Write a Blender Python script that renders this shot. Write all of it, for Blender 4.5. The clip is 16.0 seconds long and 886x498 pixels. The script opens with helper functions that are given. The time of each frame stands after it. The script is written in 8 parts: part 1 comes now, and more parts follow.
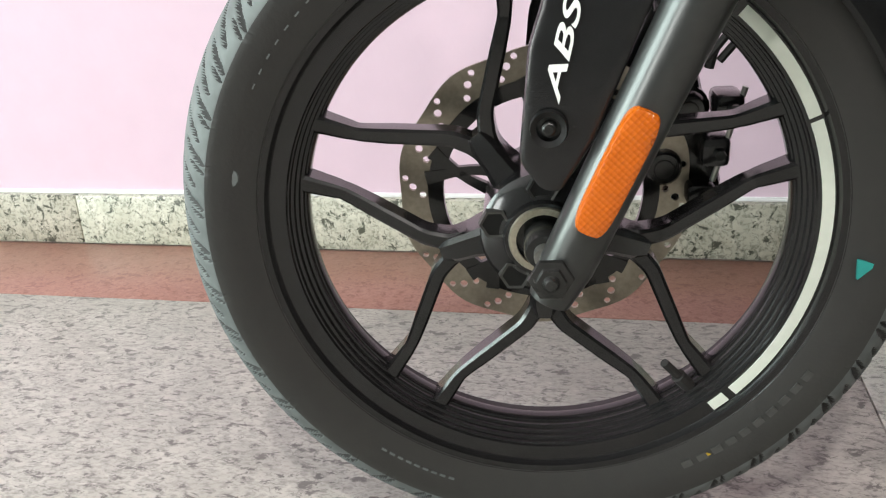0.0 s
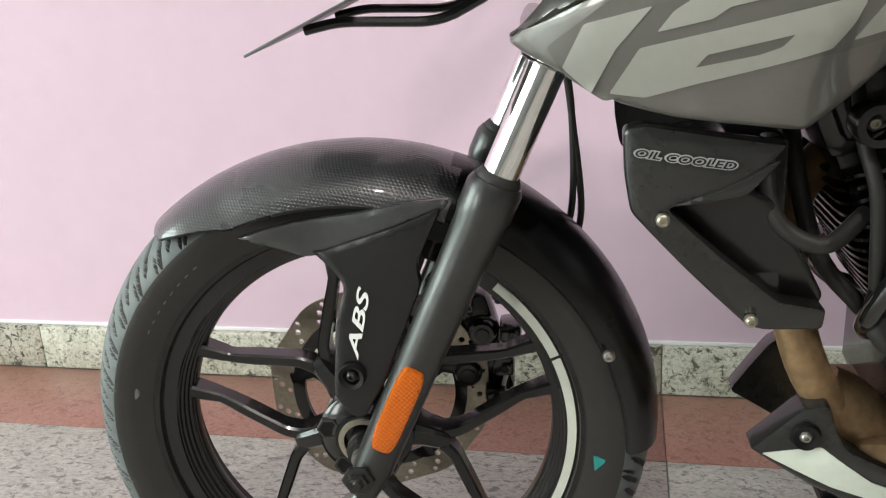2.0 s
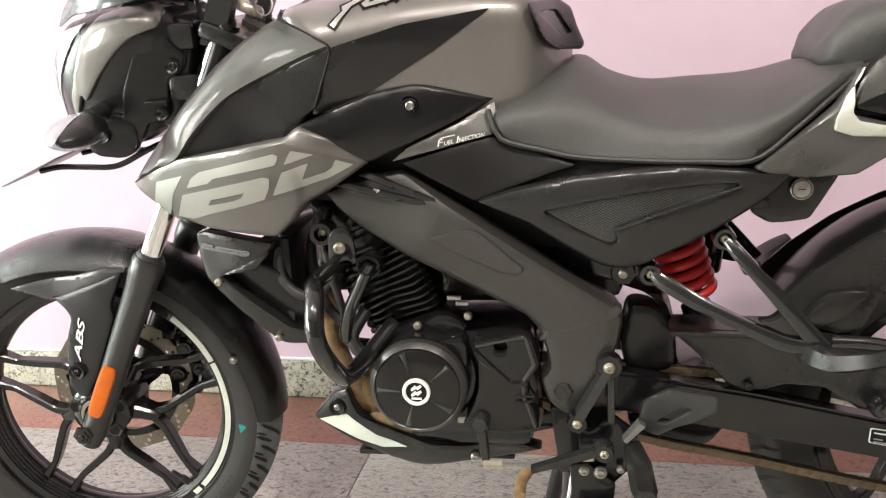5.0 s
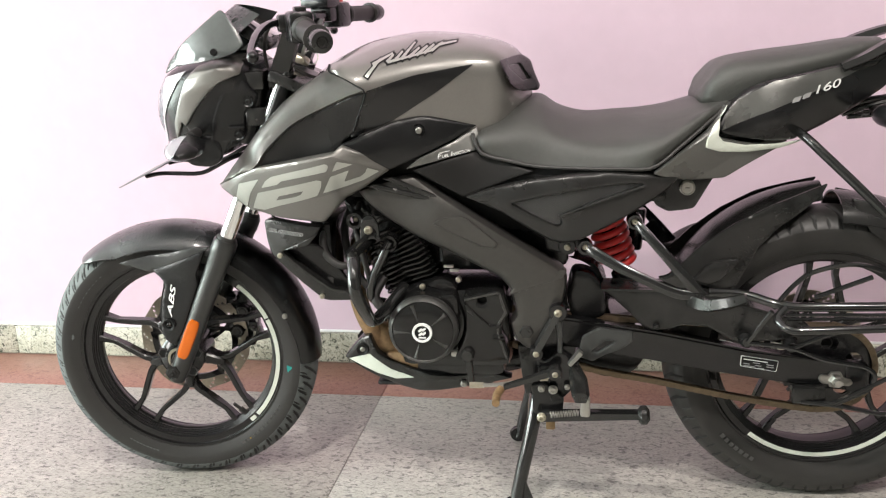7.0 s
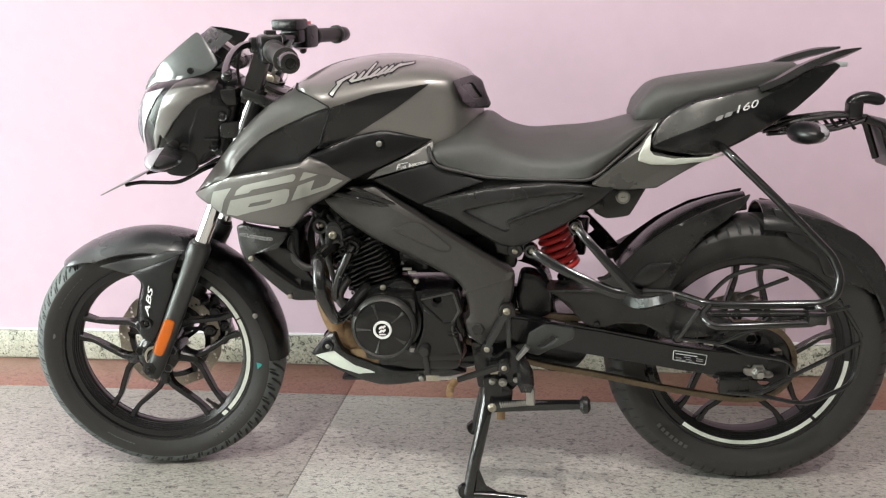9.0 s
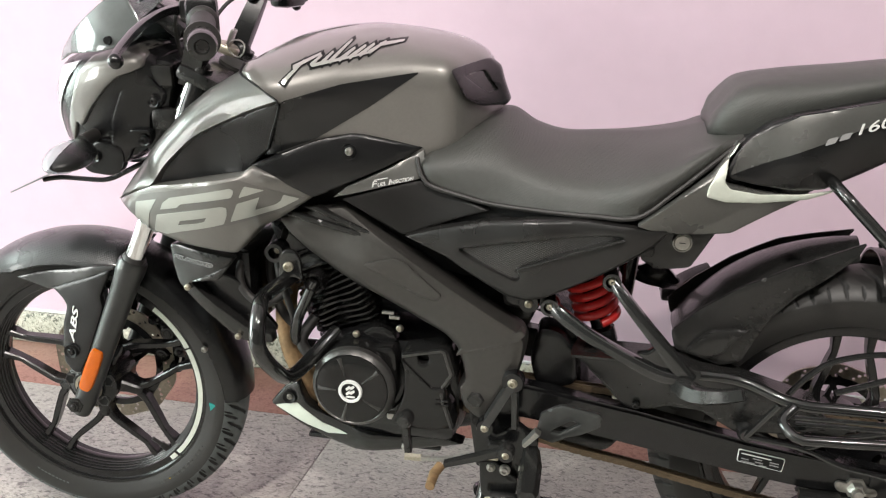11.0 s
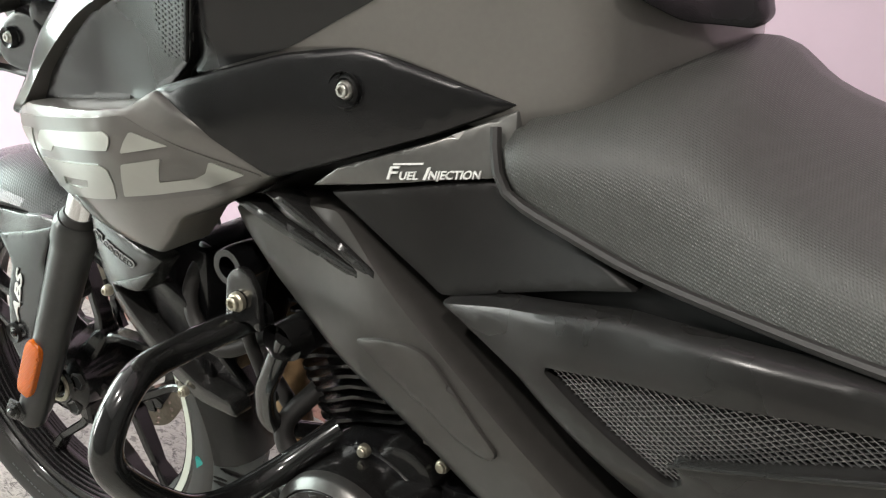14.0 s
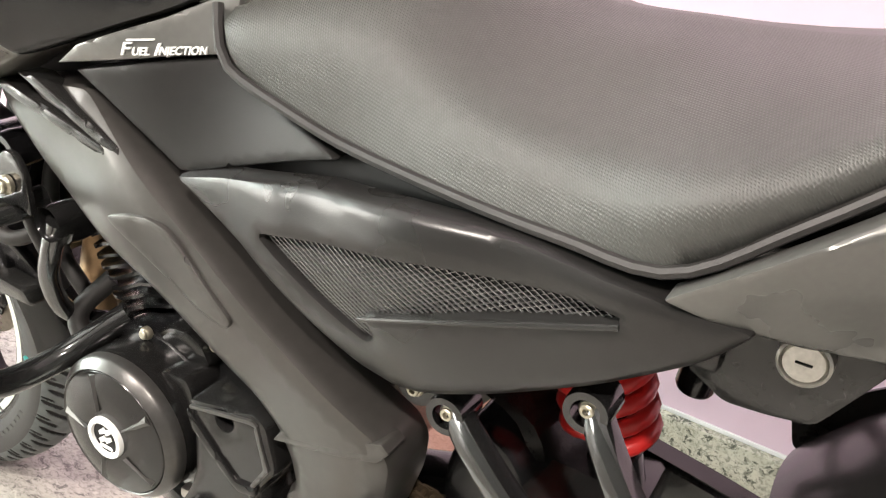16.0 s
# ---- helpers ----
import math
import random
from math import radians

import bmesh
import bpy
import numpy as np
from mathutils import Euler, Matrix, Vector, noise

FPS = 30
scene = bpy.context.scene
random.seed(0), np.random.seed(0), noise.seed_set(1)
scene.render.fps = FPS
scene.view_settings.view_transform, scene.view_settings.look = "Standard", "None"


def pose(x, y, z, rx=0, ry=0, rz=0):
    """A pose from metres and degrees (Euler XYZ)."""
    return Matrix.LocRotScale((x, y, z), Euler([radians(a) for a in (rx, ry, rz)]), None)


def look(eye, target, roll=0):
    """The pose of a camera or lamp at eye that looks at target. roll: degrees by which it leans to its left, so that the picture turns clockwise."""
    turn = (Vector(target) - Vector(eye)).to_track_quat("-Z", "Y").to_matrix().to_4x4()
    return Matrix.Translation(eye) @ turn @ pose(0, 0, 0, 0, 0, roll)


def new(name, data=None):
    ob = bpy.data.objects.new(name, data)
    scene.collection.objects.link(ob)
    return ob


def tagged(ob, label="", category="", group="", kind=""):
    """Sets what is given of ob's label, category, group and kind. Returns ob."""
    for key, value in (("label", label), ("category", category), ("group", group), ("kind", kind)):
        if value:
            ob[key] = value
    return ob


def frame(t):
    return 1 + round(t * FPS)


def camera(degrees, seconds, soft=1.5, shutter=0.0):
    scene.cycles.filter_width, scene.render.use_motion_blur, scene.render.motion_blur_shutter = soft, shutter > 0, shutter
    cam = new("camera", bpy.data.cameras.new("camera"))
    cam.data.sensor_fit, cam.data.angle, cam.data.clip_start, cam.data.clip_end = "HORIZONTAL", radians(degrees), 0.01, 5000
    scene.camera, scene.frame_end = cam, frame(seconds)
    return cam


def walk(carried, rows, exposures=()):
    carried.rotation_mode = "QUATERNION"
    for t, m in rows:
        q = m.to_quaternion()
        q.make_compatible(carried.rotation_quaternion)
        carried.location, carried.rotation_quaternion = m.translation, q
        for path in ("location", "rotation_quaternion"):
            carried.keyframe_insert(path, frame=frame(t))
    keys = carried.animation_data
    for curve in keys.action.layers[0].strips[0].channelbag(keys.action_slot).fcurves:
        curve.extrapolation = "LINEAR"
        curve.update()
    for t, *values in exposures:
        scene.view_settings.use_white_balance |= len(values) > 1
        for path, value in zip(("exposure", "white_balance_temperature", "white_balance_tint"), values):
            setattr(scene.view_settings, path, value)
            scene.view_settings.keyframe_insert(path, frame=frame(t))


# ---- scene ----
from mathutils.bvhtree import BVHTree
from mathutils.geometry import delaunay_2d_cdt

cam = camera(54.1, 16.0, soft=1.2)
PATH = [
    (0, (0.0595, -0.6775, 0.5369), (-0.3683, 1.1257, -0.1737), -3.4),
    (0.5, (0.0783, -0.6894, 0.5488), (-0.3474, 1.1187, -0.1498), -3.6),
    (1, (0.12, -0.7043, 0.5825), (-0.2968, 1.1138, -0.0982), -3.6),
    (1.5, (0.1845, -0.74, 0.6699), (-0.2363, 1.0909, 0.0308), -3.6),
    (2, (0.253, -0.8154, 0.7621), (-0.1499, 1.0314, 0.1578), -3.1),
    (2.5, (0.3572, -0.8839, 0.8118), (-0.0398, 0.9649, 0.2084), -2.9),
    (3, (0.4763, -0.9147, 0.8247), (0.0882, 0.9391, 0.2302), -2.7),
    (3.5, (0.5775, -0.9543, 0.8525), (0.2024, 0.9083, 0.2808), -2.5),
    (4, (0.6896, -1.0506, 0.8921), (0.3373, 0.822, 0.3384), -2.3),
    (4.2, (0.7402, -1.0873, 0.9001), (0.378, 0.7883, 0.3612), -2.3),
    (6.3, (0.8534, -1.5478, 0.9884), (0.5011, 0.3338, 0.4654), -2.3),
    (6.5, (0.8563, -1.5924, 0.9963), (0.5179, 0.2911, 0.4724), -2.2),
    (7, (0.8841, -1.7463, 1.0172), (0.5646, 0.1452, 0.5061), -2.1),
    (7.5, (0.9189, -1.8723, 1.0182), (0.6182, 0.0261, 0.523), -1.8),
    (8, (0.9318, -1.9299, 1.0202), (0.6519, -0.0255, 0.5399), -1.7),
    (8.5, (0.9357, -1.9179, 1.0202), (0.6737, -0.0096, 0.5438), -1.5),
    (8.7, (0.9367, -1.912, 1.0231), (0.6797, -0.0017, 0.5478), -1.5),
    (10.8, (0.9873, -1.4535, 1.0936), (0.6192, 0.3993, 0.4833), 0.2),
    (11, (1.0151, -1.3662, 1.0857), (0.5745, 0.4667, 0.4634), 0.2),
    (11.5, (1.0161, -1.126, 1.0509), (0.3413, 0.6384, 0.4426), 0.1),
    (12, (0.9903, -0.9474, 1.0509), (0.0833, 0.7069, 0.4327), 0.6),
    (12.5, (1.0012, -0.7856, 1.0539), (-0.14, 0.7148, 0.4337), 1.7),
    (13, (1.0072, -0.6765, 1.045), (-0.2035, 0.7565, 0.397), 1.5),
    (13.5, (0.9744, -0.611, 1.0212), (-0.1638, 0.8518, 0.3096), 2.6),
    (13.7, (0.9625, -0.5931, 0.9954), (-0.1331, 0.8855, 0.2511), 2.8),
    (14, (0.9516, -0.5733, 0.9467), (-0.0755, 0.9351, 0.1677), 4.1),
    (14.5, (0.9546, -0.5514, 0.9021), (0.0267, 0.9818, 0.0496), 5.3),
    (15, (1.0012, -0.5455, 0.8961), (0.0992, 0.9858, 0.0139), 5.8),
    (15.5, (1.0489, -0.5415, 0.909), (0.1537, 0.9848, 0.0099), 5.8),
    (16, (1.0955, -0.5296, 0.9309), (0.2232, 1.0135, 0.0377), 6.5),
]
walk(cam, [(t, look(eye, target, roll)) for t, eye, target, roll in PATH], exposures=[(0.0, 0.58, 6500, 10.0), (1.0, 0.63, 6550, 10.5), (1.5, 0.58, 6580, 10.8), (2.0, 0.28, 6600, 11.0), (2.5, 0.2, 6500, 10.0), (3.0, 0.25, 6500, 10.0), (3.5, 0.65, 6650, 11.5), (4.0, 0.93, 7000, 16.0), (6.5, 0.9, 6700, 12.0), (7.0, 0.82, 6670, 11.7), (8.0, 0.6, 6600, 11.0), (11.0, 0.75, 6600, 11.0), (12.0, 0.48, 6730, 12.3), (13.0, 0.12, 6550, 10.0), (13.5, 0.14, 6550, 10.0), (14.0, 0.6, 6600, 10.5), (14.5, 1.0, 6650, 10.5), (15.0, 1.47, 6970, 14.7), (15.5, 1.55, 6900, 14.5), (16.0, 1.62, 6900, 14.5)])


# ---- light ----
world = bpy.data.worlds.new("sky")
scene.world = world
world.use_nodes = True
wn = world.node_tree.nodes
sky = wn.new("ShaderNodeTexSky")
sky.sky_type, sky.sun_disc = "NISHITA", False
sky.sun_elevation, sky.sun_rotation = radians(48), radians(200)
world.node_tree.links.new(sky.outputs[0], wn["Background"].inputs[0])
wn["Background"].inputs[1].default_value = 0.12


def area_lamp(name, eye, target, sx, sy, watts, colour):
    data = bpy.data.lights.new(name, "AREA")
    data.shape, data.size, data.size_y, data.energy, data.color = "RECTANGLE", sx, sy, watts, colour
    ob = new(name, data)
    ob.matrix_world = look(eye, target)
    return ob


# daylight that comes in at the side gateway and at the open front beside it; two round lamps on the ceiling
area_lamp("daylight_gate", (-5.63, -1.50, 1.75), (0, -1.2, 1.0), 2.9, 2.9, 300, (0.84, 1.0, 0.94))
area_lamp("daylight_front", (-4.45, -4.36, 1.45), (-1.5, 0, 1.1), 1.5, 2.1, 110, (0.97, 1.0, 0.96))

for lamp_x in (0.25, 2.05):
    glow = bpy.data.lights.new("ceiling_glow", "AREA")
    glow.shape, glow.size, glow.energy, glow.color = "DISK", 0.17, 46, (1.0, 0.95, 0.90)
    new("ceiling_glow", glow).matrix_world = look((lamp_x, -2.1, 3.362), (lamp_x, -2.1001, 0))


# ---- materials ----
def mat(name, colour, rough=0.5, metal=0.0, coat=0.0, vary=0.12, scale=30.0, bump=0.0, bump_scale=250.0, spec=0.5, second=None):
    """Colour and roughness vary at two scales; bump is fine relief, in metres."""
    m = bpy.data.materials.new(name)
    m.use_nodes = True
    n, li = m.node_tree.nodes, m.node_tree.links
    b = n["Principled BSDF"]
    b.inputs["Metallic"].default_value = metal
    b.inputs["Coat Weight"].default_value = coat
    b.inputs["Coat Roughness"].default_value = 0.04
    b.inputs["Specular IOR Level"].default_value = spec
    tc = n.new("ShaderNodeTexCoord")
    big, fine = n.new("ShaderNodeTexNoise"), n.new("ShaderNodeTexNoise")
    big.inputs["Scale"].default_value, fine.inputs["Scale"].default_value = scale * 0.2, scale * 4
    big.inputs["Detail"].default_value = 4
    for t in (big, fine):
        li.new(tc.outputs["Object"], t.inputs["Vector"])
    mix = n.new("ShaderNodeMath")
    mix.operation = "ADD"
    li.new(big.outputs[0], mix.inputs[0])
    li.new(fine.outputs[0], mix.inputs[1])
    ramp = n.new("ShaderNodeMapRange")
    ramp.inputs[1].default_value, ramp.inputs[2].default_value = 0.6, 1.4
    li.new(mix.outputs[0], ramp.inputs[0])
    cm = n.new("ShaderNodeMix")
    cm.data_type = "RGBA"
    lo = second or [c * (1 - vary) for c in colour]
    hi = [min(1, c * (1 + vary)) for c in colour]
    cm.inputs["A"].default_value, cm.inputs["B"].default_value = (*lo, 1), (*hi, 1)
    li.new(ramp.outputs[0], cm.inputs["Factor"])
    li.new(cm.outputs["Result"], b.inputs["Base Color"])
    rr = n.new("ShaderNodeMapRange")
    rr.inputs[3].default_value, rr.inputs[4].default_value = max(0.02, rough - 0.06), min(1, rough + 0.08)
    li.new(big.outputs[0], rr.inputs[0])
    li.new(rr.outputs[0], b.inputs["Roughness"])
    if bump:
        bn, bt = n.new("ShaderNodeBump"), n.new("ShaderNodeTexNoise")
        bt.inputs["Scale"].default_value = bump_scale
        li.new(tc.outputs["Object"], bt.inputs["Vector"])
        bn.inputs["Distance"].default_value = bump
        bn.inputs["Strength"].default_value = 0.6
        li.new(bt.outputs[0], bn.inputs["Height"])
        li.new(bn.outputs[0], b.inputs["Normal"])
    return m


def weave(m, kind, size, depth, angle=0.0):
    """Adds a woven or embossed relief to a material made by mat()."""
    n, li = m.node_tree.nodes, m.node_tree.links
    tc, mp = n.new("ShaderNodeTexCoord"), n.new("ShaderNodeMapping")
    mp.inputs["Rotation"].default_value = (0, radians(angle), 0)
    li.new(tc.outputs["Object"], mp.inputs["Vector"])
    bn = n.new("ShaderNodeBump")
    bn.inputs["Distance"].default_value = depth
    if kind == "dots":
        v = n.new("ShaderNodeTexVoronoi")
        v.inputs["Scale"].default_value, v.inputs["Randomness"].default_value = 1 / size, 0.0
        li.new(mp.outputs[0], v.inputs["Vector"])
        li.new(v.outputs["Distance"], bn.inputs["Height"])
    else:
        a, b2, ad = n.new("ShaderNodeTexWave"), n.new("ShaderNodeTexWave"), n.new("ShaderNodeMath")
        a.bands_direction, b2.bands_direction = "X", "DIAGONAL"
        for w in (a, b2):
            w.inputs["Scale"].default_value = 0.314 / size
            li.new(mp.outputs[0], w.inputs["Vector"])
        ad.operation = "MULTIPLY"
        li.new(a.outputs["Fac"], ad.inputs[0])
        li.new(b2.outputs["Fac"], ad.inputs[1])
        li.new(ad.outputs[0], bn.inputs["Height"])
    li.new(bn.outputs[0], n["Principled BSDF"].inputs["Normal"])
    return m


def granite(name, colours, stretch, scale, rough, spec=0.5, soft=1.0):
    """Speckled stone: colours is (ground, light, dark) and stretch draws the specks out."""
    m = bpy.data.materials.new(name)
    m.use_nodes = True
    n, li = m.node_tree.nodes, m.node_tree.links
    b = n["Principled BSDF"]
    b.inputs["Specular IOR Level"].default_value = spec
    geo, mp, info = n.new("ShaderNodeNewGeometry"), n.new("ShaderNodeMapping"), n.new("ShaderNodeObjectInfo")
    mp.inputs["Scale"].default_value = stretch
    mp.inputs["Rotation"].default_value = (0, 0, radians(7))
    off = n.new("ShaderNodeVectorMath")
    off.operation = "ADD"
    li.new(geo.outputs["Position"], off.inputs[0])
    li.new(info.outputs["Random"], off.inputs[1])
    li.new(off.outputs[0], mp.inputs["Vector"])
    tex = []
    for s, d, r in ((scale * 0.22, 6, 0.7), (scale, 6, 0.68), (scale * 2.3, 4, 0.6), (scale * 0.9, 5, 0.65)):
        t = n.new("ShaderNodeTexNoise")
        t.inputs["Scale"].default_value, t.inputs["Detail"].default_value, t.inputs["Roughness"].default_value = s, d, r
        t.inputs["Distortion"].default_value = 0.6
        li.new(mp.outputs[0], t.inputs["Vector"])
        tex.append(t)

    def edge(t, a, z):
        e = n.new("ShaderNodeMapRange")
        m0, w0 = (a + z) / 2, (z - a) / 2 * soft
        e.inputs[1].default_value, e.inputs[2].default_value = m0 - w0, m0 + w0
        li.new(t.outputs[0], e.inputs[0])
        return e.outputs[0]

    def over(last, fac, col):
        x = n.new("ShaderNodeMix")
        x.data_type = "RGBA"
        li.new(fac, x.inputs["Factor"])
        if isinstance(last, tuple):
            x.inputs["A"].default_value = (*last, 1)
        else:
            li.new(last, x.inputs["A"])
        x.inputs["B"].default_value = (*col, 1)
        return x.outputs["Result"]

    ground, light, dark = colours
    c = over(ground, edge(tex[0], 0.38, 0.66), light)
    c = over(c, edge(tex[2], 0.47, 0.64), [0.5 * (g + d) for g, d in zip(ground, dark)])
    c = over(c, edge(tex[1], 0.545, 0.60), dark)
    c = over(c, edge(tex[3], 0.60, 0.68), light)
    li.new(c, b.inputs["Base Color"])
    rr = n.new("ShaderNodeMapRange")
    rr.inputs[3].default_value, rr.inputs[4].default_value = rough - 0.08, rough + 0.12
    li.new(tex[0].outputs[0], rr.inputs[0])
    li.new(rr.outputs[0], b.inputs["Roughness"])
    bn = n.new("ShaderNodeBump")
    bn.inputs["Distance"].default_value, bn.inputs["Strength"].default_value = 0.0006, 0.4
    li.new(tex[1].outputs[0], bn.inputs["Height"])
    li.new(bn.outputs[0], b.inputs["Normal"])
    return m


WALL = mat("pink_distemper", (0.64, 0.485, 0.573), 0.85, vary=0.03, scale=5, bump=0.0007, bump_scale=45, spec=0.12)
PLAIN = mat("grey_cream_distemper", (0.13, 0.132, 0.125), 0.7, vary=0.06, scale=4)
CEIL = mat("white_distemper", (0.78, 0.76, 0.77), 0.8, vary=0.03, scale=4)
FLOOR_STONE = granite("grey_granite", ((0.365, 0.352, 0.318), (0.49, 0.472, 0.43), (0.130, 0.124, 0.114)), (0.72, 1.25, 1), 72, 0.34, soft=1.2)
RED_STONE = granite("red_granite", ((0.265, 0.130, 0.095), (0.33, 0.18, 0.14), (0.19, 0.08, 0.06)), (1, 1, 1), 75, 0.3, soft=1.6)
SKIRT_STONE = granite("green_grey_granite", ((0.44, 0.43, 0.35), (0.60, 0.585, 0.50), (0.07, 0.075, 0.055)), (1, 1, 1), 62, 0.35)
JOINT = mat("pale_grout", (0.62, 0.58, 0.53), 0.85, vary=0.1)
PAINT = mat("grey_metallic_paint", (0.160, 0.153, 0.141), 0.34, metal=0.32, coat=1.0, vary=0.05, scale=60)
PAINT_SATIN = mat("satin_grey_paint", (0.145, 0.145, 0.137), 0.28, metal=0.6, coat=0.3, vary=0.07, scale=60)
SILVER_DECAL = mat("silver_decal", (0.44, 0.45, 0.415), 0.30, metal=0.6, coat=0.6, vary=0.04)
SMOKE_DECAL = mat("smoke_decal", (0.125, 0.12, 0.11), 0.3, metal=0.2, coat=0.6, vary=0.05)
BLACK_GLOSS = mat("satin_black_paint", (0.007, 0.007, 0.0075), 0.27, coat=0.1, vary=0.1, spec=0.5)
PLASTIC = mat("black_plastic", (0.0075, 0.0075, 0.008), 0.25, vary=0.15, bump=0.00015, bump_scale=900, spec=0.5)
PLASTIC_GREY = mat("charcoal_plastic", (0.018, 0.0178, 0.0172), 0.23, metal=0.1, coat=0.12, vary=0.12, bump=0.0001, bump_scale=900)
PLASTIC_SATIN = mat("satin_side_plastic", (0.013, 0.0125, 0.012), 0.27, vary=0.12, bump=0.0001, bump_scale=900)
PLASTIC_MATT = mat("matt_black_plastic", (0.013, 0.0125, 0.012), 0.42, vary=0.12, bump=0.0001, bump_scale=900, spec=0.22)
WING_GREY = mat("glossy_charcoal_plastic", (0.045, 0.046, 0.046), 0.24, metal=0.2, coat=0.35, vary=0.1)
FRAME_PAINT = mat("satin_charcoal_frame_paint", (0.058, 0.055, 0.051), 0.33, metal=0.5, coat=0.1, vary=0.12, scale=25)
CARBON = weave(mat("carbon_pattern_plastic", (0.028, 0.030, 0.031), 0.26, coat=0.35, vary=0.2), "weave", 0.0028, 0.00028, 35)
SEAT_VINYL = weave(mat("embossed_black_vinyl", (0.050, 0.051, 0.047), 0.42, vary=0.12, spec=0.5), "weave", 0.0016, 0.00025, 28)
ENGINE = mat("black_engine_paint", (0.0065, 0.0065, 0.007), 0.22, metal=0.1, coat=0.3, vary=0.2, scale=40, bump=0.0002, bump_scale=500, spec=0.5)
FORK_PAINT = mat("satin_charcoal_fork_paint", (0.055, 0.056, 0.055), 0.30, metal=0.65, coat=0.1, vary=0.08)
COVER = mat("satin_engine_cover", (0.012, 0.0117, 0.0115), 0.18, metal=0.2, vary=0.15, scale=40)
COVER_EDGE = mat("worn_satin_edge", (0.075, 0.073, 0.070), 0.30, metal=0.6, vary=0.15, scale=40)
STEEL = mat("plated_steel", (0.42, 0.41, 0.38), 0.32, metal=0.9, vary=0.2, scale=80)
ZINC = mat("yellow_zinc_bolt", (0.42, 0.39, 0.31), 0.34, metal=0.85, vary=0.25, scale=90)
CHROME = mat("hard_chrome", (0.78, 0.78, 0.78), 0.10, metal=1.0, vary=0.04)
DISC_STEEL = mat("brake_disc_steel", (0.33, 0.295, 0.24), 0.34, metal=0.85, vary=0.22, scale=50)
RUBBER = mat("tyre_rubber", (0.017, 0.0165, 0.016), 0.44, vary=0.25, scale=18, bump=0.0003, bump_scale=300, second=(0.026, 0.025, 0.023))
TREAD = mat("dusty_tread_rubber", (0.105, 0.118, 0.117), 0.6, vary=0.3, scale=14, bump=0.0003, bump_scale=250, second=(0.062, 0.070, 0.070))
MARK_RUBBER = mat("moulded_mark_rubber", (0.055, 0.055, 0.053), 0.40, vary=0.25, scale=40)
GROOVE = mat("clean_groove_rubber", (0.016, 0.016, 0.016), 0.7, vary=0.2)
RUBBER_SOFT = mat("handle_rubber", (0.020, 0.0185, 0.0175), 0.52, vary=0.2, bump=0.0003, bump_scale=400)
RIM_PAINT = mat("satin_black_alloy", (0.013, 0.0125, 0.013), 0.2, metal=0.25, coat=0.3, vary=0.2, scale=25)
MESH_WIRE = mat("dark_grey_wire", (0.18, 0.18, 0.18), 0.25, metal=0.7, vary=0.1)
RIM_TAPE = mat("pale_reflective_tape", (0.66, 0.70, 0.62), 0.4, vary=0.06)
WHITE_PRINT = mat("white_print", (0.75, 0.76, 0.74), 0.45, vary=0.04)
GREY_PRINT = mat("grey_print", (0.30, 0.30, 0.30), 0.45, vary=0.06)
BLACK_PRINT = mat("black_print", (0.006, 0.006, 0.006), 0.5, vary=0.05, spec=0.25)
TEAL_PRINT = mat("teal_ink", (0.02, 0.30, 0.27), 0.5)
YELLOW_PRINT = mat("yellow_ink", (0.55, 0.36, 0.03), 0.5)
ORANGE = weave(mat("amber_reflector", (0.56, 0.112, 0.001), 0.20, coat=0.15, vary=0.08), "dots", 0.0035, 0.0012, 45)
RED_SPRING = mat("red_powder_coat", (0.55, 0.022, 0.02), 0.32, coat=0.2, vary=0.12)
CHAIN = mat("oiled_chain", (0.125, 0.092, 0.058), 0.45, metal=0.5, vary=0.4, scale=200)
RUST = mat("brown_heat_stained_steel", (0.26, 0.165, 0.085), 0.5, metal=0.45, vary=0.4, scale=25)
GUARD = mat("black_powder_coated_tube", (0.010, 0.010, 0.010), 0.14, coat=0.5, vary=0.1)
LENS = mat("clear_lamp_lens", (0.75, 0.77, 0.80), 0.12, metal=0.4, coat=1.0, vary=0.05)
LENS_SMOKE = mat("smoked_lamp_lens", (0.10, 0.09, 0.085), 0.15, coat=1.0, vary=0.1)
VISOR = mat("smoked_visor_plastic", (0.055, 0.062, 0.060), 0.20, coat=0.8, vary=0.08)
PLATE_BACK = mat("plate_back", (0.17, 0.18, 0.18), 0.35, metal=0.5, vary=0.1)

# ---- mesh tools ----
def part(name, bm, material, parent=None, label="", sharp=38.0):
    bmesh.ops.recalc_face_normals(bm, faces=bm.faces[:])
    lim = radians(sharp)
    for f in bm.faces:
        f.smooth = True
    for e in bm.edges:
        e.smooth = not (len(e.link_faces) == 2 and e.calc_face_angle(0) > lim)
    me = bpy.data.meshes.new(name)
    bm.to_mesh(me)
    bm.free()
    return attach(name, me, material, parent, label)


def attach(name, me, material, parent=None, label=""):
    if material is not None and not me.materials:
        me.materials.append(material)
    ob = new(name, me)
    if parent is not None:
        ob.parent = parent
    if label:
        ob["label"] = label
    return ob


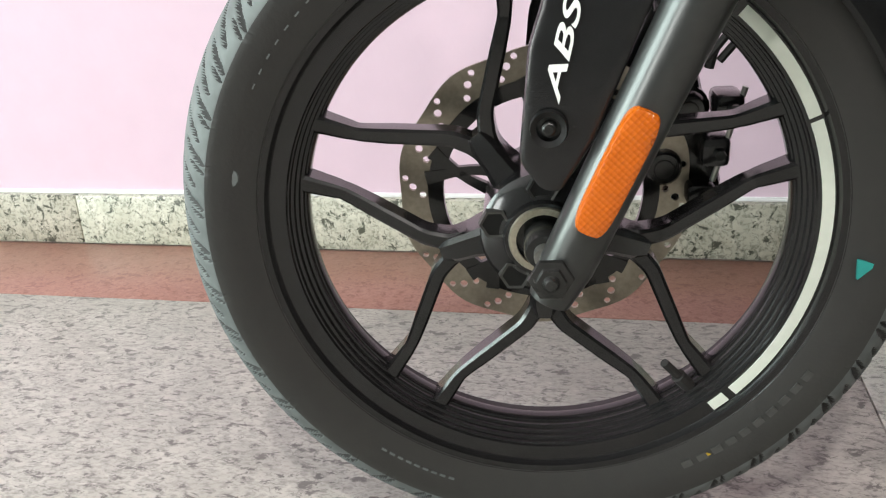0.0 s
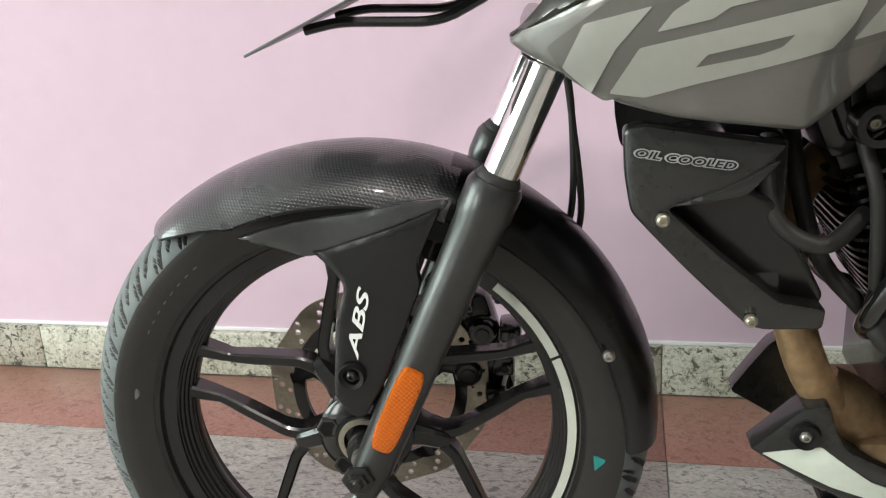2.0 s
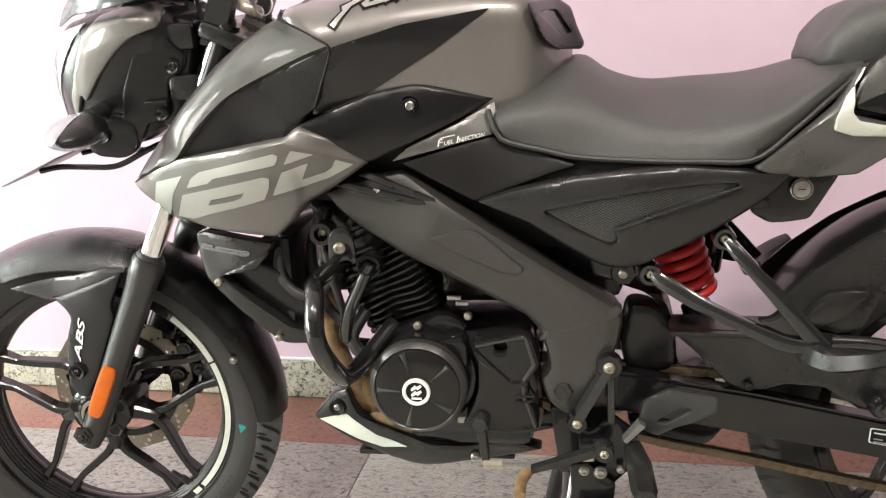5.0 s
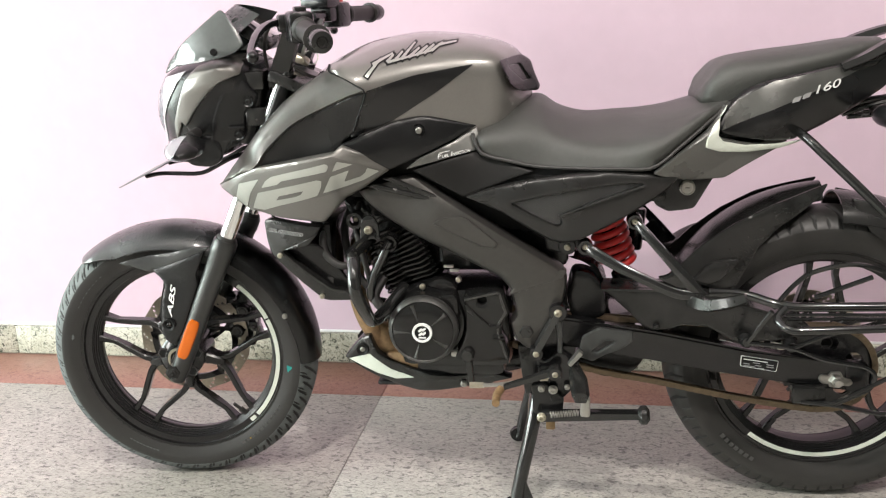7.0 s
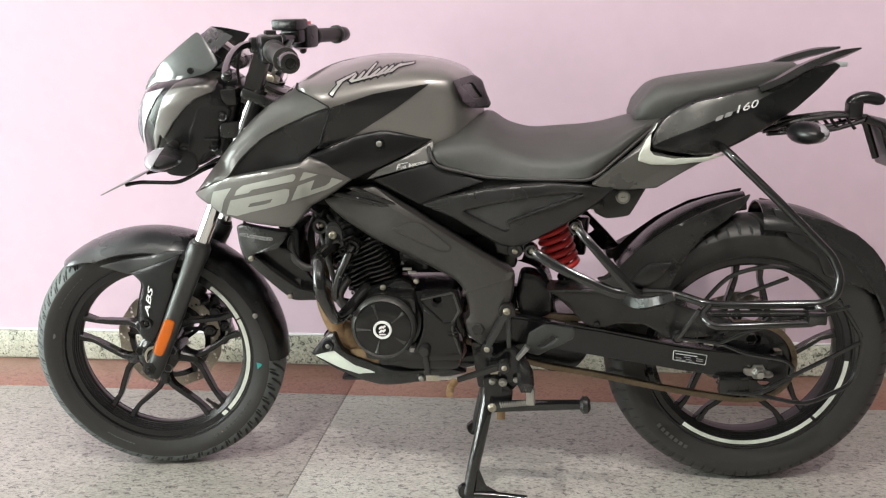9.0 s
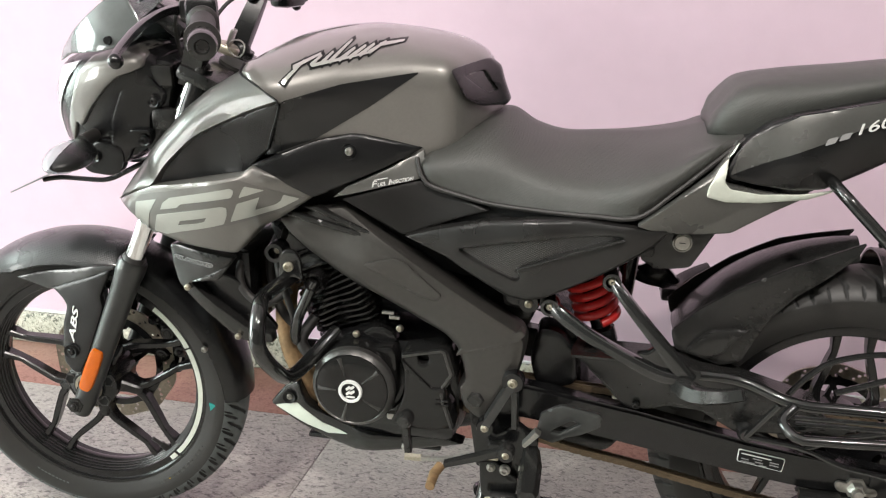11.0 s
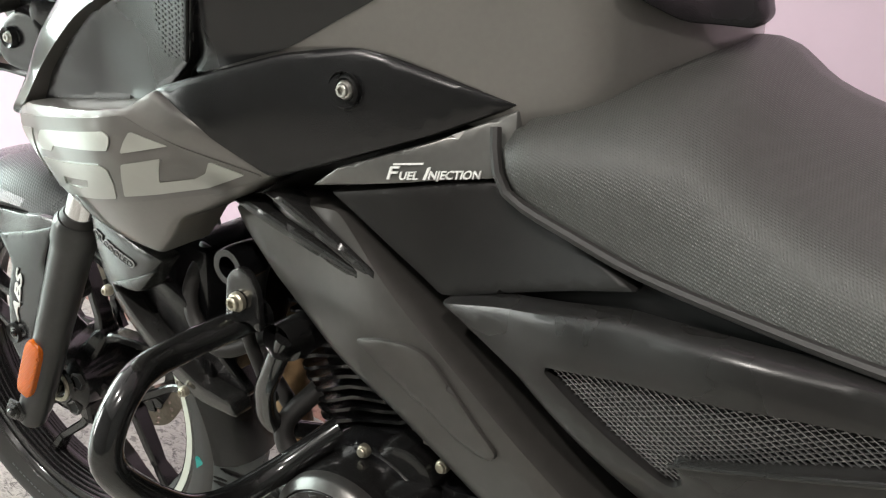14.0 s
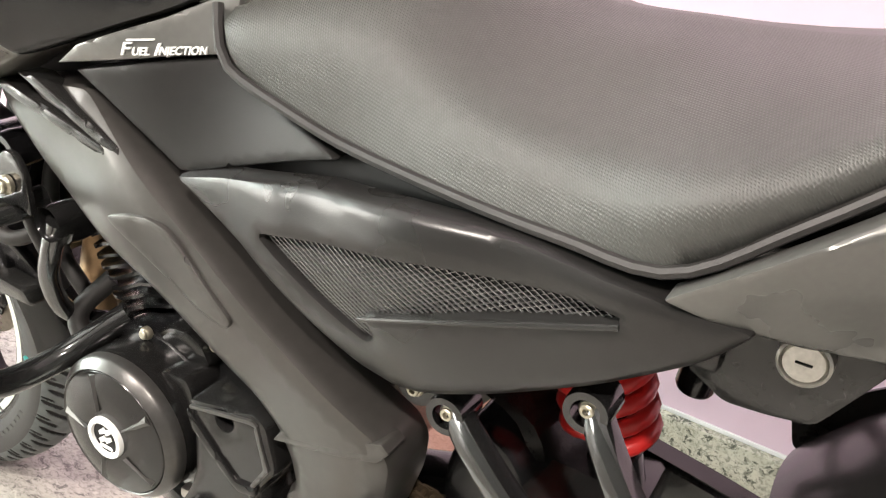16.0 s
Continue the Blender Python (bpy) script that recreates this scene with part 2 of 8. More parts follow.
def spline(points, n):
    """n points, evenly spread, on a smooth curve through the given ones (any dimension)."""
    p = np.array(points, float)
    if len(p) == 2:
        return p[0] + np.linspace(0, 1, n)[:, None] * (p[1] - p[0])
    q = np.vstack([2 * p[0] - p[1], p, 2 * p[-1] - p[-2]])
    fine = []
    for i in range(1, len(q) - 2):
        a, b, c, d = q[i - 1:i + 3]
        for t in np.linspace(0, 1, 16, endpoint=False):
            fine.append(0.5 * (2 * b + (c - a) * t + (2 * a - 5 * b + 4 * c - d) * t * t + (3 * b - a - 3 * c + d) * t ** 3))
    fine = np.array(fine + [p[-1]])
    s = np.r_[0, np.cumsum(np.linalg.norm(np.diff(fine, axis=0), axis=1))]
    u = np.linspace(0, s[-1], n)
    return np.stack([np.interp(u, s, fine[:, k]) for k in range(p.shape[1])], 1)


def filleted(points, r, n=4, closed=False):
    """A polyline with its corners rounded to about r."""
    p = [np.array(a, float) for a in points]
    out = []
    for i, b in enumerate(p):
        if not closed and i in (0, len(p) - 1):
            out.append(b)
            continue
        a, c = p[i - 1], p[(i + 1) % len(p)]
        la, lc = np.linalg.norm(a - b), np.linalg.norm(c - b)
        k = min(r, 0.45 * la, 0.45 * lc)
        s, e = b + (a - b) / max(la, 1e-9) * k, b + (c - b) / max(lc, 1e-9) * k
        for t in np.linspace(0, 1, n):
            out.append((1 - t) ** 2 * s + 2 * t * (1 - t) * b + t * t * e)
    return np.array(out)


def sweep(bm, path, section, scales=None, up=(0, 1, 0), caps=True):
    """Sweeps a closed section [(u, v), ...] along a path; v runs along the up vector as far as it can."""
    path = np.array(path, float)
    tang = np.gradient(path, axis=0)
    tang /= np.linalg.norm(tang, axis=1)[:, None]
    v = np.array(up, float)
    rings = []
    for i, (p, t) in enumerate(zip(path, tang)):
        v = v - t * v.dot(t)
        v /= np.linalg.norm(v)
        u = np.cross(v, t)
        s = 1 if scales is None else scales[i]
        rings.append([bm.verts.new(p + s * (a * u + b * v)) for a, b in section])
    m = len(section)
    for a, b in zip(rings, rings[1:]):
        for j in range(m):
            bm.faces.new((a[j], a[(j + 1) % m], b[(j + 1) % m], b[j]))
    if caps:
        bm.faces.new(rings[0][::-1])
        bm.faces.new(rings[-1])
    return bm


def circle(r, n=14):
    return [(r * math.cos(2 * math.pi * k / n), r * math.sin(2 * math.pi * k / n)) for k in range(n)]


def tube(points, r, bend=0.03, n=14, bm=None, smooth=0, up=(0, 1, 0.01)):
    """A round tube along a polyline with rounded bends, or along a smooth curve of that many points."""
    path = spline(points, smooth) if smooth else filleted(points, bend, 6)
    return sweep(bm or bmesh.new(), path, circle(r, n), up=up)


def lathe(profile, centre=(0, 0, 0), axis=(0, 1, 0), n=48, bm=None, a0=0.0, a1=360.0, close=False):
    """Turns a profile [(radius, along), ...] round an axis; close joins the profile's ends."""
    bm = bm or bmesh.new()
    ax = Vector(axis).normalized()
    u = Vector((1, 0, 0)) if abs(ax.x) < 0.9 else Vector((0, 0, 1))
    u = (u - ax * u.dot(ax)).normalized()
    w = u.cross(ax)
    full = abs(a1 - a0) >= 359.9
    c = Vector(centre)
    rings = []
    for k in range(n if full else n + 1):
        a = radians(a0 + (a1 - a0) * k / n)
        d = u * math.cos(a) + w * math.sin(a)
        rings.append([bm.verts.new(c + d * r + ax * h) for r, h in profile])
    m = len(profile)
    for k in range(n):
        a, b = rings[k], rings[(k + 1) % len(rings)]
        for j in range(m if close else m - 1):
            bm.faces.new((a[j], a[(j + 1) % m], b[(j + 1) % m], b[j]))
    if not full and close:
        bm.faces.new(rings[0][::-1])
        bm.faces.new(rings[-1])
    bmesh.ops.remove_doubles(bm, verts=bm.verts[:], dist=1e-5)
    return bm


def loft(bm, sections, closed=False, caps=True, along=0, around=0):
    """Skins sections of equally many points [(x, y, z), ...]; along and around add smooth points between."""
    s = np.array(sections, float)
    if around:
        s = np.array([spline(np.vstack([r, r[:1]]) if closed else r, around + (1 if closed else 0))[:around] for r in s])
    if along:
        s = np.stack([spline(s[:, j], along) for j in range(s.shape[1])], 1)
    rings = [[bm.verts.new(p) for p in r] for r in s]
    m = len(rings[0])
    for a, b in zip(rings, rings[1:]):
        for j in range(m if closed else m - 1):
            bm.faces.new((a[j], a[(j + 1) % m], b[(j + 1) % m], b[j]))
    if closed and caps:
        bm.faces.new(rings[0][::-1])
        bm.faces.new(rings[-1])
    return bm


def body_loft(stations, along=40, around=11):
    """A body that is the same left and right: stations (x, [(y, z), ...]) from the top's middle down the left side; closed below."""
    secs = []
    for x, half in stations:
        h = spline([(x, -y, z) for y, z in half], around)
        other = [(a, -b, c) for a, b, c in h[1:]][::-1]
        secs.append(list(h) + other)
    return loft(bmesh.new(), secs, closed=True, along=along)


def mirrored(bm):
    """A copy of a bmesh on the other side of the vehicle."""
    b = bm.copy()
    for v in b.verts:
        v.co.y = -v.co.y
    bmesh.ops.reverse_faces(b, faces=b.faces[:])
    return b


class Skin:
    """A smooth surface y = f(x, z) through a few (x, z, y) knots."""

    def __init__(self, knots):
        self.k = np.array(knots, float)
        p = self.k[:, :2]
        d = np.linalg.norm(p[:, None] - p[None], axis=2)
        n = len(p)
        a = np.zeros((n + 3, n + 3))
        a[:n, :n] = self.phi(d) + 1e-6 * np.eye(n)
        a[:n, n], a[:n, n + 1:] = 1, p
        a[n, :n], a[n + 1:, :n] = 1, p.T
        self.w = np.linalg.solve(a, np.r_[self.k[:, 2], 0, 0, 0])

    @staticmethod
    def phi(d):
        return np.where(d > 1e-9, d * d * np.log(np.maximum(d, 1e-9)), 0)

    def __call__(self, q):
        q = np.atleast_2d(q)
        d = np.linalg.norm(q[:, None] - self.k[None, :, :2], axis=2)
        return self.phi(d) @ self.w[:-3] + self.w[-3] + q @ self.w[-2:]


class Onto:
    """The left surface of a finished mesh, for what is printed or stuck on it."""

    def __init__(self, bm, out=0.0006):
        self.tree, self.out, self.last = BVHTree.FromBMesh(bm), out, -0.15

    def __call__(self, q):
        ys = []
        for x, z in np.atleast_2d(q):
            hit = self.tree.ray_cast(Vector((x, -1.5, z)), Vector((0, 1, 0)))[0]
            if hit is None:
                near = self.tree.find_nearest(Vector((x, self.last, z)))[0]
                hit = near
            self.last = hit.y
            ys.append(-hit.y + self.out)
        return np.array(ys)


def inside(poly, q):
    x, y = q[:, 0], q[:, 1]
    r = np.zeros(len(q), bool)
    for a, b in zip(poly, np.roll(poly, -1, 0)):
        c = (a[1] > y) != (b[1] > y)
        with np.errstate(divide="ignore", invalid="ignore"):
            r ^= c & (x < (b[0] - a[0]) * (y - a[1]) / (b[1] - a[1] + 1e-15) + a[0])
    return r


def edge_distance(poly, q):
    best = np.full(len(q), 9.0)
    for a, b in zip(poly, np.roll(poly, -1, 0)):
        e = b - a
        t = np.clip(((q - a) @ e) / max(e @ e, 1e-12), 0, 1)
        best = np.minimum(best, np.linalg.norm(q - a - t[:, None] * e, axis=1))
    return best


def panel(outline, skin, depth=0.012, edge=0.004, step=0.012, corner=0.006, holes=(), off=0.0, curve=False, dome=0.0):
    """A moulded shell on the left side: an outline [(x, z), ...] laid on a skin (a number or y(x, z), outwards),
    with rounded edges, a rim that goes in by depth and a back. dome swells its middle."""
    f = skin if callable(skin) else (lambda q: np.full(len(q), float(skin)))

    def dense(poly, r):
        if curve:
            c = spline(list(poly) + [poly[0]], max(24, 5 * len(poly)))[:-1]
        else:
            c = filleted(poly, r, 4, closed=True)
        out = []
        for a, b in zip(c, np.roll(c, -1, 0)):
            k = max(1, int(np.linalg.norm(b - a) / step + 0.5))
            out += [a + (b - a) * t / k for t in range(k)]
        return np.array(out)

    loops = [dense(np.array(outline, float), corner)] + [dense(np.array(h, float), corner * 0.6) for h in holes]
    # one direction for all loops
    pts, edges = [], []
    for lo in loops:
        base = len(pts)
        pts += list(lo)
        edges += [(base + i, base + (i + 1) % len(lo)) for i in range(len(lo))]
    nb = len(pts)

    def solid(q):
        ok = inside(loops[0], q)
        for h in loops[1:]:
            ok &= ~inside(h, q)
        return ok

    def rim(q):
        return np.min([edge_distance(lo, q) for lo in loops], axis=0)

    more = []
    if edge > 0:
        for lo in loops:
            nrm = np.roll(lo, -1, 0) - np.roll(lo, 1, 0)
            nrm = np.stack([-nrm[:, 1], nrm[:, 0]], 1)
            nrm /= np.linalg.norm(nrm, axis=1)[:, None] + 1e-12
            for k in (0.3, 1.0):
                for sgn in (1, -1):
                    q = lo + sgn * nrm * edge * k
                    q = q[solid(q)]
                    if len(q):
                        more += list(q[np.abs(rim(q) - edge * k) < 0.12 * edge])
    lo, hi = loops[0].min(0), loops[0].max(0)
    gx = np.arange(lo[0], hi[0], step)
    gz = np.arange(lo[1], hi[1], step * 0.87)
    grid = np.array([(x + (0.5 * step if j % 2 else 0), z) for j, z in enumerate(gz) for x in gx]) if len(gx) and len(gz) else np.zeros((0, 2))
    if len(grid):
        grid = grid[solid(grid)]
        if len(grid):
            more += list(grid[rim(grid) > max(edge * 1.25, 0.35 * step)])
    allp = np.array(pts + more)
    v2, _, tris, *_ = delaunay_2d_cdt([Vector(p) for p in allp], edges, [], 0, 1e-7)
    v2 = np.array([tuple(v) for v in v2])
    tris = [t for t in tris if len(t) == 3]
    mid = np.array([v2[list(t)].mean(0) for t in tris])
    tris = [t for t, ok in zip(tris, solid(mid)) if ok]
    d = rim(v2)
    y = f(v2) + off
    drop = np.where(d < edge, edge - np.sqrt(np.maximum(edge ** 2 - (edge - d) ** 2, 0)), 0) if edge > 0 else 0 * d
    if dome:
        y = y + dome * (1 - np.exp(-d / (0.35 * d.max() + 1e-9)))
    front = -(y - drop)
    bm = bmesh.new()
    fv = [bm.verts.new((p[0], yy, p[1])) for p, yy in zip(v2, front)]
    back = -(f(v2) + off) + depth
    bv = [bm.verts.new((p[0], yy, p[1])) for p, yy in zip(v2, back)]
    count = {}
    for a, b, c in tris:
        bm.faces.new((fv[a], fv[b], fv[c]))
        bm.faces.new((bv[c], bv[b], bv[a]))
        for e in ((a, b), (b, c), (c, a)):
            k = (min(e), max(e))
            count[k] = None if k in count else e
    for e in count.values():
        if e:
            bm.faces.new((fv[e[1]], fv[e[0]], bv[e[0]], bv[e[1]]))
    loose = [v for v in bm.verts if not v.link_faces]
    bmesh.ops.delete(bm, geom=loose, context="VERTS")
    return bm


def decal(outline, skin, thick=0.0009, corner=0.001, step=0.01, **k):
    return panel(outline, skin, depth=thick, edge=0.0, step=step, corner=corner, off=0.0005, **k)


def both(name, bm, material, parent, label="", sharp=38.0):
    """A part and its twin on the other side."""
    twin = mirrored(bm)
    a = part(name, bm, material, parent, label, sharp)
    part(name, twin, material, parent, label, sharp)
    return a


def block(bm, x0, x1, y0, y1, z0, z1, bevel=0.0, m=None):
    vs = [bm.verts.new((x, y, z)) for x in (x0, x1) for y in (y0, y1) for z in (z0, z1)]
    fs = [bm.faces.new([vs[i] for i in q]) for q in ((0, 1, 3, 2), (4, 6, 7, 5), (0, 4, 5, 1), (2, 3, 7, 6), (0, 2, 6, 4), (1, 5, 7, 3))]
    if bevel:
        es = list({e for f in fs for e in f.edges})
        r = bmesh.ops.bevel(bm, geom=es, offset=bevel, segments=2, affect="EDGES", profile=0.5)
        vs = list({v for f in r["faces"] for v in f.verts} | {v for v in vs if v.is_valid})
    if m is not None:
        bmesh.ops.transform(bm, matrix=m, verts=vs)
    return bm


def bolt(parent, x, y, z, r=0.009, material=None, cup=True, name="bolt", label=""):
    """A flanged cap bolt whose head looks to the left; cup is its hexagon socket."""
    r *= 0.70
    prof = [(0, 0.004), (r * 1.35, 0.004), (r * 1.38, 0.0), (r * 1.2, -0.0015), (r, -0.002), (r * 0.98, -r * 0.75), (r * 0.85, -r * 0.9)]
    if cup:
        prof += [(r * 0.52, -r * 0.9), (r * 0.5, -r * 0.3), (0, -r * 0.3)]
    else:
        prof += [(0, -r * 0.9)]
    return part(name, lathe(prof, (x, y, z), n=12), material or ZINC, parent, label, sharp=30)


def lettering(text, size, material, parent, skin, origin, along, shear=0.0, stretch=1.0, name="lettering", thick=0.0006, bold=0.0):
    """Raised words on the left side, from origin (x, z) along a direction (dx, dz)."""
    cu = bpy.data.curves.new("words", "FONT")
    cu.body, cu.size, cu.shear, cu.extrude, cu.offset = text, size, shear, thick, bold
    tmp = bpy.data.objects.new("words", cu)
    me = bpy.data.meshes.new_from_object(tmp)
    bpy.data.objects.remove(tmp)
    bm = bmesh.new()
    bm.from_mesh(me)
    bpy.data.meshes.remove(me)
    bmesh.ops.triangulate(bm, faces=bm.faces[:])
    d = np.array(along, float) / np.linalg.norm(along)
    up = np.array([-d[1], d[0]])
    for v in bm.verts:
        q = np.array(origin) + d * v.co.x * stretch + up * v.co.y
        y = float(skin(q)[0]) if callable(skin) else skin
        v.co = (q[0], -(y + 0.0008 + v.co.z), q[1])
    return part(name, bm, material, parent)

# ---- the room ----
def slab(name, x0, x1, y0, y1, z0, z1, material, label, kind="structure", bevel=0.0, category=""):
    ob = part(name, block(bmesh.new(), x0, x1, y0, y1, z0, z1, bevel), material)
    return tagged(ob, label, category, kind=kind)


WALL_Y, FLOOR_X0, FLOOR_X1, FRONT_Y, TOP = 0.685, -5.60, 4.60, -4.30, 3.40
floor = slab("floor", -8.0, FLOOR_X1 + 0.2, -9.0, WALL_Y + 0.2, -0.12, -0.006, JOINT, "pale mortar bed under polished granite floor slabs", category="floor")
slab("wall_north", FLOOR_X0 - 0.15, FLOOR_X1 + 0.15, WALL_Y, WALL_Y + 0.2, -0.006, TOP, WALL, "plain pale pink painted wall behind the motorcycle", category="wall")
slab("wall_east", FLOOR_X1, FLOOR_X1 + 0.2, FRONT_Y, WALL_Y, -0.006, TOP, PLAIN, "plain grey painted side wall", category="wall")
slab("ceiling", FLOOR_X0 - 0.15, FLOOR_X1 + 0.2, FRONT_Y - 0.15, WALL_Y + 0.2, TOP, TOP + 0.15, CEIL, "plain white painted ceiling", category="ceiling")


def wall_with_openings(name, axis, at, thick, lo, hi, openings, material, label):
    """A wall along x or y with openings (from, to, sill, head) cut right through it."""
    bm = bmesh.new()
    cuts = sorted(openings)
    edges = [lo]
    for a, b, s, h in cuts:
        edges += [a, b]
    edges.append(hi)

    def put(a, b, z0, z1):
        if b - a > 1e-6 and z1 - z0 > 1e-6:
            if axis == "x":
                block(bm, a, b, at - thick, at, z0, z1)
            else:
                block(bm, at - thick, at, a, b, z0, z1)

    for i in range(0, len(edges), 2):
        put(edges[i], edges[i + 1], -0.006, TOP)
    for a, b, s, h in cuts:
        put(a, b, -0.006, s)
        put(a, b, h, TOP)
    return tagged(part(name, bm, material), label, "wall", kind="structure")


wall_with_openings("wall_west", "y", FLOOR_X0, 0.15, FRONT_Y, WALL_Y, [(-2.97, -0.03, 0.28, 3.22)], PLAIN, "grey painted wall with a tall open window")
wall_with_openings("wall_south", "x", FRONT_Y, 0.15, FLOOR_X0 - 0.15, FLOOR_X1, [(-5.23, -3.67, 0.35, 2.55)], PLAIN, "grey painted wall with a wide open front")


# the wall's granite skirting, in lengths butted end to end
def skirting_length(x0, x1):
    bm = bmesh.new()
    block(bm, x0 + 0.0006, x1 - 0.0006, WALL_Y - 0.018, WALL_Y - 0.001, 0.0005, 0.094, 0.0025)
    return bm


skirting = tagged(part("baseboard", skirting_length(-0.95, 0.325), SKIRT_STONE), "speckled green-grey granite skirting along the pink wall", "skirting", kind="structure")
for a, b in ((-5.6, -4.75), (-4.75, -3.5), (-3.5, -2.225), (-2.225, -0.95), (0.325, 1.60), (1.60, 2.875), (2.875, 4.15)):
    part("skirting_stone", skirting_length(a, b), SKIRT_STONE, skirting)
lip = bmesh.new()
block(lip, FLOOR_X0, FLOOR_X1, WALL_Y - 0.004, WALL_Y + 0.002, 0.094, 0.101, 0.001)
tagged(part("trim", lip, CEIL), "thin line of white filler above the granite skirting", "trim", kind="structure")

# red granite border and grey granite slabs, joints left open to the mortar
RED_Y = 0.437


def floor_piece(name, x0, x1, y0, y1, material):
    bm = bmesh.new()
    block(bm, x0 + 0.0011, x1 - 0.0011, y0 + 0.0008, y1 - 0.0008, -0.03, 0.0, 0.0006)
    return part(name, bm, material, floor)


for a, b in ((-5.60, -3.70), (-3.70, -1.70), (-1.70, 0.325), (0.325, 2.35), (2.35, 4.60)):
    floor_piece("red_border_slab", a, b, RED_Y, WALL_Y - 0.0185, RED_STONE)
for y1, y0 in ((RED_Y, -0.78), (-0.78, -2.0), (-2.0, -3.2), (-3.2, -4.3)):
    for a, b in ((-5.60, -3.70), (-3.70, -1.70), (-1.70, 0.325), (0.325, 2.35), (2.35, 4.60)):
        floor_piece("grey_slab", a, b, y0, y1, FLOOR_STONE)

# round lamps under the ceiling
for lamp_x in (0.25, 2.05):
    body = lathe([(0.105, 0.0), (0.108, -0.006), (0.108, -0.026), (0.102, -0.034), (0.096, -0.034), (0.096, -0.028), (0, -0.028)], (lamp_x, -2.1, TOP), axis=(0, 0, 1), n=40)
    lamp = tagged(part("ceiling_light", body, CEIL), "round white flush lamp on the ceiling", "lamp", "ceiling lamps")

# ---- the motorcycle: x runs to its tail, y to its right side, z up ----
bike = tagged(new("motorcycle"), "dark grey and black naked motorcycle standing parked on its centre stand", "motorcycle")
bike.matrix_world = pose(0, 0.012, 0, 0, 0, 2.15)

AXLE_F, AXLE_R = Vector((-0.016, -0.004, 0.3015)), Vector((1.366, 0, 0.311))
RAKE = Vector((0.137, 0, 0.297)).normalized()
TURN_LEFT = Matrix.Translation(Vector((0.02, 0, 0.285))) @ Matrix.Rotation(radians(5.0), 4, RAKE) @ Matrix.Translation(Vector((-0.02, 0, -0.285)))


def steered(bm):
    """What turns with the handlebar."""
    bmesh.ops.transform(bm, matrix=TURN_LEFT, verts=bm.verts[:])
    return bm


def turned(point):
    return TURN_LEFT @ Vector(point)


# -- wheels --
def tyre_mesh(name, axle, r_out, half, r_bead, grooves, front):
    """A tyre whose tread grooves are cut into its surface."""
    n, ridge = 1200, 72
    cut_depth = 0.0040 if front else 0.0022
    t = np.linspace(-1, 1, ridge)
    r_sh = r_bead + 0.56 * (r_out - r_bead)
    y = half * np.sin(t * 1.25) / math.sin(1.25)
    r = r_out - (r_out - r_sh) * (1 - np.cos(t * 1.25)) / (1 - math.cos(1.25))
    wall = np.linspace(0, 1, 7)[:-1]
    prof = [(r_bead + 0.001, -half * 0.66)] + [(r_bead + (r_sh - r_bead) * k, -half * (0.80 + 0.20 * k + 0.06 * math.sin(math.pi * k)) + (0.0008 if i == 2 else 0)) for i, k in enumerate(wall)]
    yy = np.r_[[p[1] for p in prof], y, [-p[1] for p in prof[::-1]]]
    rr = np.r_[[p[0] for p in prof], r, [p[0] for p in prof[::-1]]]
    ang = np.linspace(0, 2 * math.pi, n, endpoint=False)
    A, Y = np.meshgrid(ang, yy, indexing="ij")
    R = np.repeat(rr[None], n, 0).copy()
    pitch = 2 * math.pi / grooves
    arc = np.r_[np.full(len(prof), -2.0), t, np.full(len(prof), 2.0)]
    u = np.repeat(arc[None], n, 0)
    side = np.sign(u) + (u == 0)
    au = np.abs(u)
    for lo, hi, lean, bow, wide, shift in ((0.08, 0.84, 1.7, 0.55, 0.0034, 0.0), (0.46, 0.98, 1.5, 0.5, 0.0030, 0.5), (0.66, 0.99, 1.4, 0.5, 0.0016, 0.22)) if front else ((0.10, 0.72, 1.2, 0.5, 0.0040, 0.0), (0.60, 0.99, 0.25, 0.1, 0.0022, 0.4), (0.62, 0.99, 0.25, 0.1, 0.0018, 0.9)):
        a = A + shift * pitch + side * 0.25 * pitch - (1 if front else -1) * (lean * au - bow * au ** 2) * pitch
        dist = np.abs((a / pitch + 0.5) % 1 - 0.5) * pitch * r_out
        taper = np.clip(np.minimum(au - lo, hi - au) / 0.10, 0, 1)
        R -= cut_depth * np.clip((wide * taper - dist) / 0.0012 + 0.5, 0, 1) * (taper > 0)
    cut = np.repeat(rr[None], n, 0) - R > 0.3 * cut_depth
    verts = np.stack([axle.x + R * np.cos(A), axle.y + Y, axle.z + R * np.sin(A)], -1).reshape(-1, 3)
    m = len(yy)
    i = np.arange(n)[:, None]
    j = np.arange(m - 1)[None]
    k = (i + 1) % n
    faces = np.stack([i * m + j, k * m + j, k * m + j + 1, i * m + j + 1], -1).reshape(-1, 4)
    me = bpy.data.meshes.new(name)
    me.from_pydata(verts.tolist(), [], faces.tolist())
    me.polygons.foreach_set("use_smooth", [True] * len(me.polygons))
    on_tread = np.repeat(((np.arange(m - 1) >= 7) & (np.arange(m - 1) < 6 + ridge))[None], n, 0).astype(int)
    cut4 = cut[:, :-1].astype(int) + cut[:, 1:] + np.roll(cut, -1, 0)[:, :-1] + np.roll(cut, -1, 0)[:, 1:]
    me.polygons.foreach_set("material_index", np.where(cut4 >= 2, 2, on_tread if front else 0).ravel().tolist())
    return me


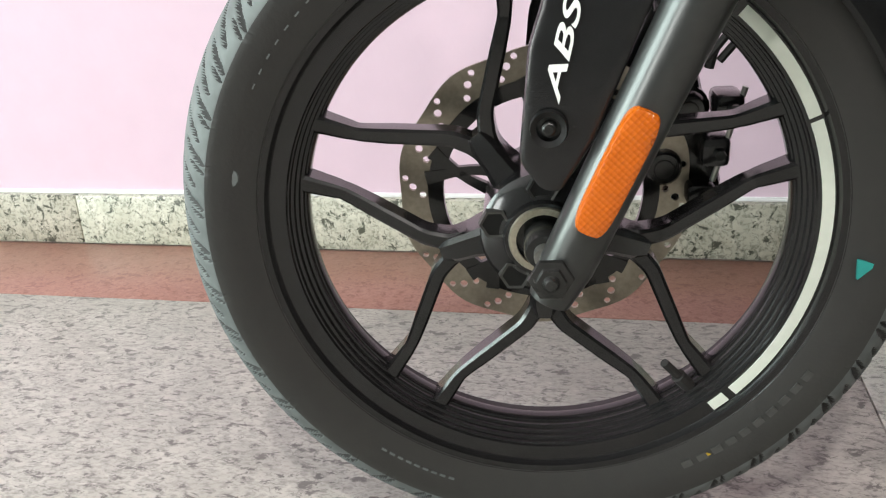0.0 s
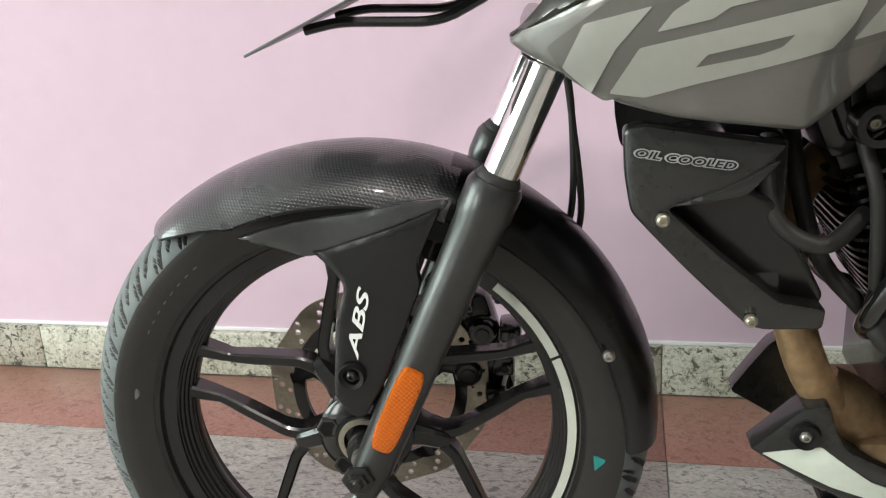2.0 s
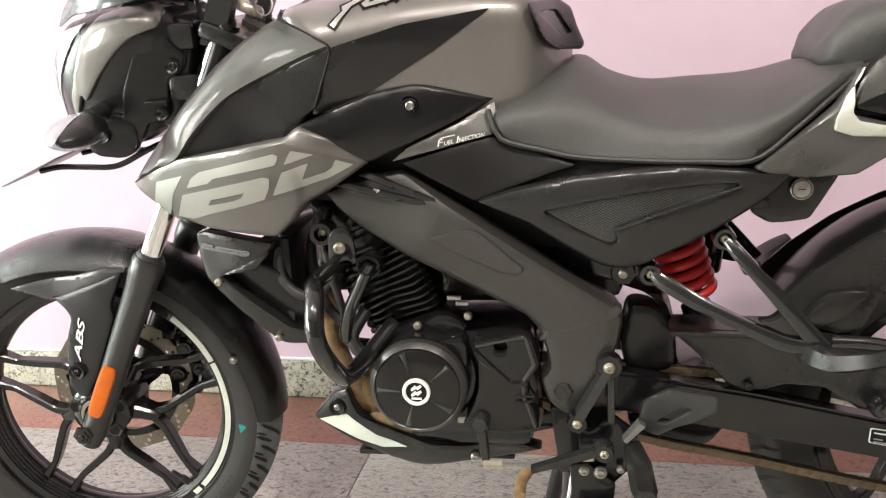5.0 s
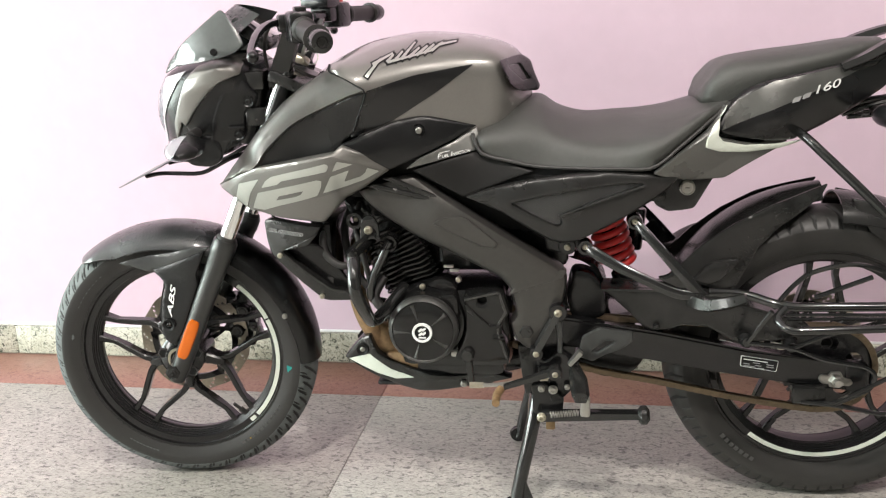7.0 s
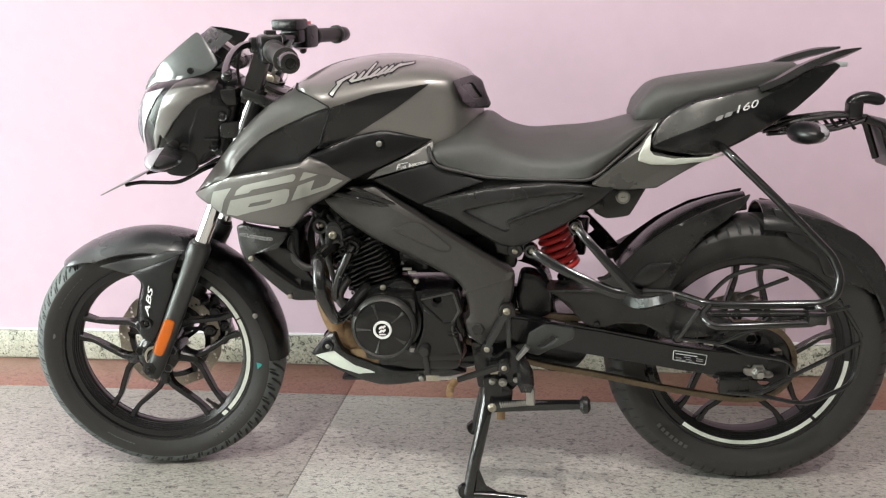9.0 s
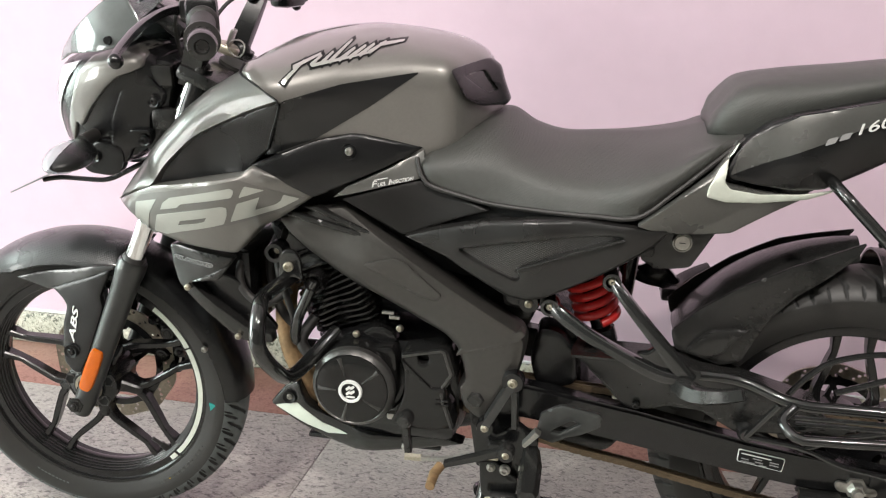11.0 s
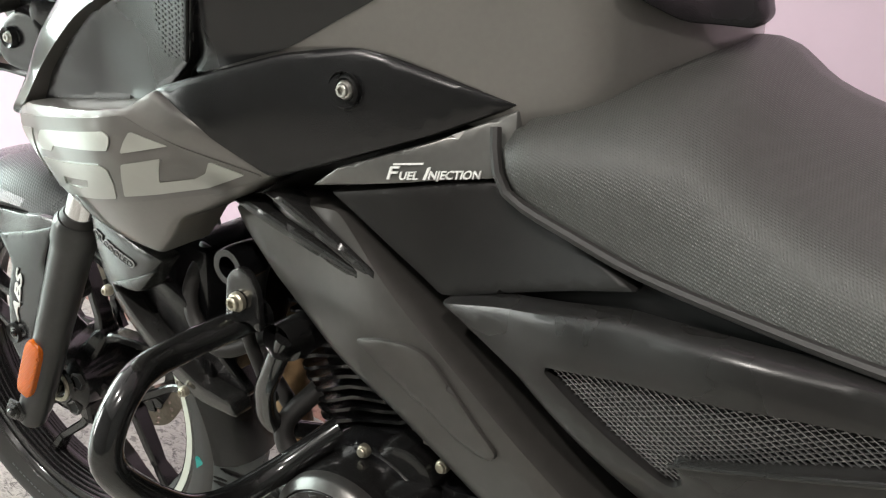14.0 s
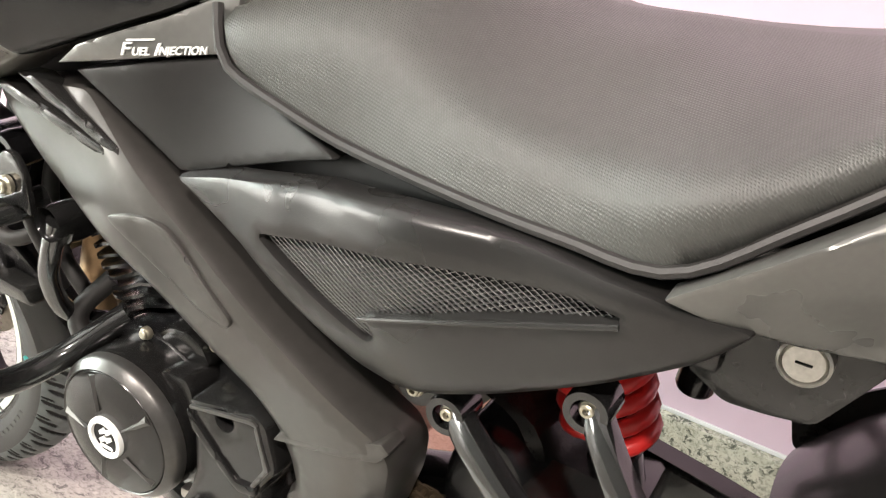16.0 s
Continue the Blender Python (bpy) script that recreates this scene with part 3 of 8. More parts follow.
def rim_mesh(axle, width, r_lip, r_in, hub_r, hub_w):
    h = width / 2
    # lip, flat for the tape, then shallow ridges down to the barrel, the same on both sides
    half = [(r_lip + 0.004, h - 0.004), (r_lip, h), (r_lip - 0.005, h - 0.001), (r_lip - 0.0075, h - 0.0065), (r_in + 0.0125, h - 0.0072), (r_in + 0.0115, h - 0.0095)]
    for k in range(4):
        r, y = r_in + 0.0105 - 0.0026 * k, h - 0.0100 - 0.0056 * k
        half += [(r, y), (r + 0.0004, y - 0.0020), (r - 0.0004, y - 0.0046), (r - 0.0016, y - 0.0050)]
    half += [(r_in, 0.005)]
    outer = [(r_lip, h - 0.010), (r_lip - 0.010, h - 0.014), (r_lip - 0.012, h * 0.2)]
    prof = [(r, y) for r, y in half] + [(r, -y) for r, y in half[::-1]] + [(r, -y) for r, y in outer] + [(r, y) for r, y in outer[::-1]]
    bm = lathe(prof, axle, n=128, close=True)
    w = hub_w / 2
    lathe([(0.012, -w + 0.006), (0.021, -w + 0.006), (0.0215, -w), (hub_r * 0.60, -w), (hub_r * 0.64, -w + 0.004), (hub_r * 0.90, -w + 0.008), (hub_r, -w + 0.013), (hub_r, w - 0.012), (hub_r * 0.7, w - 0.008), (hub_r * 0.6, w), (0.012, w)], axle, n=48, bm=bm, close=True)
    return bm


SPOKE = [(-0.0085, -0.012), (-0.0055, -0.015), (0.0055, -0.015), (0.0085, -0.012), (0.0085, 0.012), (0.0055, 0.015), (-0.0055, 0.015), (-0.0085, 0.012)]


def spoke_mesh(axle, arm, sgn, r_hub, r_in, dish=0.0, twist=0.0):
    """One branch of a forked cast spoke: out of the hub's arm, a kink, then out to the rim."""
    pts = []
    for r, off in ((r_hub * 0.8, 1.5), (r_hub + 0.030, 4.0), (r_hub + 0.050, 9.5), (r_hub + 0.098, 24 + twist), (r_in - 0.03, 27.0 + twist), (r_in + 0.006, 28.5 + twist)):
        a = radians(arm + sgn * off)
        pts.append((axle.x + r * math.cos(a), axle.y + dish * (1 - r / r_in), axle.z + r * math.sin(a)))
    path = filleted(pts, 0.007, 4)
    path = np.vstack([path[:1], path[1:-1], path[-1:]])
    k = np.linspace(0, 1, len(path))
    scales = 0.90 - 0.30 * k + 0.30 * np.clip((k - 0.92) / 0.08, 0, 1)
    return sweep(bmesh.new(), path, SPOKE, scales)


def ring_tape_z(axle, r0, r1, y, a0, a1):
    """A tape on a wheel, from angle to angle, counted from the tail upwards."""
    bm = bmesh.new()
    n = max(4, int(abs(a1 - a0) / 2.5))
    rows = []
    for k in range(n + 1):
        a = radians(a0 + (a1 - a0) * k / n)
        rows.append([(axle.x + r * math.cos(a), yy, axle.z + r * math.sin(a)) for r, yy in ((r0, y), (r1, y), (r1, y + 0.001), (r0, y + 0.001))])
    return loft(bm, rows, closed=True)


def disc_mesh(axle, y, r_out, r_in, waves, rows, carrier=True):
    """A wavy brake disc with drilled holes."""
    th = 0.004
    n = 160
    out = [((r_out - 0.0035 * (1 + math.cos(waves * 2 * math.pi * k / n)) * 0.5) * math.cos(2 * math.pi * k / n), (r_out - 0.0035 * (1 + math.cos(waves * 2 * math.pi * k / n)) * 0.5) * math.sin(2 * math.pi * k / n)) for k in range(n)]
    holes = [[(r_in * math.cos(2 * math.pi * k / 64), r_in * math.sin(2 * math.pi * k / 64)) for k in range(64)]]
    for k in range(waves * 2):
        for j, (r, rad) in enumerate(rows):
            a = 2 * math.pi * (k + 0.5 * (j % 2)) / (waves * 2) + 0.09 * j
            holes.append([(r * math.cos(a) + rad * math.cos(c), r * math.sin(a) + rad * math.sin(c)) for c in np.linspace(0, 2 * math.pi, 9)[:-1]])
    bm = panel(out, 0.0, depth=th, edge=0.0, step=0.02, corner=0.0, holes=holes)
    bmesh.ops.translate(bm, verts=bm.verts[:], vec=(axle.x, y, axle.z))
    return bm


def sidewall_marks(tyre, axle, r_bead, r_out, half, front, move):
    """Moulded bars where the maker's writing stands, and paint marks."""
    rm = r_bead + 0.46 * (r_out - r_bead) * 0.62
    y = -half * 1.005
    def bar(a, da, r0, r1, material, name, label=""):
        part(name, move(ring_tape_z(axle, r0, r1, y - 0.0016, a, a + da)), material, tyre, label)
    if front:
        for k in range(10):
            bar(-62 + 3.3 * k, 2.1, rm - 0.007, rm + 0.006, MARK_RUBBER, "raised_mark")
        for k in range(9):
            bar(-126 + 1.9 * k, 1.2, rm - 0.003, rm + 0.002, TREAD, "raised_mark")
        for k in range(8):
            bar(128 + 3.0 * k, 1.1, rm - 0.002, rm + 0.004, TREAD, "raised_mark")
        part("paint_dot", move(lathe([(0, -0.001), (0.0055, -0.001), (0.0055, 0.002)], (axle.x + rm * math.cos(radians(-57)), y, axle.z + rm * math.sin(radians(-57))), n=12)), YELLOW_PRINT, tyre, "yellow paint dot")
        part("paint_mark", move(panel([(axle.x + rm - 0.012, axle.z - 0.042), (axle.x + rm + 0.0015, axle.z - 0.029), (axle.x + rm - 0.013, axle.z - 0.025)], half * 1.045, depth=0.003, edge=0, step=0.01, corner=0.001)), TEAL_PRINT, tyre, "teal paint triangle")
        part("chalk_mark", move(lathe([(0.004, -0.0014), (0.0085, -0.001), (0.0095, 0.002)], (axle.x - rm * 0.985, y, axle.z + 0.055), n=14)), TREAD, tyre)
    else:
        for k in range(7):
            bar(-140 + 3 * k, 2.0, rm - 0.005, rm + 0.004, MARK_RUBBER, "raised_mark")


def wheel(name, axle, r_out, half, r_lip, r_in, width, hub_r, hub_w, arms, grooves, label, front, tapes, disc, move):
    rim = part(name, move(rim_mesh(axle, width, r_lip, r_in, hub_r, hub_w)), RIM_PAINT, bike, label)
    me = tyre_mesh("tyre", axle, r_out, half, r_lip, grooves, front)
    bm = bmesh.new()
    bm.from_mesh(me)
    bpy.data.meshes.remove(me)
    tyre = part("tyre", move(bm), RUBBER, rim, "worn black rubber tyre with slanted tread grooves", sharp=60)
    tyre.data.materials.append(TREAD)
    tyre.data.materials.append(GROOVE)
    sidewall_marks(tyre, axle, r_lip, r_out, half, front, move)
    for arm in arms:
        for s in (1, -1):
            part("spoke", move(spoke_mesh(axle, arm, s, hub_r, r_in)), RIM_PAINT, rim)
        root = [(axle.x + r * math.cos(radians(arm)), axle.y, axle.z + r * math.sin(radians(arm))) for r in (hub_r * 0.8, hub_r + 0.012, hub_r + 0.028, hub_r + 0.040)]
        part("spoke_root", move(sweep(bmesh.new(), root, SPOKE, [1.75, 1.35, 1.25, 0.9])), RIM_PAINT, rim)
    for rr, rad in ((r_lip - 0.0068, 0.0010), (r_lip + 0.0015, 0.0014)):
        ring = lathe([(rr + rad * math.cos(q), rad * math.sin(q)) for q in np.linspace(0, 6.283, 7)[:-1]], (axle.x, axle.y - width / 2 + (0.0066 if rr < r_lip else 0.0005), axle.z), n=96, close=True)
        part("rim_ridge", move(ring), RIM_PAINT, rim)
    for a0, a1 in tapes:
        part("rim_tape", move(ring_tape_z(axle, r_lip - 0.0184, r_lip - 0.0092, axle.y - width / 2 + 0.0056, a0, a1)), RIM_TAPE, rim, "pale reflective tape on the rim")
    y, ro, ri, waves, rows = disc
    part("brake_disc", move(disc_mesh(axle, y, ro, ri, waves, rows)), DISC_STEEL, rim, "drilled wavy steel brake disc")
    # dark pockets in the hub between the spokes
    for arm in arms:
        a = radians(arm + 36)
        c = (axle.x + hub_r * 0.79 * math.cos(a), axle.y - hub_w / 2 + 0.006, axle.z + hub_r * 0.79 * math.sin(a))
        part("pocket_rim", move(lathe([(hub_r * 0.20, -0.0018), (hub_r * 0.245, -0.0026), (hub_r * 0.27, 0.003)], c, n=6)), COVER_EDGE, rim)
        part("hub_pocket", move(lathe([(0, -0.0009), (hub_r * 0.205, -0.0012), (hub_r * 0.21, 0.003)], c, n=6)), BLACK_PRINT, rim)
    part("bearing_ring", move(lathe([(0.0215, 0.003), (0.0215, -0.0022), (0.0265, -0.0022), (0.0275, 0.0), (0.0275, 0.003)], (axle.x, axle.y - hub_w / 2, axle.z), n=36)), ZINC, rim, "dull beige bearing ring")
    # five-legged disc carrier
    bm = bmesh.new()
    lathe([(ri - 0.012, -0.002), (ri + 0.002, -0.002), (ri + 0.002, 0.005), (ri - 0.012, 0.005)], (axle.x, y, axle.z), n=64, bm=bm, close=True)
    carrier = part("disc_carrier", move(bm), RIM_PAINT, rim)
    for k in range(5):
        a = radians(20 + 72 * k)
        for s in (-1, 1):
            bm = bmesh.new()
            p0 = (axle.x + hub_r * 0.75 * math.cos(a + s * 0.3), y + 0.001, axle.z + hub_r * 0.75 * math.sin(a + s * 0.3))
            p1 = (axle.x + (ri + 0.004) * math.cos(a - s * 0.12), y + 0.001, axle.z + (ri + 0.004) * math.sin(a - s * 0.12))
            mid = [(u + v) / 2 for u, v in zip(p0, p1)]
            mid[0], mid[2] = mid[0] - s * 0.004 * math.sin(a), mid[2] + s * 0.004 * math.cos(a)
            sweep(bm, spline([p0, mid, p1], 8), [(-0.0045, -0.0035), (0.0045, -0.0035), (0.0045, 0.0035), (-0.0045, 0.0035)], [1.3, 1.1, 1, 0.9, 0.9, 1, 1.15, 1.4])
            part("carrier_arm", move(bm), RIM_PAINT, carrier)
    # valve
    a = radians(-52 if front else -118)
    d = Vector((math.cos(a), 0, math.sin(a)))
    b0, b1 = axle + d * (r_in + 0.004) + Vector((0, -0.012, 0)), axle + d * (r_in - 0.034) + Vector((0, -0.024, 0))
    bm = tube([tuple(b0), tuple(b0.lerp(b1, 0.5)), tuple(b1)], 0.004, n=8)
    tube([tuple(b0), tuple(b0.lerp(b1, 0.45))], 0.0065, n=8, bm=bm)
    part("valve", move(bm), RUBBER_SOFT, rim, "rubber tyre valve")
    return rim


still = lambda bm: bm
ARMS = [270 + 72 * k for k in range(5)]
front_wheel = wheel("front_wheel", AXLE_F, 0.3015, 0.049, 0.2300, 0.1965, 0.078, 0.050, 0.110, ARMS, 45, "black forked-spoke alloy front wheel", True, [(49, 23), (22, -44), (-46, -50)],
                    (0.052, 0.130, 0.100, 10, ((0.107, 0.0032), (0.116, 0.0036), (0.123, 0.0030))), steered)
rear_wheel = wheel("rear_wheel", AXLE_R, 0.3165, 0.064, 0.232, 0.200, 0.096, 0.055, 0.140, ARMS, 36, "black forked-spoke alloy rear wheel", False, [(-128, -46), (-44, -4)],
                   (0.062, 0.115, 0.088, 10, ((0.094, 0.003), (0.102, 0.0034), (0.109, 0.003))), still)

# -- fork --
LEG = 0.100


def fork_at(z, y, back=0.0):
    """A point on a fork leg's axis at height z."""
    k = (z - 0.291) / 0.297
    return (-0.004 + 0.137 * k + back, y, z)


for s in (-1, 1):
    path = [fork_at(z, s * LEG) for z in (0.272, 0.30, 0.36, 0.42, 0.50, 0.555, 0.562, 0.584, 0.590)]
    bm = sweep(bmesh.new(), path, circle(0.0225, 24), [0.72, 0.90, 0.93, 0.93, 0.98, 1.06, 1.14, 1.14, 1.0])
    leg = part("fork_lower", steered(bm), FORK_PAINT, bike, "charcoal fork lower leg")
    bm = sweep(bmesh.new(), [fork_at(z, s * LEG) for z in (0.575, 0.70, 0.80, 0.93)], circle(0.0165, 24))
    part("fork_tube", steered(bm), CHROME, leg, "bright chrome fork tube")
    bm = sweep(bmesh.new(), [fork_at(z, s * (LEG + 0.003), 0.0065) for z in (0.735, 0.745, 0.83, 0.93)], circle(0.0168, 20), [0.9, 1, 1, 1])
    part("fork_cover", steered(bm), PLASTIC, leg, "black cover behind the upper fork tube")
    bm = sweep(bmesh.new(), [fork_at(z, s * LEG) for z in (0.588, 0.592, 0.597)], circle(0.021, 20), [1, 1.0, 0.85])
    part("dust_seal", steered(bm), RUBBER_SOFT, leg, "black rubber dust seal")
    # axle lug and nut
    if s < 0:
        bm = lathe([(0, -0.004), (0.0105, -0.004), (0.0115, 0.0), (0.016, 0.001), (0.017, 0.004), (0, 0.004)], (-0.012, s * LEG - 0.024, 0.297), n=6)
        part("axle_nut", steered(bm), PLASTIC_GREY, leg)
        bm = lathe([(0, -0.032), (0.004, -0.032), (0.0065, -0.028), (0.0065, 0.0), (0, 0.0)], (-0.012, s * LEG, 0.297), n=14)
        part("axle_end", steered(bm), PLASTIC_GREY, leg)
    # inner boss for the mudguard
    bm = lathe([(0, -0.012), (0.013, -0.012), (0.016, -0.008), (0.016, 0.012), (0, 0.012)], (0.074, s * 0.076, 0.478), n=16)
    part("mudguard_boss", steered(bm), PLASTIC_GREY, leg)
# amber side reflector on the left leg
d = Vector((0.137, 0, 0.297)).normalized()
n2 = Vector((d.z, 0, -d.x))
for s in (-1, 1):
    c = Vector(fork_at(0.3735, 0)) + n2 * -0.002
    pts = []
    L, W = 0.0475, 0.0130
    for k in range(24):
        a = 2 * math.pi * k / 24
        u, v = math.copysign(abs(math.cos(a)) ** 0.45, math.cos(a)) * L, math.copysign(abs(math.sin(a)) ** 0.45, math.sin(a)) * W
        q = c + d * u + n2 * v
        pts.append((q.x, q.z))
    bm = panel(pts, LEG + 0.026, depth=0.010, edge=0.003, step=0.008, corner=0.001)
    if s > 0:
        bm2 = mirrored(bm)
        bm.free()
        bm = bm2
    part("side_reflector", steered(bm), ORANGE, bike, "amber plastic reflector strip on the fork leg")
axle = lathe([(0, -0.09), (0.008, -0.09), (0.008, 0.09), (0, 0.09)], AXLE_F, n=12)
part("front_axle", steered(axle), STEEL, bike)
spacer = lathe([(0.008, -0.080), (0.0135, -0.080), (0.0155, -0.074), (0.0155, 0.074), (0.0135, 0.080), (0.008, 0.080)], AXLE_F, n=24, close=True)
part("wheel_spacer", steered(spacer), PLASTIC_GREY, bike)

# -- front mudguard: a shell that follows the tyre --
def guard_shell(a0, a1, r_of, half_of, drop_of, axle, n=40, thick=0.0035):
    secs = []
    for k in range(n + 1):
        t = k / n
        a = radians(a0 + (a1 - a0) * t)
        R, h, dr = r_of(t), half_of(t), drop_of(t)
        outer, inner = [], []
        for j in range(-8, 9):
            u = j / 8
            y = h * math.sin(u * 1.45) / math.sin(1.45)
            r = R - dr * (1 - math.cos(u * 1.45)) / (1 - math.cos(1.45))
            outer.append((axle.x + r * math.cos(a), y, axle.z + r * math.sin(a)))
            inner.append((axle.x + (r - thick) * math.cos(a), y * (1 - thick / max(h, 0.01)), axle.z + (r - thick) * math.sin(a)))
        secs.append(outer + inner[::-1])
    return loft(bmesh.new(), secs, closed=True)


tip = lambda t, e: min(1.0, (t / e)) ** 0.5 if e else 1
bm = guard_shell(130, 68, lambda t: 0.3100 - 0.0035 * min(1, t / 0.6), lambda t: 0.050 + 0.030 * tip(t, 0.12), lambda t: 0.015 + 0.028 * min(1, t / 0.27) ** 1.3, AXLE_F)
mudguard = part("front_mudguard", steered(bm), CARBON, bike, "dark carbon-patterned front mudguard")
bm = guard_shell(70, -4, lambda t: 0.3080 + 0.001 * t, lambda t: 0.068 - 0.012 * t ** 2, lambda t: 0.045 - 0.005 * t - 0.02 * max(0, t - 0.75), AXLE_F)
part("rear_flap", steered(bm), PLASTIC, mudguard, "plain black rear half of the mudguard")
WING = Skin([(-0.168, 0.537, 0.060), (-0.104, 0.536, 0.074), (-0.04, 0.517, 0.080), (0.036, 0.544, 0.090), (0.093, 0.571, 0.092), (-0.05, 0.564, 0.072), (0.0, 0.50, 0.088), (0.01, 0.40, 0.098), (0.056, 0.50, 0.094), (-0.02, 0.42, 0.094), (0.0, 0.35, 0.098)])
bm = panel([(-0.119, 0.533), (-0.080, 0.524), (-0.052, 0.515), (-0.036, 0.517), (-0.010, 0.527), (0.036, 0.545), (0.085, 0.563), (0.090, 0.571), (0.050, 0.569), (0.002, 0.558), (-0.045, 0.551), (-0.085, 0.543)], WING, depth=0.008, edge=0.003, step=0.009)
twin = mirrored(bm)
part("side_wing", steered(bm), WING_GREY, mudguard, "satin charcoal wing of the mudguard")
part("side_wing", steered(twin), WING_GREY, mudguard, "satin charcoal wing of the mudguard")
BLADE = [(-0.045, 0.5225), (-0.021, 0.501), (-0.014, 0.488), (-0.025, 0.455), (-0.033, 0.377), (-0.018, 0.356), (-0.004, 0.354), (0.018, 0.390), (0.060, 0.491), (0.057, 0.512), (0.083, 0.566), (0.037, 0.5475), (-0.010, 0.531), (-0.035, 0.5225)]
bm = panel(BLADE, WING, depth=0.012, edge=0.004, step=0.008, off=0.004)
on_blade = Onto(bm)
twin = mirrored(bm)
blade = part("stay_blade", steered(bm), PLASTIC, mudguard, "black mudguard stay with white letters")
part("stay_blade", steered(twin), PLASTIC, mudguard, "black mudguard stay with white letters")
w = lettering("ABS", 0.0172, WHITE_PRINT, blade, on_blade, (-0.0050, 0.4190), (0.24, 0.97), shear=0.32, stretch=2.25, name="letters", bold=0.00025)
bmw = bmesh.new()
bmw.from_mesh(w.data)
steered(bmw)
bmw.to_mesh(w.data)
bmw.free()
p = turned((-0.012, -0.1045, 0.402))
part("bolt_cup", lathe([(0.0085, -0.001), (0.0125, -0.0028), (0.0135, 0.002)], p, n=18), BLACK_PRINT, mudguard)
bolt(mudguard, p.x, p.y, p.z, 0.0054, PLASTIC_GREY)
for x, z in ((0.239, 0.402),):
    bolt(mudguard, x, -0.062, z, 0.0062, STEEL)

# front brake caliper on the right fork leg, its two pistons facing the disc
bm = bmesh.new()
block(bm, 0.076, 0.128, 0.058, 0.100, 0.286, 0.412, 0.009, Matrix.Translation((0.1, 0, 0.35)) @ Matrix.Rotation(radians(-14), 4, "Y") @ Matrix.Translation((-0.1, 0, -0.35)))
caliper = part("front_caliper", steered(bm), ENGINE, bike, "black front brake caliper")
for x, z in ((0.088, 0.322), (0.106, 0.372)):
    bm = lathe([(0, -0.014), (0.013, -0.014), (0.0155, -0.011), (0.0165, -0.004), (0.019, -0.003), (0.0195, 0.004)], (x, 0.058, z), n=22)
    part("piston_boss", steered(bm), ENGINE, caliper)
    part("boss_cap", steered(lathe([(0, -0.0162), (0.008, -0.0160), (0.009, -0.013)], (x, 0.058, z), n=14)), PLASTIC_GREY, caliper)
for x, z, h in ((0.118, 0.300, 0.020), (0.128, 0.338, 0.026), (0.137, 0.376, 0.022), (0.084, 0.404, 0.016)):
    bm = block(bmesh.new(), x - 0.011, x + 0.013, 0.034, 0.072, z - h / 2, z + h / 2, 0.005)
    part("caliper_lug", steered(bm), ENGINE, caliper)
    part("caliper_bolt", steered(lathe([(0, -0.008), (0.0045, -0.008), (0.0052, -0.006), (0.0052, 0.004)], (x + 0.003, 0.034, z), n=6)), PLASTIC_GREY, caliper)
part("pad_pin", steered(tube([(0.128, 0.040, 0.312), (0.150, 0.040, 0.392)], 0.0026, n=8)), STEEL, caliper)
part("bleed_cap", steered(tube([(0.124, 0.062, 0.404), (0.129, 0.060, 0.428)], 0.0042, n=8)), RUBBER_SOFT, caliper)
for dx in (0.0, 0.012):
    bm = tube([(0.12 + dx, 0.06, 0.41), (0.15 + dx, 0.05, 0.45), (0.20 + dx, 0.03, 0.50), (0.205, 0.02, 0.62), (0.19, 0.0, 0.72)], 0.0035, smooth=30, n=8)
    part("brake_hose", steered(bm), RUBBER_SOFT, bike, "thin black brake hose")


# -- tank --
TANK = [(0.345, [(0, 0.916), (0.050, 0.912), (0.085, 0.897), (0.100, 0.873), (0.110, 0.83)]),
        (0.37, [(0, 0.936), (0.060, 0.931), (0.110, 0.913), (0.135, 0.885), (0.140, 0.83)]),
        (0.41, [(0, 0.957), (0.072, 0.953), (0.140, 0.944), (0.194, 0.9275), (0.172, 0.82)]),
        (0.46, [(0, 0.978), (0.078, 0.972), (0.162, 0.950), (0.2255, 0.906), (0.196, 0.81)]),
        (0.55, [(0, 0.992), (0.070, 0.986), (0.142, 0.965), (0.198, 0.918), (0.168, 0.81)]),
        (0.62, [(0, 0.989), (0.065, 0.983), (0.128, 0.966), (0.172, 0.925), (0.150, 0.80)]),
        (0.68, [(0, 0.980), (0.060, 0.975), (0.118, 0.960), (0.155, 0.928), (0.134, 0.80)]),
        (0.725, [(0, 0.966), (0.050, 0.961), (0.098, 0.949), (0.138, 0.924), (0.118, 0.81)]),
        (0.757, [(0, 0.943), (0.015, 0.941), (0.038, 0.934), (0.070, 0.892), (0.078, 0.84)]),
        (0.778, [(0, 0.890), (0.008, 0.889), (0.014, 0.883), (0.020, 0.870), (0.026, 0.85)])]
bm = body_loft(TANK, along=44, around=12)
on_tank = Onto(bm)
tank = part("fuel_tank", bm, PAINT, bike, "glossy dark grey metallic fuel tank", sharp=50)
TRI_BLACK = [(0.482, 0.893), (0.565, 0.917), (0.675, 0.933), (0.603, 0.883), (0.523, 0.835), (0.43, 0.800), (0.45, 0.845)]
both("black_flash", decal(TRI_BLACK, on_tank, corner=0.006), BLACK_GLOSS, tank, "matt black flash on the tank side")
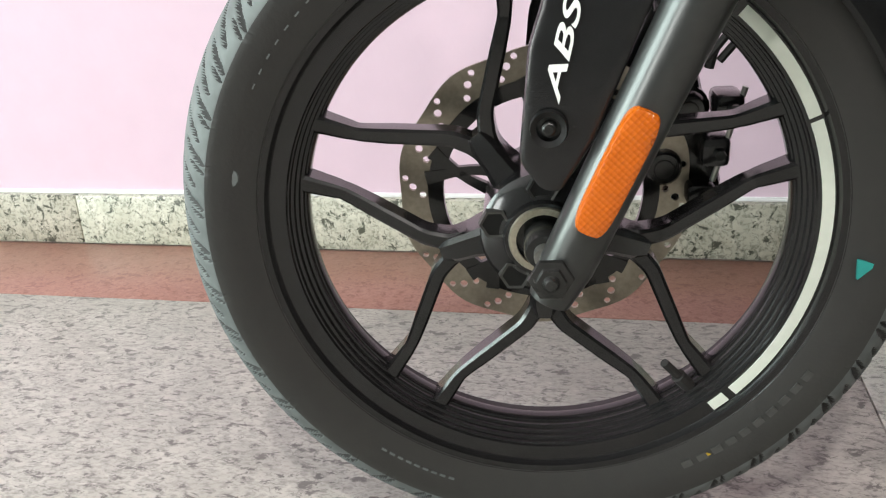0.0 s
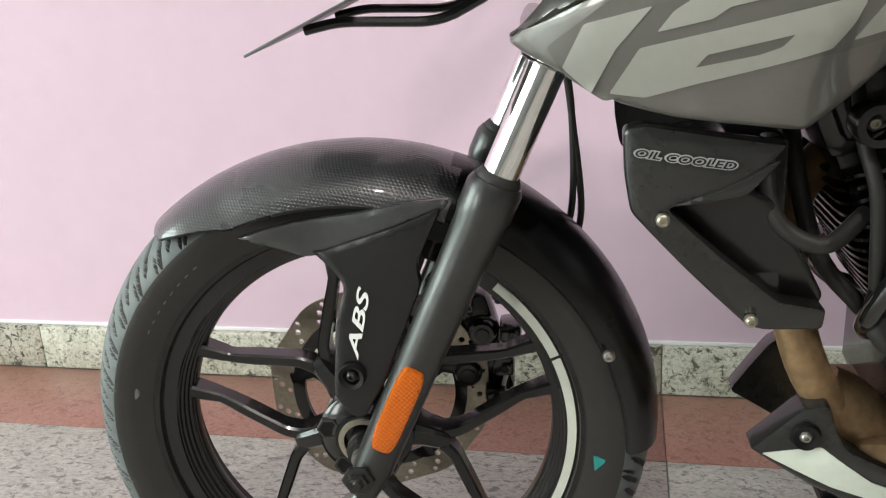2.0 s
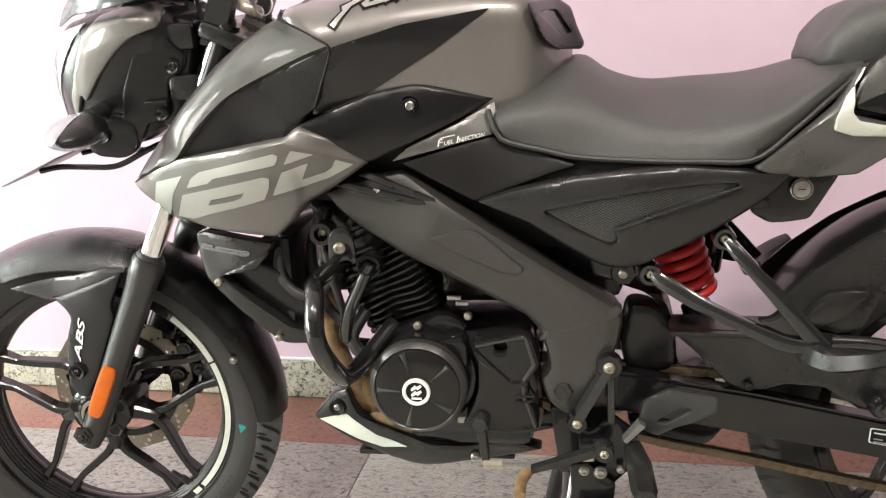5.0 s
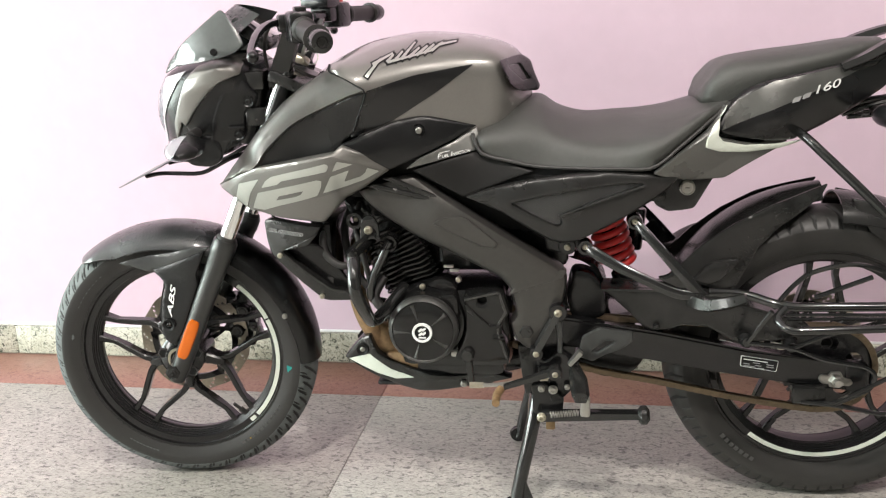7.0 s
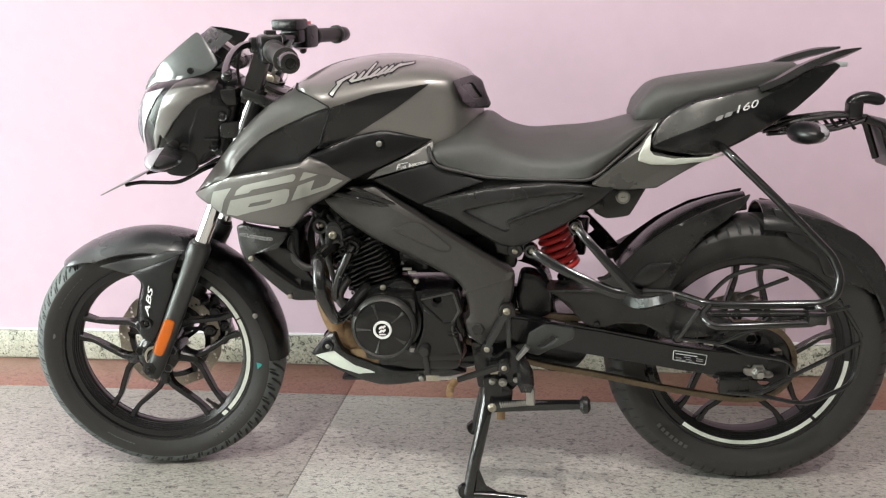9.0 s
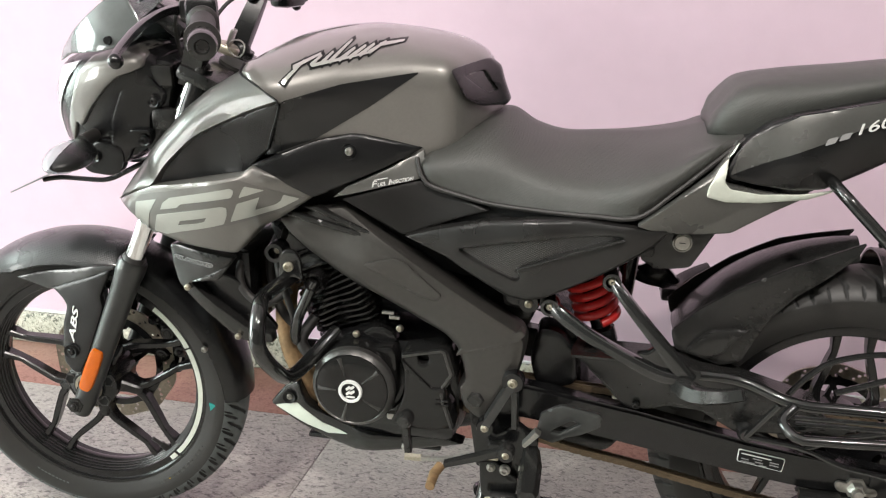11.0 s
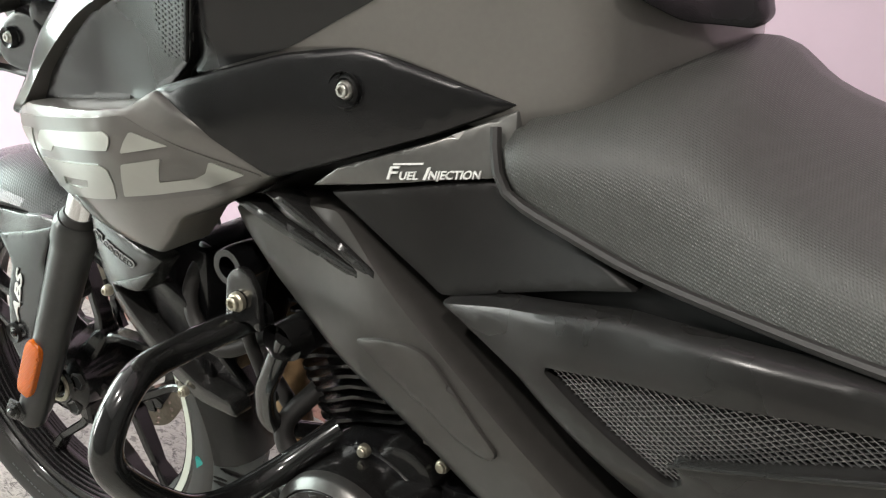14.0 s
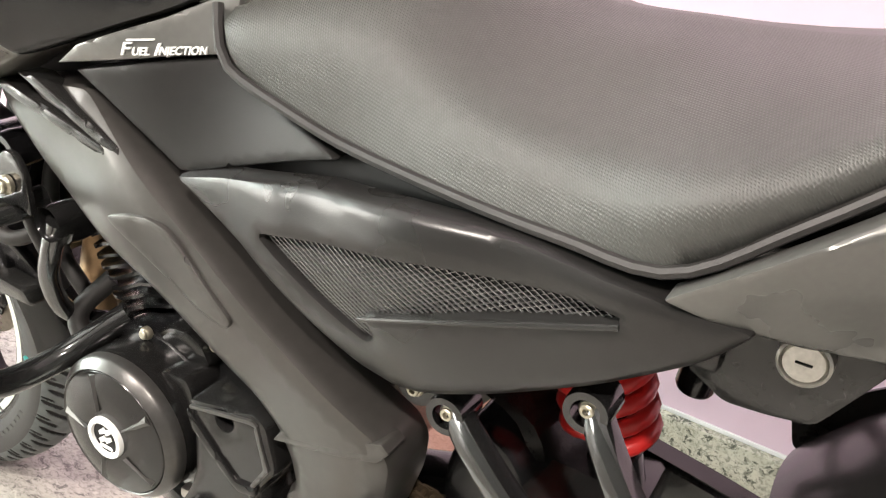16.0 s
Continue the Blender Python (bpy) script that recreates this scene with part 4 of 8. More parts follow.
# seam between the shroud and the tank
for s in (-1, 1):
    pts = [(x, s * (y + 0.0005), z) for x, y, z in ((0.4030, 0.165, 0.9395), (0.4095, 0.1965, 0.9285), (0.4370, 0.2140, 0.9170), (0.4630, 0.2290, 0.9050), (0.4835, 0.2370, 0.8930), (0.4760, 0.2290, 0.8700), (0.4640, 0.2200, 0.8450), (0.4530, 0.2120, 0.8190))]
    part("tank_seam", tube(pts, 0.0018, smooth=20, n=8), BLACK_PRINT, tank)
# black corner piece at the tank's rear with a slot
REAR_SKIN = Skin([(0.722, 0.939, 0.146), (0.756, 0.938, 0.030), (0.776, 0.926, 0.022), (0.795, 0.878, 0.036), (0.757, 0.874, 0.088), (0.742, 0.905, 0.122), (0.77, 0.90, 0.050)])
REAR_OUT = [(0.720, 0.938), (0.757, 0.943), (0.776, 0.930), (0.784, 0.905), (0.795, 0.880), (0.790, 0.873), (0.757, 0.876), (0.742, 0.890)]
bm = panel(REAR_OUT, REAR_SKIN, depth=0.016, edge=0.003, step=0.008, off=0.009, holes=[[(0.734, 0.926), (0.755, 0.928), (0.777, 0.896), (0.762, 0.894)]])
part("tank_corner", bm, PLASTIC, tank, "black plastic corner of the tank with a slot")
bm = panel([(0.728, 0.930), (0.756, 0.931), (0.782, 0.889), (0.760, 0.889)], REAR_SKIN, depth=0.004, edge=0, step=0.01, off=0.001)
part("slot_back", bm, PLASTIC_GREY, tank)
# filler cap
part("filler_cap", lathe([(0, 0.010), (0.040, 0.010), (0.044, 0.007), (0.046, 0.0), (0.05, -0.004), (0.05, -0.012)], (0.60, 0, 0.9765), axis=(0.04, 0, 1), n=32), BLACK_GLOSS, tank)
# raised badge on the tank: plain slanted strokes, pale with a dark edge
for grow, m, o, nm in ((0.0032, BLACK_PRINT, 0.0010, "badge_edge"), (0.0, SILVER_DECAL, 0.0026, "badge_stroke")):
    strokes = [((0.474, 0.912), (0.497, 0.942), 0.0032), ((0.483, 0.933), (0.520, 0.951), 0.0030), ((0.512, 0.936), (0.523, 0.949), 0.0030), ((0.528, 0.938), (0.540, 0.954), 0.0030),
               ((0.541, 0.940), (0.562, 0.969), 0.0030), ((0.556, 0.943), (0.574, 0.959), 0.0032), ((0.571, 0.946), (0.590, 0.962), 0.0032), ((0.586, 0.949), (0.603, 0.964), 0.0032),
               ((0.600, 0.953), (0.620, 0.967), 0.0030), ((0.612, 0.963), (0.648, 0.968), 0.0024), ((0.514, 0.936), (0.600, 0.953), 0.0024)]
    for a, b, w in strokes:
        a, b = (np.array([0.483 + (p[0] - 0.474) * 0.89, p[1] + 0.006]) for p in (a, b))
        e = (b - a) / np.linalg.norm(b - a)
        q = np.array([-e[1], e[0]]) * (w + grow)
        poly = [a - q - e * grow, b - q * 0.6 + e * grow, b + q * 0.6 + e * grow, a + q - e * grow]
        part(nm, panel(poly, on_tank, depth=0.0024, edge=0.0, step=0.008, corner=0.001, off=o), m, tank)

# -- shrouds beside the tank --
SHROUD = Skin([(0.157, 0.712, 0.142), (0.210, 0.726, 0.190), (0.188, 0.700, 0.170), (0.20, 0.757, 0.150), (0.244, 0.801, 0.152), (0.297, 0.848, 0.148), (0.36, 0.890, 0.150), (0.41, 0.912, 0.180),
               (0.25, 0.765, 0.185), (0.31, 0.815, 0.187), (0.40, 0.865, 0.208), (0.30, 0.655, 0.184), (0.372, 0.640, 0.180), (0.30, 0.71, 0.202), (0.42, 0.74, 0.204), (0.514, 0.744, 0.188), (0.42, 0.792, 0.224), (0.464, 0.778, 0.221),
               (0.463, 0.890, 0.229), (0.44, 0.83, 0.211), (0.57, 0.815, 0.179), (0.57, 0.840, 0.170), (0.521, 0.831, 0.190), (0.675, 0.819, 0.138), (0.627, 0.793, 0.160), (0.648, 0.685, 0.176), (0.784, 0.737, 0.178), (0.62, 0.75, 0.174), (0.43, 0.69, 0.188)])
# its lower edge, its crest and the amount it bulges between the two, from the nose back to the tank's seam
low_line = [(0.160, 0.152, 0.712), (0.185, 0.183, 0.725), (0.215, 0.201, 0.738), (0.255, 0.213, 0.754), (0.279, 0.212, 0.7845), (0.313, 0.213, 0.8165), (0.345, 0.215, 0.839), (0.400, 0.2195, 0.8635), (0.450, 0.2300, 0.8830), (0.4825, 0.2360, 0.8935)]
top_line = [(0.160, 0.148, 0.714), (0.176, 0.162, 0.7265), (0.198, 0.173, 0.7505), (0.228, 0.182, 0.7835), (0.256, 0.186, 0.8165), (0.290, 0.188, 0.8500), (0.318, 0.190, 0.8750), (0.352, 0.192, 0.8990), (0.383, 0.194, 0.9160), (0.4085, 0.196, 0.9290)]
rows = []
for k, ((lx, ly, lz), (tx, ty, tz)) in enumerate(zip(low_line, top_line)):
    f, b = min(1.0, k / 3), 0.007 * min(1.0, k / 4)
    mx, my, mz = lx * 0.5 + tx * 0.5 - 0.33 * b, ly * 0.5 + ty * 0.5 + 0.86 * b, lz * 0.5 + tz * 0.5 + 0.39 * b
    rows.append([(lx + 0.006, -(ly - 0.016), lz - 0.002), (lx + 0.0010, -(ly - 0.002), lz - 0.0005), (lx - 0.0005, -(ly + 0.001), lz + 0.002 * f), (mx, -my, mz), (tx, -ty, tz),
                 (tx + 0.009 * f, -(ty - 0.022 * f), tz + 0.009 * f), (tx + 0.020 * f, -(ty - 0.052 * f), tz + 0.0135 * f), (tx + 0.030 * f, -(ty - 0.085 * f), tz + 0.012 * f)])
bm = loft(bmesh.new(), rows, caps=False, along=36, around=18)
bmesh.ops.solidify(bm, geom=bm.faces[:], thickness=0.004)
bmesh.ops.recalc_face_normals(bm, faces=bm.faces[:])
both("tank_shroud", bm, PAINT, bike, "glossy dark grey shroud beside the tank")
LOWER_SKIN = Skin([(0.157, 0.712, 0.150), (0.188, 0.7, 0.172), (0.21, 0.726, 0.194), (0.25, 0.7515, 0.213), (0.272, 0.718, 0.214), (0.279, 0.735, 0.221), (0.33, 0.757, 0.237), (0.404, 0.7775, 0.245), (0.413, 0.766, 0.246), (0.396, 0.735, 0.24), (0.34, 0.7, 0.222), (0.452, 0.762, 0.23), (0.464, 0.777, 0.225), (0.424, 0.7945, 0.23), (0.514, 0.744, 0.19), (0.483, 0.723, 0.196), (0.448, 0.701, 0.196), (0.398, 0.662, 0.192), (0.372, 0.64, 0.184), (0.3, 0.655, 0.191), (0.246, 0.664, 0.18)])
LOWER = [(0.1563, 0.7087), (0.1753, 0.7203), (0.1953, 0.7295), (0.257, 0.7546), (0.4149, 0.7826), (0.4306, 0.7975), (0.4702, 0.7805), (0.5144, 0.7443), (0.4844, 0.7241), (0.4497, 0.7023), (0.4233, 0.6894), (0.4004, 0.6638), (0.3749, 0.6387), (0.3325, 0.6447), (0.2819, 0.6509), (0.2419, 0.6618), (0.191, 0.6896), (0.1713, 0.6987)]
bm = panel(LOWER, LOWER_SKIN, depth=0.05, edge=0.005, step=0.010, corner=0.007)
on_low = Onto(bm)
low = both("lower_shroud", bm, PAINT, bike, "grey metallic lower shroud with large pale numerals")
# numerals cut off by the panel's edge, in pale film with darker outlines
SMOKE = [(0.1884, 0.7046), (0.2343, 0.7377), (0.3398, 0.7613), (0.4163, 0.778), (0.4576, 0.7615), (0.506, 0.7428), (0.4724, 0.7238), (0.4235, 0.7098), (0.3822, 0.6977), (0.2876, 0.6815), (0.2313, 0.6635), (0.2024, 0.6828)]
both("dark_numeral_film", decal(SMOKE, on_low, corner=0.004), SMOKE_DECAL, low)
SLOTTED = (0.235, 0.6699)
for poly in ([(0.2164, 0.7212), (0.263, 0.7327), (0.2389, 0.7035), (0.2215, 0.6697), (0.2004, 0.6893)],
             [(0.2663, 0.7151), (0.2766, 0.7291), (0.2917, 0.739), (0.4028, 0.765), (0.4087, 0.7621), (0.4075, 0.7561), (0.4032, 0.7501), (0.3115, 0.7306), (0.3013, 0.7231)],
             [(0.235, 0.6699), (0.2553, 0.7041), (0.3833, 0.7337), (0.3921, 0.7318), (0.3879, 0.7174), (0.3777, 0.7009), (0.3576, 0.6947), (0.2931, 0.6777), (0.2603, 0.6671)],
             [(0.4147, 0.75), (0.4243, 0.7679), (0.4512, 0.7608)],
             [(0.3897, 0.7059), (0.4101, 0.7399), (0.4432, 0.75), (0.4317, 0.7274), (0.4608, 0.7353), (0.4695, 0.7411), (0.4749, 0.7513), (0.495, 0.7425), (0.4654, 0.7275), (0.4241, 0.7151)]):
    slot = [[(0.2927, 0.69), (0.2999, 0.6991), (0.3527, 0.7114), (0.3461, 0.7032), (0.3323, 0.6982)]] if poly[0] == SLOTTED else []
    bm = panel(poly, on_low, depth=0.0009, edge=0.0, step=0.008, corner=0.002, off=0.0014, holes=slot)
    both("numeral_film", bm, SILVER_DECAL, low, "pale silver numeral film")
RECESS = [(0.254, 0.751), (0.278, 0.7835), (0.312, 0.8155), (0.344, 0.838), (0.400, 0.8625), (0.450, 0.8820), (0.4815, 0.8920), (0.475, 0.870), (0.463, 0.845), (0.452, 0.818), (0.425, 0.7955), (0.404, 0.779)]
RECESS_SKIN = Skin([(0.255, 0.754, 0.202), (0.279, 0.784, 0.204), (0.313, 0.816, 0.206), (0.345, 0.838, 0.209), (0.400, 0.863, 0.214), (0.450, 0.882, 0.2255), (0.482, 0.892, 0.232), (0.464, 0.845, 0.217), (0.452, 0.818, 0.209), (0.410, 0.785, 0.203), (0.350, 0.800, 0.199), (0.330, 0.765, 0.200), (0.400, 0.825, 0.206)])
bm = panel(RECESS, RECESS_SKIN, depth=0.02, edge=0.003, step=0.010)
recess = both("shroud_recess", bm, BLACK_GLOSS, bike, "black recessed panel of the tank shroud")
# fine raised grid at its rear end
for i in range(9):
    for j in range(12):
        x, z = 0.412 + 0.0040 * i + 0.0016 * j, 0.818 + 0.0040 * j + (0.002 if i % 2 else 0)
        if 0.416 + 0.0007 * (11 - j) < x < 0.450 + 0.0016 * j:
            y = float(RECESS_SKIN((x, z))[0])
            part("vent_stud", lathe([(0, -0.0006), (0.0009, -0.0004), (0.0013, 0.0006)], (x, -y, z), n=6), BLACK_GLOSS, recess)
CHEEK = [(0.425, 0.7955), (0.475, 0.815), (0.521, 0.832), (0.572, 0.843), (0.590, 0.840), (0.640, 0.827), (0.678, 0.818), (0.627, 0.791), (0.560, 0.762), (0.513, 0.742), (0.466, 0.777)]
CHEEK_SKIN = Skin([(0.425, 0.795, 0.221), (0.464, 0.777, 0.221), (0.513, 0.742, 0.193), (0.475, 0.815, 0.208), (0.521, 0.832, 0.190), (0.572, 0.843, 0.171), (0.570, 0.815, 0.179), (0.500, 0.785, 0.205), (0.590, 0.840, 0.168), (0.678, 0.818, 0.137), (0.627, 0.791, 0.159), (0.560, 0.762, 0.182)])
bm = panel(CHEEK, CHEEK_SKIN, depth=0.02, edge=0.005, step=0.010, off=0.003)
cheek = both("cheek_panel", bm, PLASTIC, bike, "satin black panel under the tank with one bolt")
for s in (-1, 1):
    part("bolt_cup", lathe([(0.0080, -0.001 * s), (0.0115, -0.0030 * s), (0.0125, 0.001 * s)], (0.570, s * 0.184, 0.815), n=18), BLACK_PRINT, cheek)
bolt(cheek, 0.570, -0.1835, 0.815, 0.0068, STEEL)
# the small panel with the injection letters and its black lower part
LIGHT = [(0.542, 0.742), (0.563, 0.7595), (0.628, 0.788), (0.676, 0.8145), (0.680, 0.792), (0.673, 0.7715), (0.64, 0.765)]
bm = panel(LIGHT, SHROUD, depth=0.02, edge=0.002, step=0.008, corner=0.002, off=0.0005)
on_light = Onto(bm)
light = both("lettered_panel", bm, PAINT_SATIN, bike, "satin grey panel with white injection lettering")
lettering("F", 0.0122, WHITE_PRINT, light, on_light, (0.6020, 0.7600), (0.986, 0.165), shear=0.25, stretch=1.35, name="letters", bold=0.0001)
lettering("UEL", 0.0073, WHITE_PRINT, light, on_light, (0.6110, 0.7613), (0.986, 0.165), shear=0.25, stretch=1.05, name="letters", bold=0.0001)
lettering("I", 0.0112, WHITE_PRINT, light, on_light, (0.6262, 0.7637), (0.986, 0.165), shear=0.25, stretch=1.5, name="letters", bold=0.0001)
lettering("NJECTION", 0.0075, WHITE_PRINT, light, on_light, (0.6302, 0.7645), (0.986, 0.165), shear=0.25, stretch=0.96, name="letters", bold=0.0001)
part("letter_bar", panel([(0.606, 0.7700), (0.6255, 0.7732), (0.6255, 0.7744), (0.606, 0.7712)], on_light, depth=0.001, edge=0, step=0.01, corner=0.0003, off=0.001), WHITE_PRINT, light)
DARK = [(0.553, 0.739), (0.640, 0.763), (0.672, 0.770), (0.692, 0.762), (0.735, 0.748), (0.784, 0.733), (0.745, 0.720), (0.660, 0.689), (0.648, 0.6855), (0.60, 0.712)]
bm = panel(DARK, SHROUD, depth=0.02, edge=0.003, step=0.007, corner=0.004, off=-0.004)
both("dark_panel", bm, PLASTIC_MATT, bike, "black panel below the seat nose")

# -- side panel with mesh --
SIDE = Skin([(0.651, 0.689, 0.180), (0.72, 0.706, 0.189), (0.784, 0.722, 0.193), (0.919, 0.734, 0.196), (1.045, 0.721, 0.186), (1.0, 0.68, 0.194), (0.92, 0.631, 0.192), (0.844, 0.595, 0.180), (0.815, 0.601, 0.181),
             (0.825, 0.650, 0.203), (0.721, 0.662, 0.190), (0.86, 0.700, 0.2085), (0.98, 0.708, 0.201), (0.75, 0.684, 0.197)])
PANEL = [(0.651, 0.687), (0.700, 0.703), (0.781, 0.722), (0.850, 0.7305), (0.919, 0.7335), (0.985, 0.729), (1.048, 0.720), (1.026, 0.696), (0.975, 0.662), (0.920, 0.629), (0.868, 0.601), (0.844, 0.594), (0.815, 0.599), (0.765, 0.632), (0.721, 0.660)]
MESH = [(0.741, 0.676), (0.800, 0.690), (0.870, 0.703), (0.960, 0.712), (0.984, 0.710), (0.900, 0.682), (0.828, 0.654), (0.836, 0.640), (0.829, 0.632), (0.785, 0.652)]
bm = panel(PANEL, SIDE, depth=0.022, edge=0.006, step=0.010, corner=0.008, holes=[MESH], off=0.003)
side = both("side_panel", bm, PLASTIC_SATIN, bike, "satin charcoal side panel with a black mesh insert")
tagged(side)
bm = panel([(0.735, 0.676), (0.87, 0.709), (0.99, 0.714), (0.84, 0.625)], SIDE, depth=0.003, edge=0, step=0.02, off=-0.014)
both("mesh_backing", bm, BLACK_PRINT, side)
poly = np.array(MESH)
bm = bmesh.new()
for sg in (1, -1):
    u = np.array([math.cos(radians(28)), sg * math.sin(radians(28))])
    v = np.array([-u[1], u[0]])
    for k in range(-95, 96):
        base = np.array([0.86, 0.675]) + v * 0.0031 * k
        ts = np.arange(-0.17, 0.17, 0.004)
        q = base + ts[:, None] * u
        ok = inside(poly, q)
        run = []
        for p, o in list(zip(q, ok)) + [(None, False)]:
            if o:
                run.append(p)
            else:
                for q0 in range(0, len(run) - 1, 4):
                    seg = run[q0:q0 + 5]
                    y = SIDE(np.array(seg)[[0, -1]])
                    a, b = seg[0] - u * (0.003 if q0 == 0 else 0), seg[-1] + u * (0.003 if q0 + 5 >= len(run) else 0)
                    pa, pb = Vector((a[0], -(y[0] - 0.005 - 0.0004 * sg), a[1])), Vector((b[0], -(y[1] - 0.005 - 0.0004 * sg), b[1]))
                    n = Vector((v[0], 0, v[1])) * 0.00036
                    w = Vector((0, 0.0012, 0))
                    quad = [bm.verts.new(c) for c in (pa - n, pa + n, pb + n, pb - n, pa - n + w, pa + n + w, pb + n + w, pb - n + w)]
                    for f in ((0, 1, 2, 3), (7, 6, 5, 4), (0, 4, 5, 1), (1, 5, 6, 2), (2, 6, 7, 3), (3, 7, 4, 0)):
                        bm.faces.new([quad[i] for i in f])
                run = []
both("mesh_insert", bm, MESH_WIRE, side, "black expanded mesh")
part("panel_rib", tube([(0.829, -0.2075, 0.653), (0.90, -0.2125, 0.681), (0.984, -0.207, 0.709)], 0.0018, smooth=14, n=8), PLASTIC_GREY, side)

# inner black body behind the panels
INNER = [(0.30, [(0, 0.86), (0.05, 0.85), (0.08, 0.82), (0.09, 0.78), (0.07, 0.72)]), (0.40, [(0, 0.86), (0.08, 0.85), (0.13, 0.82), (0.14, 0.76), (0.11, 0.68)]),
         (0.60, [(0, 0.83), (0.08, 0.82), (0.14, 0.80), (0.150, 0.74), (0.13, 0.66)]), (0.75, [(0, 0.80), (0.08, 0.79), (0.145, 0.76), (0.160, 0.70), (0.13, 0.61)]),
         (0.90, [(0, 0.79), (0.09, 0.78), (0.16, 0.745), (0.165, 0.69), (0.10, 0.63)]), (1.02, [(0, 0.78), (0.09, 0.77), (0.16, 0.735), (0.155, 0.71), (0.08, 0.68)])]
part("inner_body", body_loft(INNER, along=24), BLACK_PRINT, bike, "plain black inner body behind the panels")

# -- seats --
SEAT = [(0.674, [(0.000, 0.787), (0.084, 0.792), (0.130, 0.794), (0.152, 0.796), (0.138, 0.766)]),
        (0.685, [(0.000, 0.810), (0.090, 0.813), (0.140, 0.809), (0.163, 0.791), (0.157, 0.766)]),
        (0.74, [(0.000, 0.848), (0.065, 0.847), (0.115, 0.834), (0.157, 0.800), (0.166, 0.754)]),
        (0.79, [(0.000, 0.864), (0.050, 0.857), (0.095, 0.842), (0.152, 0.803), (0.169, 0.744)]),
        (0.83, [(0.000, 0.841), (0.055, 0.833), (0.102, 0.819), (0.158, 0.788), (0.174, 0.742)]),
        (0.88, [(0.000, 0.827), (0.060, 0.819), (0.112, 0.803), (0.168, 0.777), (0.182, 0.741)]),
        (0.94, [(0.000, 0.829), (0.065, 0.820), (0.120, 0.800), (0.176, 0.774), (0.189, 0.741)]),
        (1.00, [(0.000, 0.832), (0.088, 0.822), (0.145, 0.806), (0.194, 0.778), (0.191, 0.742)]),
        (1.05, [(0.000, 0.838), (0.088, 0.830), (0.135, 0.819), (0.178, 0.800), (0.172, 0.775)]),
        (1.10, [(0.000, 0.850), (0.084, 0.843), (0.123, 0.836), (0.152, 0.832), (0.135, 0.801)]),
        (1.145, [(0.000, 0.860), (0.074, 0.852), (0.104, 0.847), (0.113, 0.841), (0.107, 0.831)])]
bm = body_loft(SEAT, along=48, around=14)
seat = part("rider_seat", bm, SEAT_VINYL, bike, "embossed black vinyl rider seat", sharp=70)
SEAM = [(0.668, 0.804), (0.676, 0.780), (0.690, 0.764), (0.74, 0.752), (0.79, 0.742), (0.88, 0.738), (0.94, 0.738), (1.0, 0.740), (1.05, 0.775), (1.10, 0.813), (1.145, 0.846)]
for s in (-1, 1):
    pts = [(x, s * y, z) for (x, z), y in zip(SEAM, (0.152, 0.160, 0.162, 0.168, 0.171, 0.183, 0.190, 0.192, 0.176, 0.149, 0.119))]
    part("seat_piping", tube(pts, 0.0038, smooth=40, n=8), RUBBER_SOFT, seat, "black seat piping")
PILLION = [(1.097, [(0.000, 0.861), (0.043, 0.861), (0.069, 0.855), (0.076, 0.850), (0.069, 0.842)]),
           (1.110, [(0.000, 0.886), (0.052, 0.883), (0.082, 0.884), (0.093, 0.864), (0.086, 0.842)]),
           (1.140, [(0.000, 0.921), (0.052, 0.917), (0.086, 0.910), (0.100, 0.880), (0.093, 0.842)]),
           (1.20, [(0.000, 0.934), (0.052, 0.930), (0.086, 0.920), (0.103, 0.897), (0.097, 0.860)]),
           (1.30, [(0.000, 0.944), (0.047, 0.941), (0.077, 0.931), (0.093, 0.917), (0.086, 0.887)]),
           (1.38, [(0.000, 0.954), (0.034, 0.952), (0.060, 0.945), (0.073, 0.932), (0.069, 0.910)]),
           (1.43, [(0.000, 0.954), (0.022, 0.953), (0.039, 0.949), (0.045, 0.943), (0.039, 0.934)])]
part("pillion_seat", body_loft(PILLION, along=36, around=12), SEAT_VINYL, bike, "embossed black vinyl passenger seat", sharp=70)

# -- tail --
TAIL = Skin([(1.0, 0.73, 0.196), (1.05, 0.76, 0.186), (1.09, 0.79, 0.172), (1.135, 0.845, 0.140), (1.136, 0.71, 0.145), (1.065, 0.711, 0.170), (1.21, 0.884, 0.132), (1.354, 0.911, 0.104), (1.32, 0.798, 0.095), (1.425, 0.86, 0.075),
             (1.515, 0.94, 0.045), (1.42, 0.935, 0.085), (1.20, 0.745, 0.125), (1.22, 0.82, 0.150), (1.33, 0.86, 0.118)])
FRONT = [(1.000, 0.730), (1.06, 0.774), (1.100, 0.803), (1.135, 0.846), (1.126, 0.832), (1.112, 0.806), (1.121, 0.788), (1.165, 0.777), (1.215, 0.769), (1.245, 0.768), (1.193, 0.740), (1.136, 0.711), (1.065, 0.712), (1.020, 0.722)]
def folded_tail(q):
    """The tail's skin with a sharp fold that rises from its front tip."""
    q = np.atleast_2d(q)
    d = (q[:, 1] - 0.741 - 0.53 * (q[:, 0] - 1.0)) / 1.13
    return TAIL(q) + np.maximum(0.0, 0.010 - np.where(d > 0, 0.55 * d, -0.16 * d))


